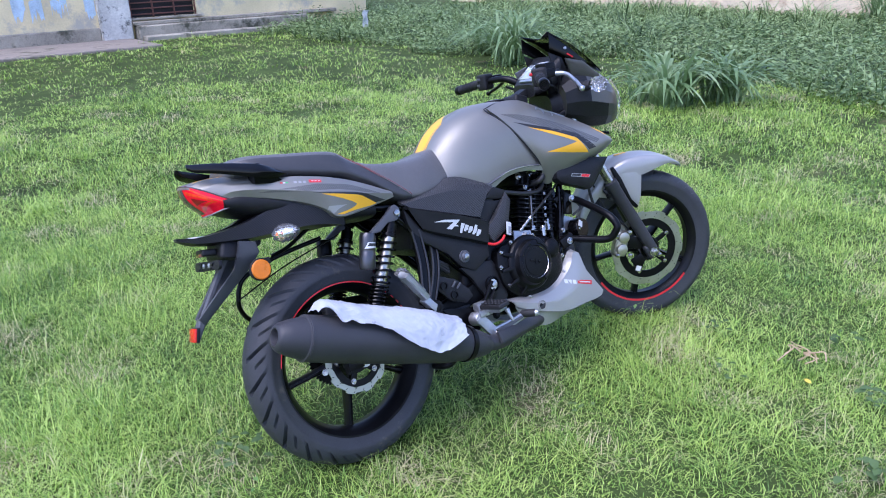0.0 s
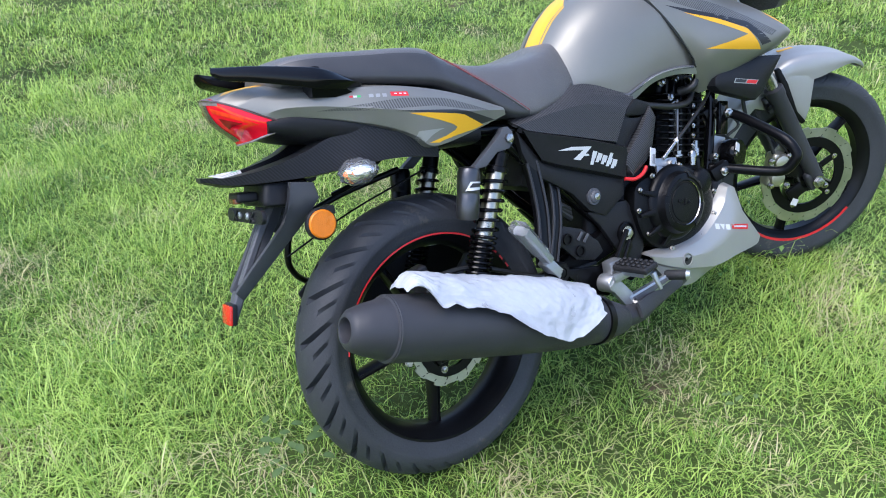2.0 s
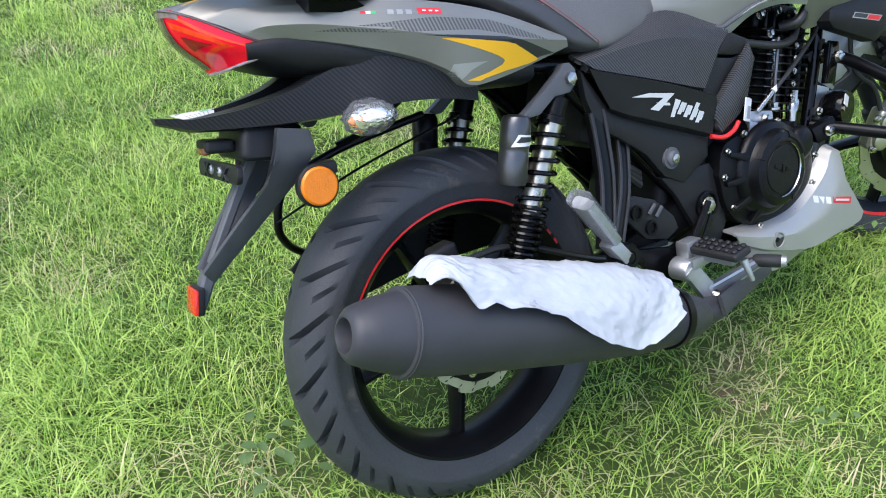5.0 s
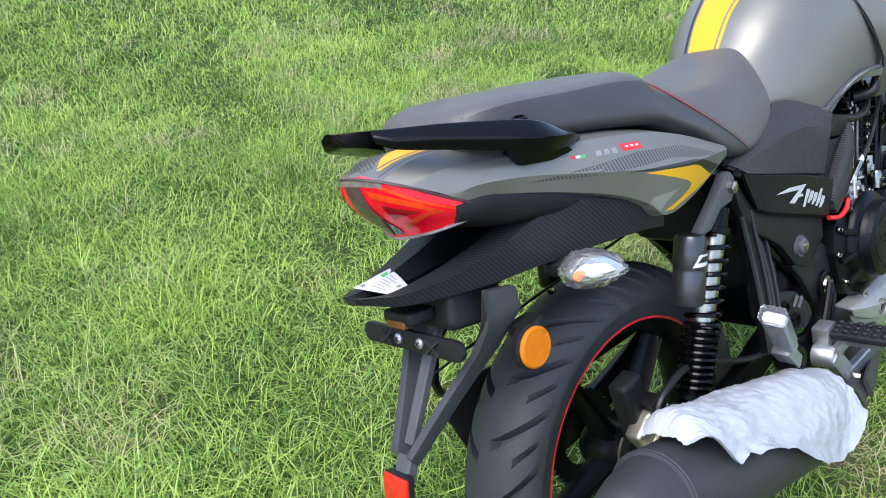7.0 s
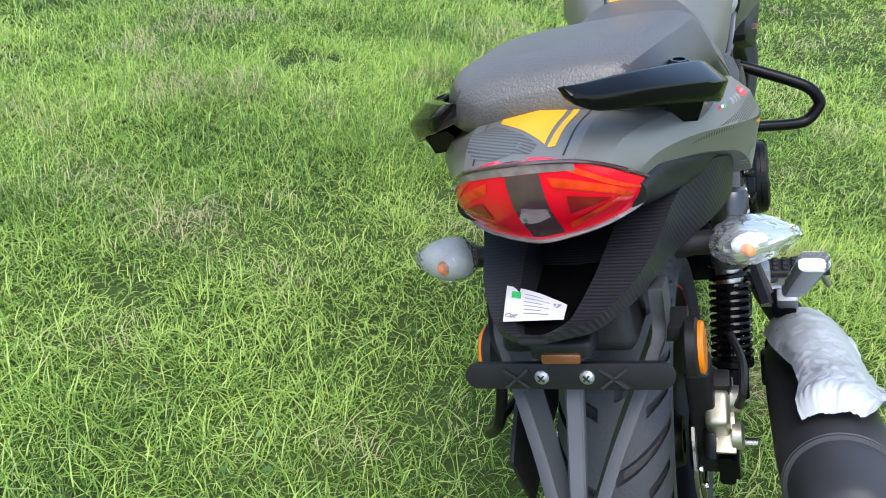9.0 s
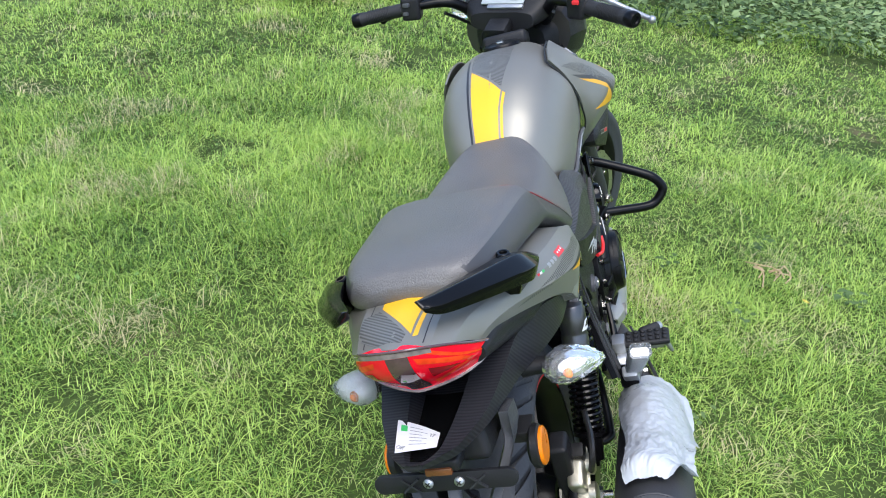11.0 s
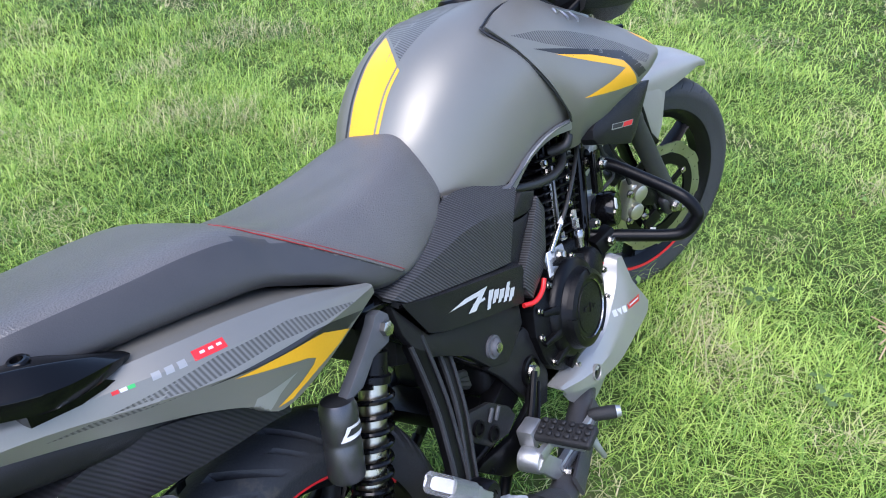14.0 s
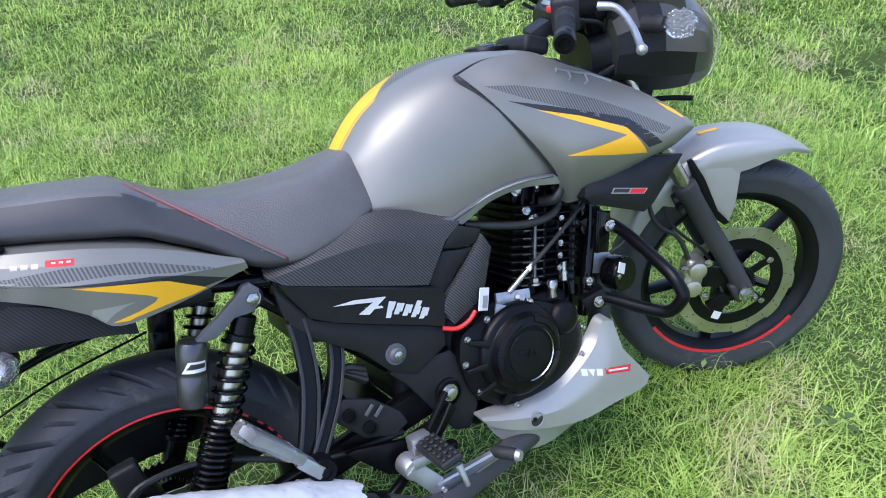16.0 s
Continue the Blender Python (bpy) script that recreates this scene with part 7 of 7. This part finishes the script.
# handlebar: clip-on bars, grips, switches, levers
for side in (-1, 1):
    tip = Vector((0.838, side * 0.380, 1.008))
    inn = Vector((0.905, side * 0.215, 1.030))
    h = fpart("handlebar", tube([(1.005, side * 0.095, 0.965), (0.985, side * 0.115, 1.000), (0.945, side * 0.150, 1.028), tuple(inn), tuple(inn + (tip - inn) * 0.3)], [0.016, 0.015, 0.013, 0.011, 0.011], 40, 14), SATIN, bike, "black handlebar with ribbed rubber grip" if side < 0 else "")
    g = fpart("grip", turned([(0.0, 0.017), (0.02, 0.0205), (0.06, 0.0205), (0.07, 0.0175), (0.45, 0.0165), (0.80, 0.0170), (0.86, 0.0185), (0.90, 0.0185), (0.915, 0.016)], inn + (tip - inn) * 0.22, tip, 24), GRIP, h)
    for k in range(14):
        t = 0.30 + 0.033 * k
        p0 = inn + (tip - inn) * (0.22 + 0.78 * t)
        p1 = inn + (tip - inn) * (0.22 + 0.78 * (t + 0.014))
        fpart("grip_rib", turned([(0, 0.0180), (1, 0.0180)], p0, p1, 18), GRIP, g)
    fpart("bar_end", turned([(0, 0.0165), (0.1, 0.0185), (0.7, 0.0190), (0.95, 0.0165), (0.95, 0.010), (0.8, 0.008), (0.8, 0)], inn + (tip - inn) * 0.90, tip + (tip - inn) * 0.05, 24), SATIN, h)
    sw = fpart("switch_box", block((0.048, 0.050, 0.060), Matrix.Translation(inn + (tip - inn) * 0.12) @ Matrix.Rotation(radians(side * 20), 4, "Z"), 0.010, 3), PLASTIC, h)
    fpart("switch_button", block((0.012, 0.018, 0.010), Matrix.Translation(inn + (tip - inn) * 0.12 + Vector((-0.026, 0, 0.012))), 0.003), REDFILM if side < 0 else GREYPL, sw)
    if side > 0:
        fpart("switch_button", block((0.010, 0.014, 0.010), Matrix.Translation(inn + (tip - inn) * 0.12 + Vector((-0.026, 0.004, -0.010))), 0.003), GREYPL, sw)
    fpart("lever_perch", block((0.040, 0.034, 0.030), Matrix.Translation(inn + Vector((0.034, side * 0.004, 0.004))), 0.006, 2), SATIN, h)
    lp = [Vector((0.950, side * 0.222, 1.030)), Vector((0.985, side * 0.250, 1.024)), Vector((0.985, side * 0.310, 1.000)), Vector((0.966, side * 0.384, 0.975))]
    lev = fpart("lever", tube([tuple(p) for p in lp], [0.009, 0.007, 0.0062, 0.0062], 40, 10), CAST if side < 0 else SATIN, h, "silver cast brake lever" if side < 0 else "black clutch lever")
    kb = bmesh.new()
    bmesh.ops.create_uvsphere(kb, u_segments=16, v_segments=10, radius=0.0095)
    kb.transform(Matrix.Translation(lp[-1]))
    fpart("lever_knob", kb, CAST if side < 0 else SATIN, lev)
    # mirror stalk stub wrapped in film
    fpart("mirror_boot", turned([(0, 0.014), (0.15, 0.018), (0.3, 0.015), (0.45, 0.018), (0.6, 0.015), (0.75, 0.018), (1, 0.014)], (1.075, side * 0.120, 0.965), (1.110, side * 0.190, 0.968), 20), GRIP, head)
    wb = bmesh.new()
    bmesh.ops.create_icosphere(wb, subdivisions=4, radius=0.030)
    for v in wb.verts:
        n_ = v.co.normalized()
        v.co *= 1 + 0.22 * noise.noise(n_ * 3.2 + Vector((side, 0, 0))) + 0.12 * noise.noise(n_ * 8)
    wb.transform(Matrix.Translation((1.128, side * 0.212, 0.968)) @ Matrix.Diagonal((0.9, 1.15, 0.85, 1)))
    fpart("mirror_wrap", wb, WRAP, head, "crumpled clear film", 15)
fpart("master_cylinder", block((0.045, 0.055, 0.035), pose(0.958, -0.165, 1.050, 0, 0, 15), 0.006), SATIN, bike, "black brake fluid reservoir")
fpart("reservoir_label", block((0.022, 0.026, 0.002), pose(0.955, -0.165, 1.069, 0, 0, 15), 0, 1), WHITEFILM, bike.children[-1])
for k, (y0, z0) in enumerate(((-0.16, 1.02), (0.16, 1.02), (-0.12, 1.0), (0.14, 1.0))):
    fpart("control_cable", tube([(0.95, y0 * 1.2, z0), (1.02, y0 * 0.9, z0 + 0.01 - 0.02 * k), (1.03, y0 * 0.4, 0.90), (0.99, y0 * 0.3, 0.80), (0.95, y0 * 0.3, 0.72)], 0.0045, 40, 8), CABLE, bike)
part("tank_front_cap", block((0.06, 0.11, 0.035), pose(0.885, 0, 0.945, 0, 18, 0), 0.012, 3), PLASTIC, bike, "black plastic tank front cover")
fpart("horn_bracket", block((0.03, 0.03, 0.06), pose(1.12, -0.06, 0.80, 0, 20, 0), 0.006), SATIN, head)
fpart("lamp_bolt", bolt((1.115, -0.078, 0.795), (0, -1, 0), 0.009, 0.010), STEEL, head)
fpart("number_stay", tube([(1.10, -0.05, 0.79), (1.18, -0.055, 0.785), (1.235, -0.06, 0.775)], 0.006, 16, 8), SATIN, head)

# ---- the white bag round the silencer ----
bag_bm = bmesh.new()
bag_rows = []
da = (EX1 - EX0).normalized()
outw = Vector((0, -1, 0)) - da * Vector((0, -1, 0)).dot(da)
outw.normalize()
upw = da.cross(outw)
upw = upw if upw.z > 0 else -upw
# lower edge as an angle below the top, by share of the silencer's length
EDGE = [(0.13, 22), (0.17, 30), (0.19, 37), (0.205, 47), (0.218, 57), (0.233, 58), (0.265, 52), (0.30, 57), (0.36, 59), (0.41, 65), (0.46, 73), (0.505, 85), (0.56, 95), (0.62, 104), (0.68, 110), (0.72, 104), (0.75, 94), (0.80, 80), (0.85, 60)]
for i in range(91):
    s = 0.152 + 0.676 * i / 90
    low = np.interp(s, [e[0] for e in EDGE], [e[1] for e in EDGE])
    r0 = np.interp(s, [0.18, 0.25, 0.55, 0.8, 0.92, 1.0], [0.068, 0.068, 0.070, 0.068, 0.060, 0.052])
    row = []
    for j in range(61):
        u = j / 60
        st_a = np.interp(s, [0.14, 0.22, 0.35, 0.6, 0.9], [-30, -20, -22, -40, -58])
        a = radians(st_a + (low - st_a) * u + (4 * noise.noise((s * 22, 1.0, 0)) if u > 0.9 else 0))
        sv = s + (0.012 * noise.noise((u * 11, 7.0, 1.0)) if i == 90 else 0)
        q = Vector((s * 15, u * 4, 0))
        cr = 0.0042 * noise.noise(q) + 0.0034 * abs(noise.noise(Vector((s * 60 + u * 14, u * 10 - s * 30, 3)))) + 0.0016 * noise.noise(q * 4)
        flare_ = 0.010 * max(0, (u - 0.86) / 0.14) ** 2
        lift_ = np.interp(s, [0.152, 0.162, 0.178, 0.22, 0.35, 0.7, 0.83], [0.004, 0.022, 0.032, 0.032, 0.026, 0.022, 0.010])
        rr = r0 + cr + flare_ + lift_ * math.exp(-((a / 0.70) ** 2))
        row.append(bag_bm.verts.new(EX0 + (EX1 - EX0) * sv + outw * (rr * math.sin(a)) + upw * (rr * math.cos(a))))
    bag_rows.append(row)
for a, b in zip(bag_rows, bag_rows[1:]):
    for j in range(60):
        bag_bm.faces.new((a[j], a[j + 1], b[j + 1], b[j]))
bag_bm.transform(LEAN)
bag = tagged(part("plastic_bag", bag_bm, BAG, None, "", 60), "crumpled milky white plastic bag wrapped round the silencer", "plastic bag")


# ---- walls at the edge of the yard ----
PLASTER = surf("yellow_plaster", (0.70, 0.60, 0.36), 0.85, 0, 0.16, 1.5, 0.5, 30, 0.3, dirt=((0.44, 0.41, 0.33), 1.7, 0.52))
WEATHERED = surf("weathered_plaster", (0.56, 0.55, 0.50), 0.9, 0, 0.3, 3, 0.6, 26, 0.3, dirt=((0.05, 0.05, 0.045), 4.5, 0.53))
CONCRETE = surf("mossy_concrete", (0.33, 0.30, 0.235), 0.9, 0, 0.35, 2.2, 0.7, 40, 0.3, dirt=((0.075, 0.075, 0.05), 2.4, 0.50))
APRON = surf("grey_cement_apron", (0.25, 0.215, 0.175), 0.9, 0, 0.3, 1.6, 0.5, 40, 0.3, dirt=((0.10, 0.095, 0.06), 1.6, 0.52))
PEEL = surf("peeling_cream_plaster", (0.66, 0.55, 0.38), 0.9, 0, 0.25, 1.4, 0.6, 24, 0.3, dirt=((0.38, 0.25, 0.16), 1.6, 0.54))
IRON = surf("rusty_brown_iron", (0.13, 0.055, 0.04), 0.7, 0.2, 0.3, 30, 0.4, 200)
DARKROOM = surf("dark_room", (0.02, 0.018, 0.018), 0.9)
BLUEWASH = surf("blue_paint_wash", (0.46, 0.58, 0.66), 0.85, 0, 0.25, 6, 0.3, 40)


def slab(x0, x1, y0, y1, z0, z1, bevel=0.01):
    return block((x1 - x0, y1 - y0, z1 - z0), Matrix.Translation(((x0 + x1) / 2, (y0 + y1) / 2, (z0 + z1) / 2)), bevel, 1)


wall = tagged(part("wall_north", slab(-14, 3.83, 13.9, 14.15, -0.2, 3.3), PLASTER, None), "stained yellow plaster wall of a low house", "wall", kind="structure")
part("wall_piece", slab(5.13, 9.2, 13.9, 14.15, -0.2, 3.3), PLASTER, wall)
part("wall_piece", slab(3.83, 5.13, 13.9, 14.15, 1.75, 3.3), PLASTER, wall)
part("wall_piece", slab(3.83, 5.13, 13.9, 14.15, -0.2, 0.40), PLASTER, wall)
part("wall_end", slab(8.95, 9.2, 14.15, 18, -0.2, 3.3), PLASTER, wall)
part("pilaster", slab(3.22, 3.80, 13.78, 13.91, -0.1, 3.3, 0.02), WEATHERED, wall, "weathered grey pilaster")
part("base_band", slab(-14, 3.22, 13.84, 13.91, -0.1, 0.27, 0.02), CONCRETE, wall)
rp = random.Random(8)
for k in range(7):
    x = 1.2 + 0.30 * k + rp.uniform(-0.1, 0.1)
    bm = bmesh.new()
    wide, top_, low_ = rp.uniform(0.10, 0.26), rp.uniform(0.75, 1.25), rp.uniform(0.45, 0.70)
    ring_ = [(x + wide * u, top_ + rp.uniform(-0.08, 0.05)) for u in np.linspace(0, 1, 7)] + [(x + wide * u, low_ + rp.uniform(-0.10, 0.16)) for u in np.linspace(1, 0, 9)]
    f = bm.faces.new([bm.verts.new((a, 13.895, c)) for a, c in ring_])
    bmesh.ops.triangulate(bm, faces=[f])
    part("paint_run", bm, BLUEWASH, wall, "smeared pale blue wash")
window = tagged(part("window_1", slab(3.83, 5.13, 14.05, 14.12, 0.40, 1.75), DARKROOM, None), "dark window with rusty brown iron bars", "window", kind="structure")
for k in range(12):
    part("bar", slab(3.83, 5.13, 13.93, 13.945, 0.45 + 0.105 * k, 0.475 + 0.105 * k, 0.004), IRON, window)
for k in range(4):
    part("upright", slab(3.83 + 0.425 * k, 3.86 + 0.425 * k, 13.925, 13.95, 0.40, 1.75, 0.004), IRON, window)
part("sill", slab(3.80, 5.2, 13.82, 13.95, 0.36, 0.40, 0.008), CONCRETE, window)
step = tagged(part("plinth", slab(3.85, 7.5, 13.62, 13.9, -0.1, 0.27, 0.02), CONCRETE, None), "mossy concrete plinth at the foot of the wall", "plinth", kind="structure")
part("ledge", slab(3.80, 8.3, 13.74, 13.9, 0.27, 0.34, 0.012), CONCRETE, step)
part("low_step", slab(3.9, 7.0, 13.40, 13.63, -0.1, 0.09, 0.02), CONCRETE, step)
tagged(part("pavement", slab(-14, 3.75, 12.10, 13.9, -0.15, 0.045, 0.02), APRON, None), "grey cement apron along the wall", "pavement", kind="structure")
tagged(part("wall_east", slab(15.15, 15.4, -14, 18, -0.2, 2.6), PEEL, None), "cream boundary wall with peeling plaster", "wall", kind="structure")

# ---- rough growth ----
WEED = leaf_material("weed_leaf", (0.030, 0.062, 0.018), (0.095, 0.165, 0.045), (0.32, 0.43, 0.18), (0.32, 0.27, 0.15), 1.4, 0.78, 0.5)
REED = leaf_material("long_leaf", (0.055, 0.11, 0.04), (0.18, 0.28, 0.11), (0.48, 0.60, 0.32), (0.40, 0.38, 0.20), 3.0, 0.8, 0.45)


def edge_spots(rng, count):
    """The overgrown strip in front of the walls."""
    x, y = rng.uniform(4.5, 15.0, count), rng.uniform(-6, 15.5, count)
    q = np.array([noise.noise((a * 0.5, b * 0.5, 9.0)) for a, b in zip(x, y)])
    keep = (x + 0.8 * q > np.interp(y, [-6, -1, 1.5, 3, 5, 7, 11.5, 14], [5.0, 5.0, 5.9, 7.5, 7.2, 6.2, 6.0, 5.9])) & ~((x < 9.4) & (y > 13.75)) & ~((x < 6.9) & (y > 13.2))
    return x[keep], y[keep]


def leaves(name, count, spots, height, size, seed, material, label, category, low=0.02):
    """Many small broad leaves: each a folded pair of quads."""
    rng = np.random.default_rng(seed)
    x, y = spots(rng, count)
    n = len(x)
    z = np.array([lie(a, b) for a, b in zip(x, y)])
    bush = np.array([0.30 + max(0.0, 0.55 + noise.noise((a * 1.1, b * 1.1, 4.0)) + 0.8 * noise.noise((a * 3.1, b * 3.1, 6.0))) for a, b in zip(x, y)])
    bush = bush * np.interp(x, [9, 12.5], [1.0, 0.45])
    z = z + low + rng.uniform(0, 1, n) ** 0.7 * rng.uniform(*height, n) * bush
    s = rng.uniform(*size, n)
    a = rng.uniform(0, 2 * np.pi, n)
    tip = rng.uniform(-0.5, 0.5, n)
    d = np.stack([np.cos(a), np.sin(a), tip], 1)
    o = np.stack([-np.sin(a), np.cos(a), rng.uniform(-0.4, 0.4, n)], 1)
    base = np.stack([x, y, z], 1)
    v = np.stack([base, base + d * s[:, None] * 0.5 + o * s[:, None] * 0.32, base + d * s[:, None], base + d * s[:, None] * 0.5 - o * s[:, None] * 0.32], 1)
    v[:, 1, 2] += 0.12 * s
    v[:, 3, 2] += 0.12 * s
    me = bpy.data.meshes.new(name)
    me.vertices.add(4 * n), me.loops.add(6 * n), me.polygons.add(2 * n)
    me.vertices.foreach_set("co", v.ravel().astype(np.float32))
    me.loops.foreach_set("vertex_index", (np.array([0, 1, 2, 0, 2, 3])[None] + (np.arange(n) * 4)[:, None]).ravel().astype(np.int32))
    me.polygons.foreach_set("loop_start", (np.arange(2 * n) * 3).astype(np.int32))
    me.update(calc_edges=True)
    me.materials.append(material)
    return tagged(new(name, me), label, category, kind="stuff")


leaves("weeds", 120000, edge_spots, (0.05, 0.34), (0.04, 0.09), 11, WEED, "dense low broad-leaved weeds along the walls", "weeds")
blades("tall_grass", 18000, edge_spots, (0.12, 0.32), (0.005, 0.009), (0.5, 1.6), 12, WEED, "rough tall grass among the weeds", "grass")


def small_spots(rng, count):
    x, y = ring_spots(0.2, 5.0, -2.0)(rng, count)
    q = np.array([noise.noise((a * 1.6, b * 1.6, 2.2)) for a, b in zip(x, y)])
    return x[q > 0.22], y[q > 0.22]


leaves("clover", 16000, small_spots, (0.02, 0.055), (0.012, 0.024), 13, leaf_material("clover_leaf", (0.06, 0.14, 0.03), (0.13, 0.27, 0.06), (0.24, 0.40, 0.11), (0.3, 0.34, 0.12), 2.0, 0.85), "small round-leaved weeds in the lawn", "weeds")


def long_plant(x, y, count, reach, seed, label):
    """A clump of long arching leaves."""
    rng = random.Random(seed)
    thing = tagged(new("grass_clump"), label, "plant", "long-leaved clumps")
    thing.location = (x, y, lie(x, y))
    for k in range(count):
        a = rng.uniform(0, 2 * math.pi)
        L = reach * rng.uniform(0.55, 1.15)
        out = rng.uniform(0.35, 1.0)
        w = rng.uniform(0.010, 0.017)
        bx, by = rng.gauss(0, 0.10), rng.gauss(0, 0.10)
        d = Vector((math.cos(a), math.sin(a), 0))
        s = Vector((-math.sin(a), math.cos(a), 0))
        pts = []
        for t in np.linspace(0, 1, 9):
            h = L * (0.95 * t - (0.30 + 0.55 * out) * t**2.2)
            pts.append((Vector((bx, by, 0)) + d * (L * out * 0.75 * t**1.35) + Vector((0, 0, h)), w * (0.7 + 1.2 * t) * (1 - t**3.5)))
        bm = bmesh.new()
        rows_ = [[bm.verts.new(p - s * wd), bm.verts.new(p + Vector((0, 0, -0.25 * wd))), bm.verts.new(p + s * wd)] for p, wd in pts]
        for p, q in zip(rows_, rows_[1:]):
            bm.faces.new((p[0], p[1], q[1], q[0])), bm.faces.new((p[1], p[2], q[2], q[1]))
        part("leaf", bm, REED, thing)
    return thing


long_plant(5.02, 2.52, 130, 1.10, 21, "clump of long arching grey-green grass leaves")
long_plant(5.55, 2.30, 110, 1.05, 22, "clump of long arching grey-green grass leaves")
long_plant(5.25, 2.95, 70, 0.85, 26, "clump of long arching grey-green grass leaves")
long_plant(6.10, 5.80, 120, 1.45, 23, "tall clump of long drooping grass leaves")
long_plant(6.60, 6.20, 100, 1.35, 24, "tall clump of long drooping grass leaves")
long_plant(6.75, 7.00, 70, 1.0, 27, "tall clump of long drooping grass leaves")
long_plant(14.2, 4.6, 90, 1.5, 25, "tall leafy clump against the boundary wall")

# dry twigs and a fallen yellow leaf
twig = tagged(new("dry_twig"), "small heap of pale dry twigs lying on grass", "twig")
twig.location = (1.36, -0.61, 0.068)
rt = random.Random(5)
STRAW = surf("dry_straw", (0.44, 0.32, 0.19), 0.8)
for k in range(7):
    a = rt.uniform(0, 6.28)
    L = rt.uniform(0.03, 0.075)
    p0 = Vector((rt.uniform(-0.04, 0.04), rt.uniform(-0.04, 0.04), rt.uniform(0, 0.02)))
    d = Vector((math.cos(a), math.sin(a), 0))
    part("twig_stick", tube([p0 - d * L, p0 + Vector((0, 0, 0.02)), p0 + d * L * 0.5 + Vector((-d.y, d.x, 0.5)) * 0.03, p0 + d * L], 0.0022, 14, 5), STRAW, twig)
lf = bmesh.new()
bmesh.ops.create_circle(lf, cap_ends=True, segments=14, radius=0.014)
for v in lf.verts:
    v.co.z += 6 * (v.co.x**2)
    v.co.y *= 0.8
yl = tagged(part("fallen_leaf", lf, surf("pale_leaf", (0.80, 0.55, 0.06), 0.6), None), "small fallen yellow leaf on the grass", "leaf")
yl.location, yl.rotation_euler = (1.23, -0.694, 0.076), (0.3, 0.1, 0.4)


sc = bmesh.new()
bmesh.ops.create_grid(sc, x_segments=8, y_segments=8, size=0.5)
for v in sc.verts:
    v.co = Vector((v.co.x * 0.12 + 0.03 * noise.noise(v.co * 4), 0.06 * noise.noise(v.co * 3 + Vector((4, 0, 0))), 0.30 + v.co.y * 0.30))
tagged(part("plastic_scrap", sc, BAG, None), "pale scrap of plastic film caught in the weeds", "litter").location = (7.2, 10.9, lie(7.2, 10.9))


def broad_weed(x, y, count, size, seed):
    """A low weed with a rosette of oval leaves."""
    rng = random.Random(seed)
    thing = tagged(new("broad_leaf_weed"), "low green weed with oval leaves in the lawn", "weed", "broad-leaved weeds")
    thing.location = (x, y, lie(x, y) + 0.02)
    for k in range(count):
        a = rng.uniform(0, 2 * math.pi)
        d, s = Vector((math.cos(a), math.sin(a), 0)), Vector((-math.sin(a), math.cos(a), 0))
        L, up = size * rng.uniform(0.6, 1.2), rng.uniform(0.02, 0.07)
        o = Vector((rng.gauss(0, size), rng.gauss(0, size), up))
        bm = bmesh.new()
        rows_ = []
        for t in np.linspace(0, 1, 7):
            p = o + d * (L * t) + Vector((0, 0, 0.25 * L * (t - 1.3 * t * t)))
            wd = L * 0.30 * math.sin(math.pi * min(1, 0.06 + 0.94 * t)) ** 0.8
            rows_.append([bm.verts.new(p - s * wd + Vector((0, 0, 0.2 * wd))), bm.verts.new(p), bm.verts.new(p + s * wd + Vector((0, 0, 0.2 * wd)))])
        for p, q in zip(rows_, rows_[1:]):
            bm.faces.new((p[0], p[1], q[1], q[0])), bm.faces.new((p[1], p[2], q[2], q[1]))
        part("leaf", bm, WEED, thing)
    return thing


for k, (x, y, n_, sz) in enumerate(((0.97, -1.02, 16, 0.040), (1.33, -0.86, 12, 0.034), (-0.33, 0.19, 16, 0.034), (1.11, -0.47, 8, 0.026), (1.39, -0.27, 8, 0.028), (0.59, -0.30, 6, 0.022), (1.62, -0.62, 10, 0.03))):
    broad_weed(x, y, n_, sz, 60 + k)
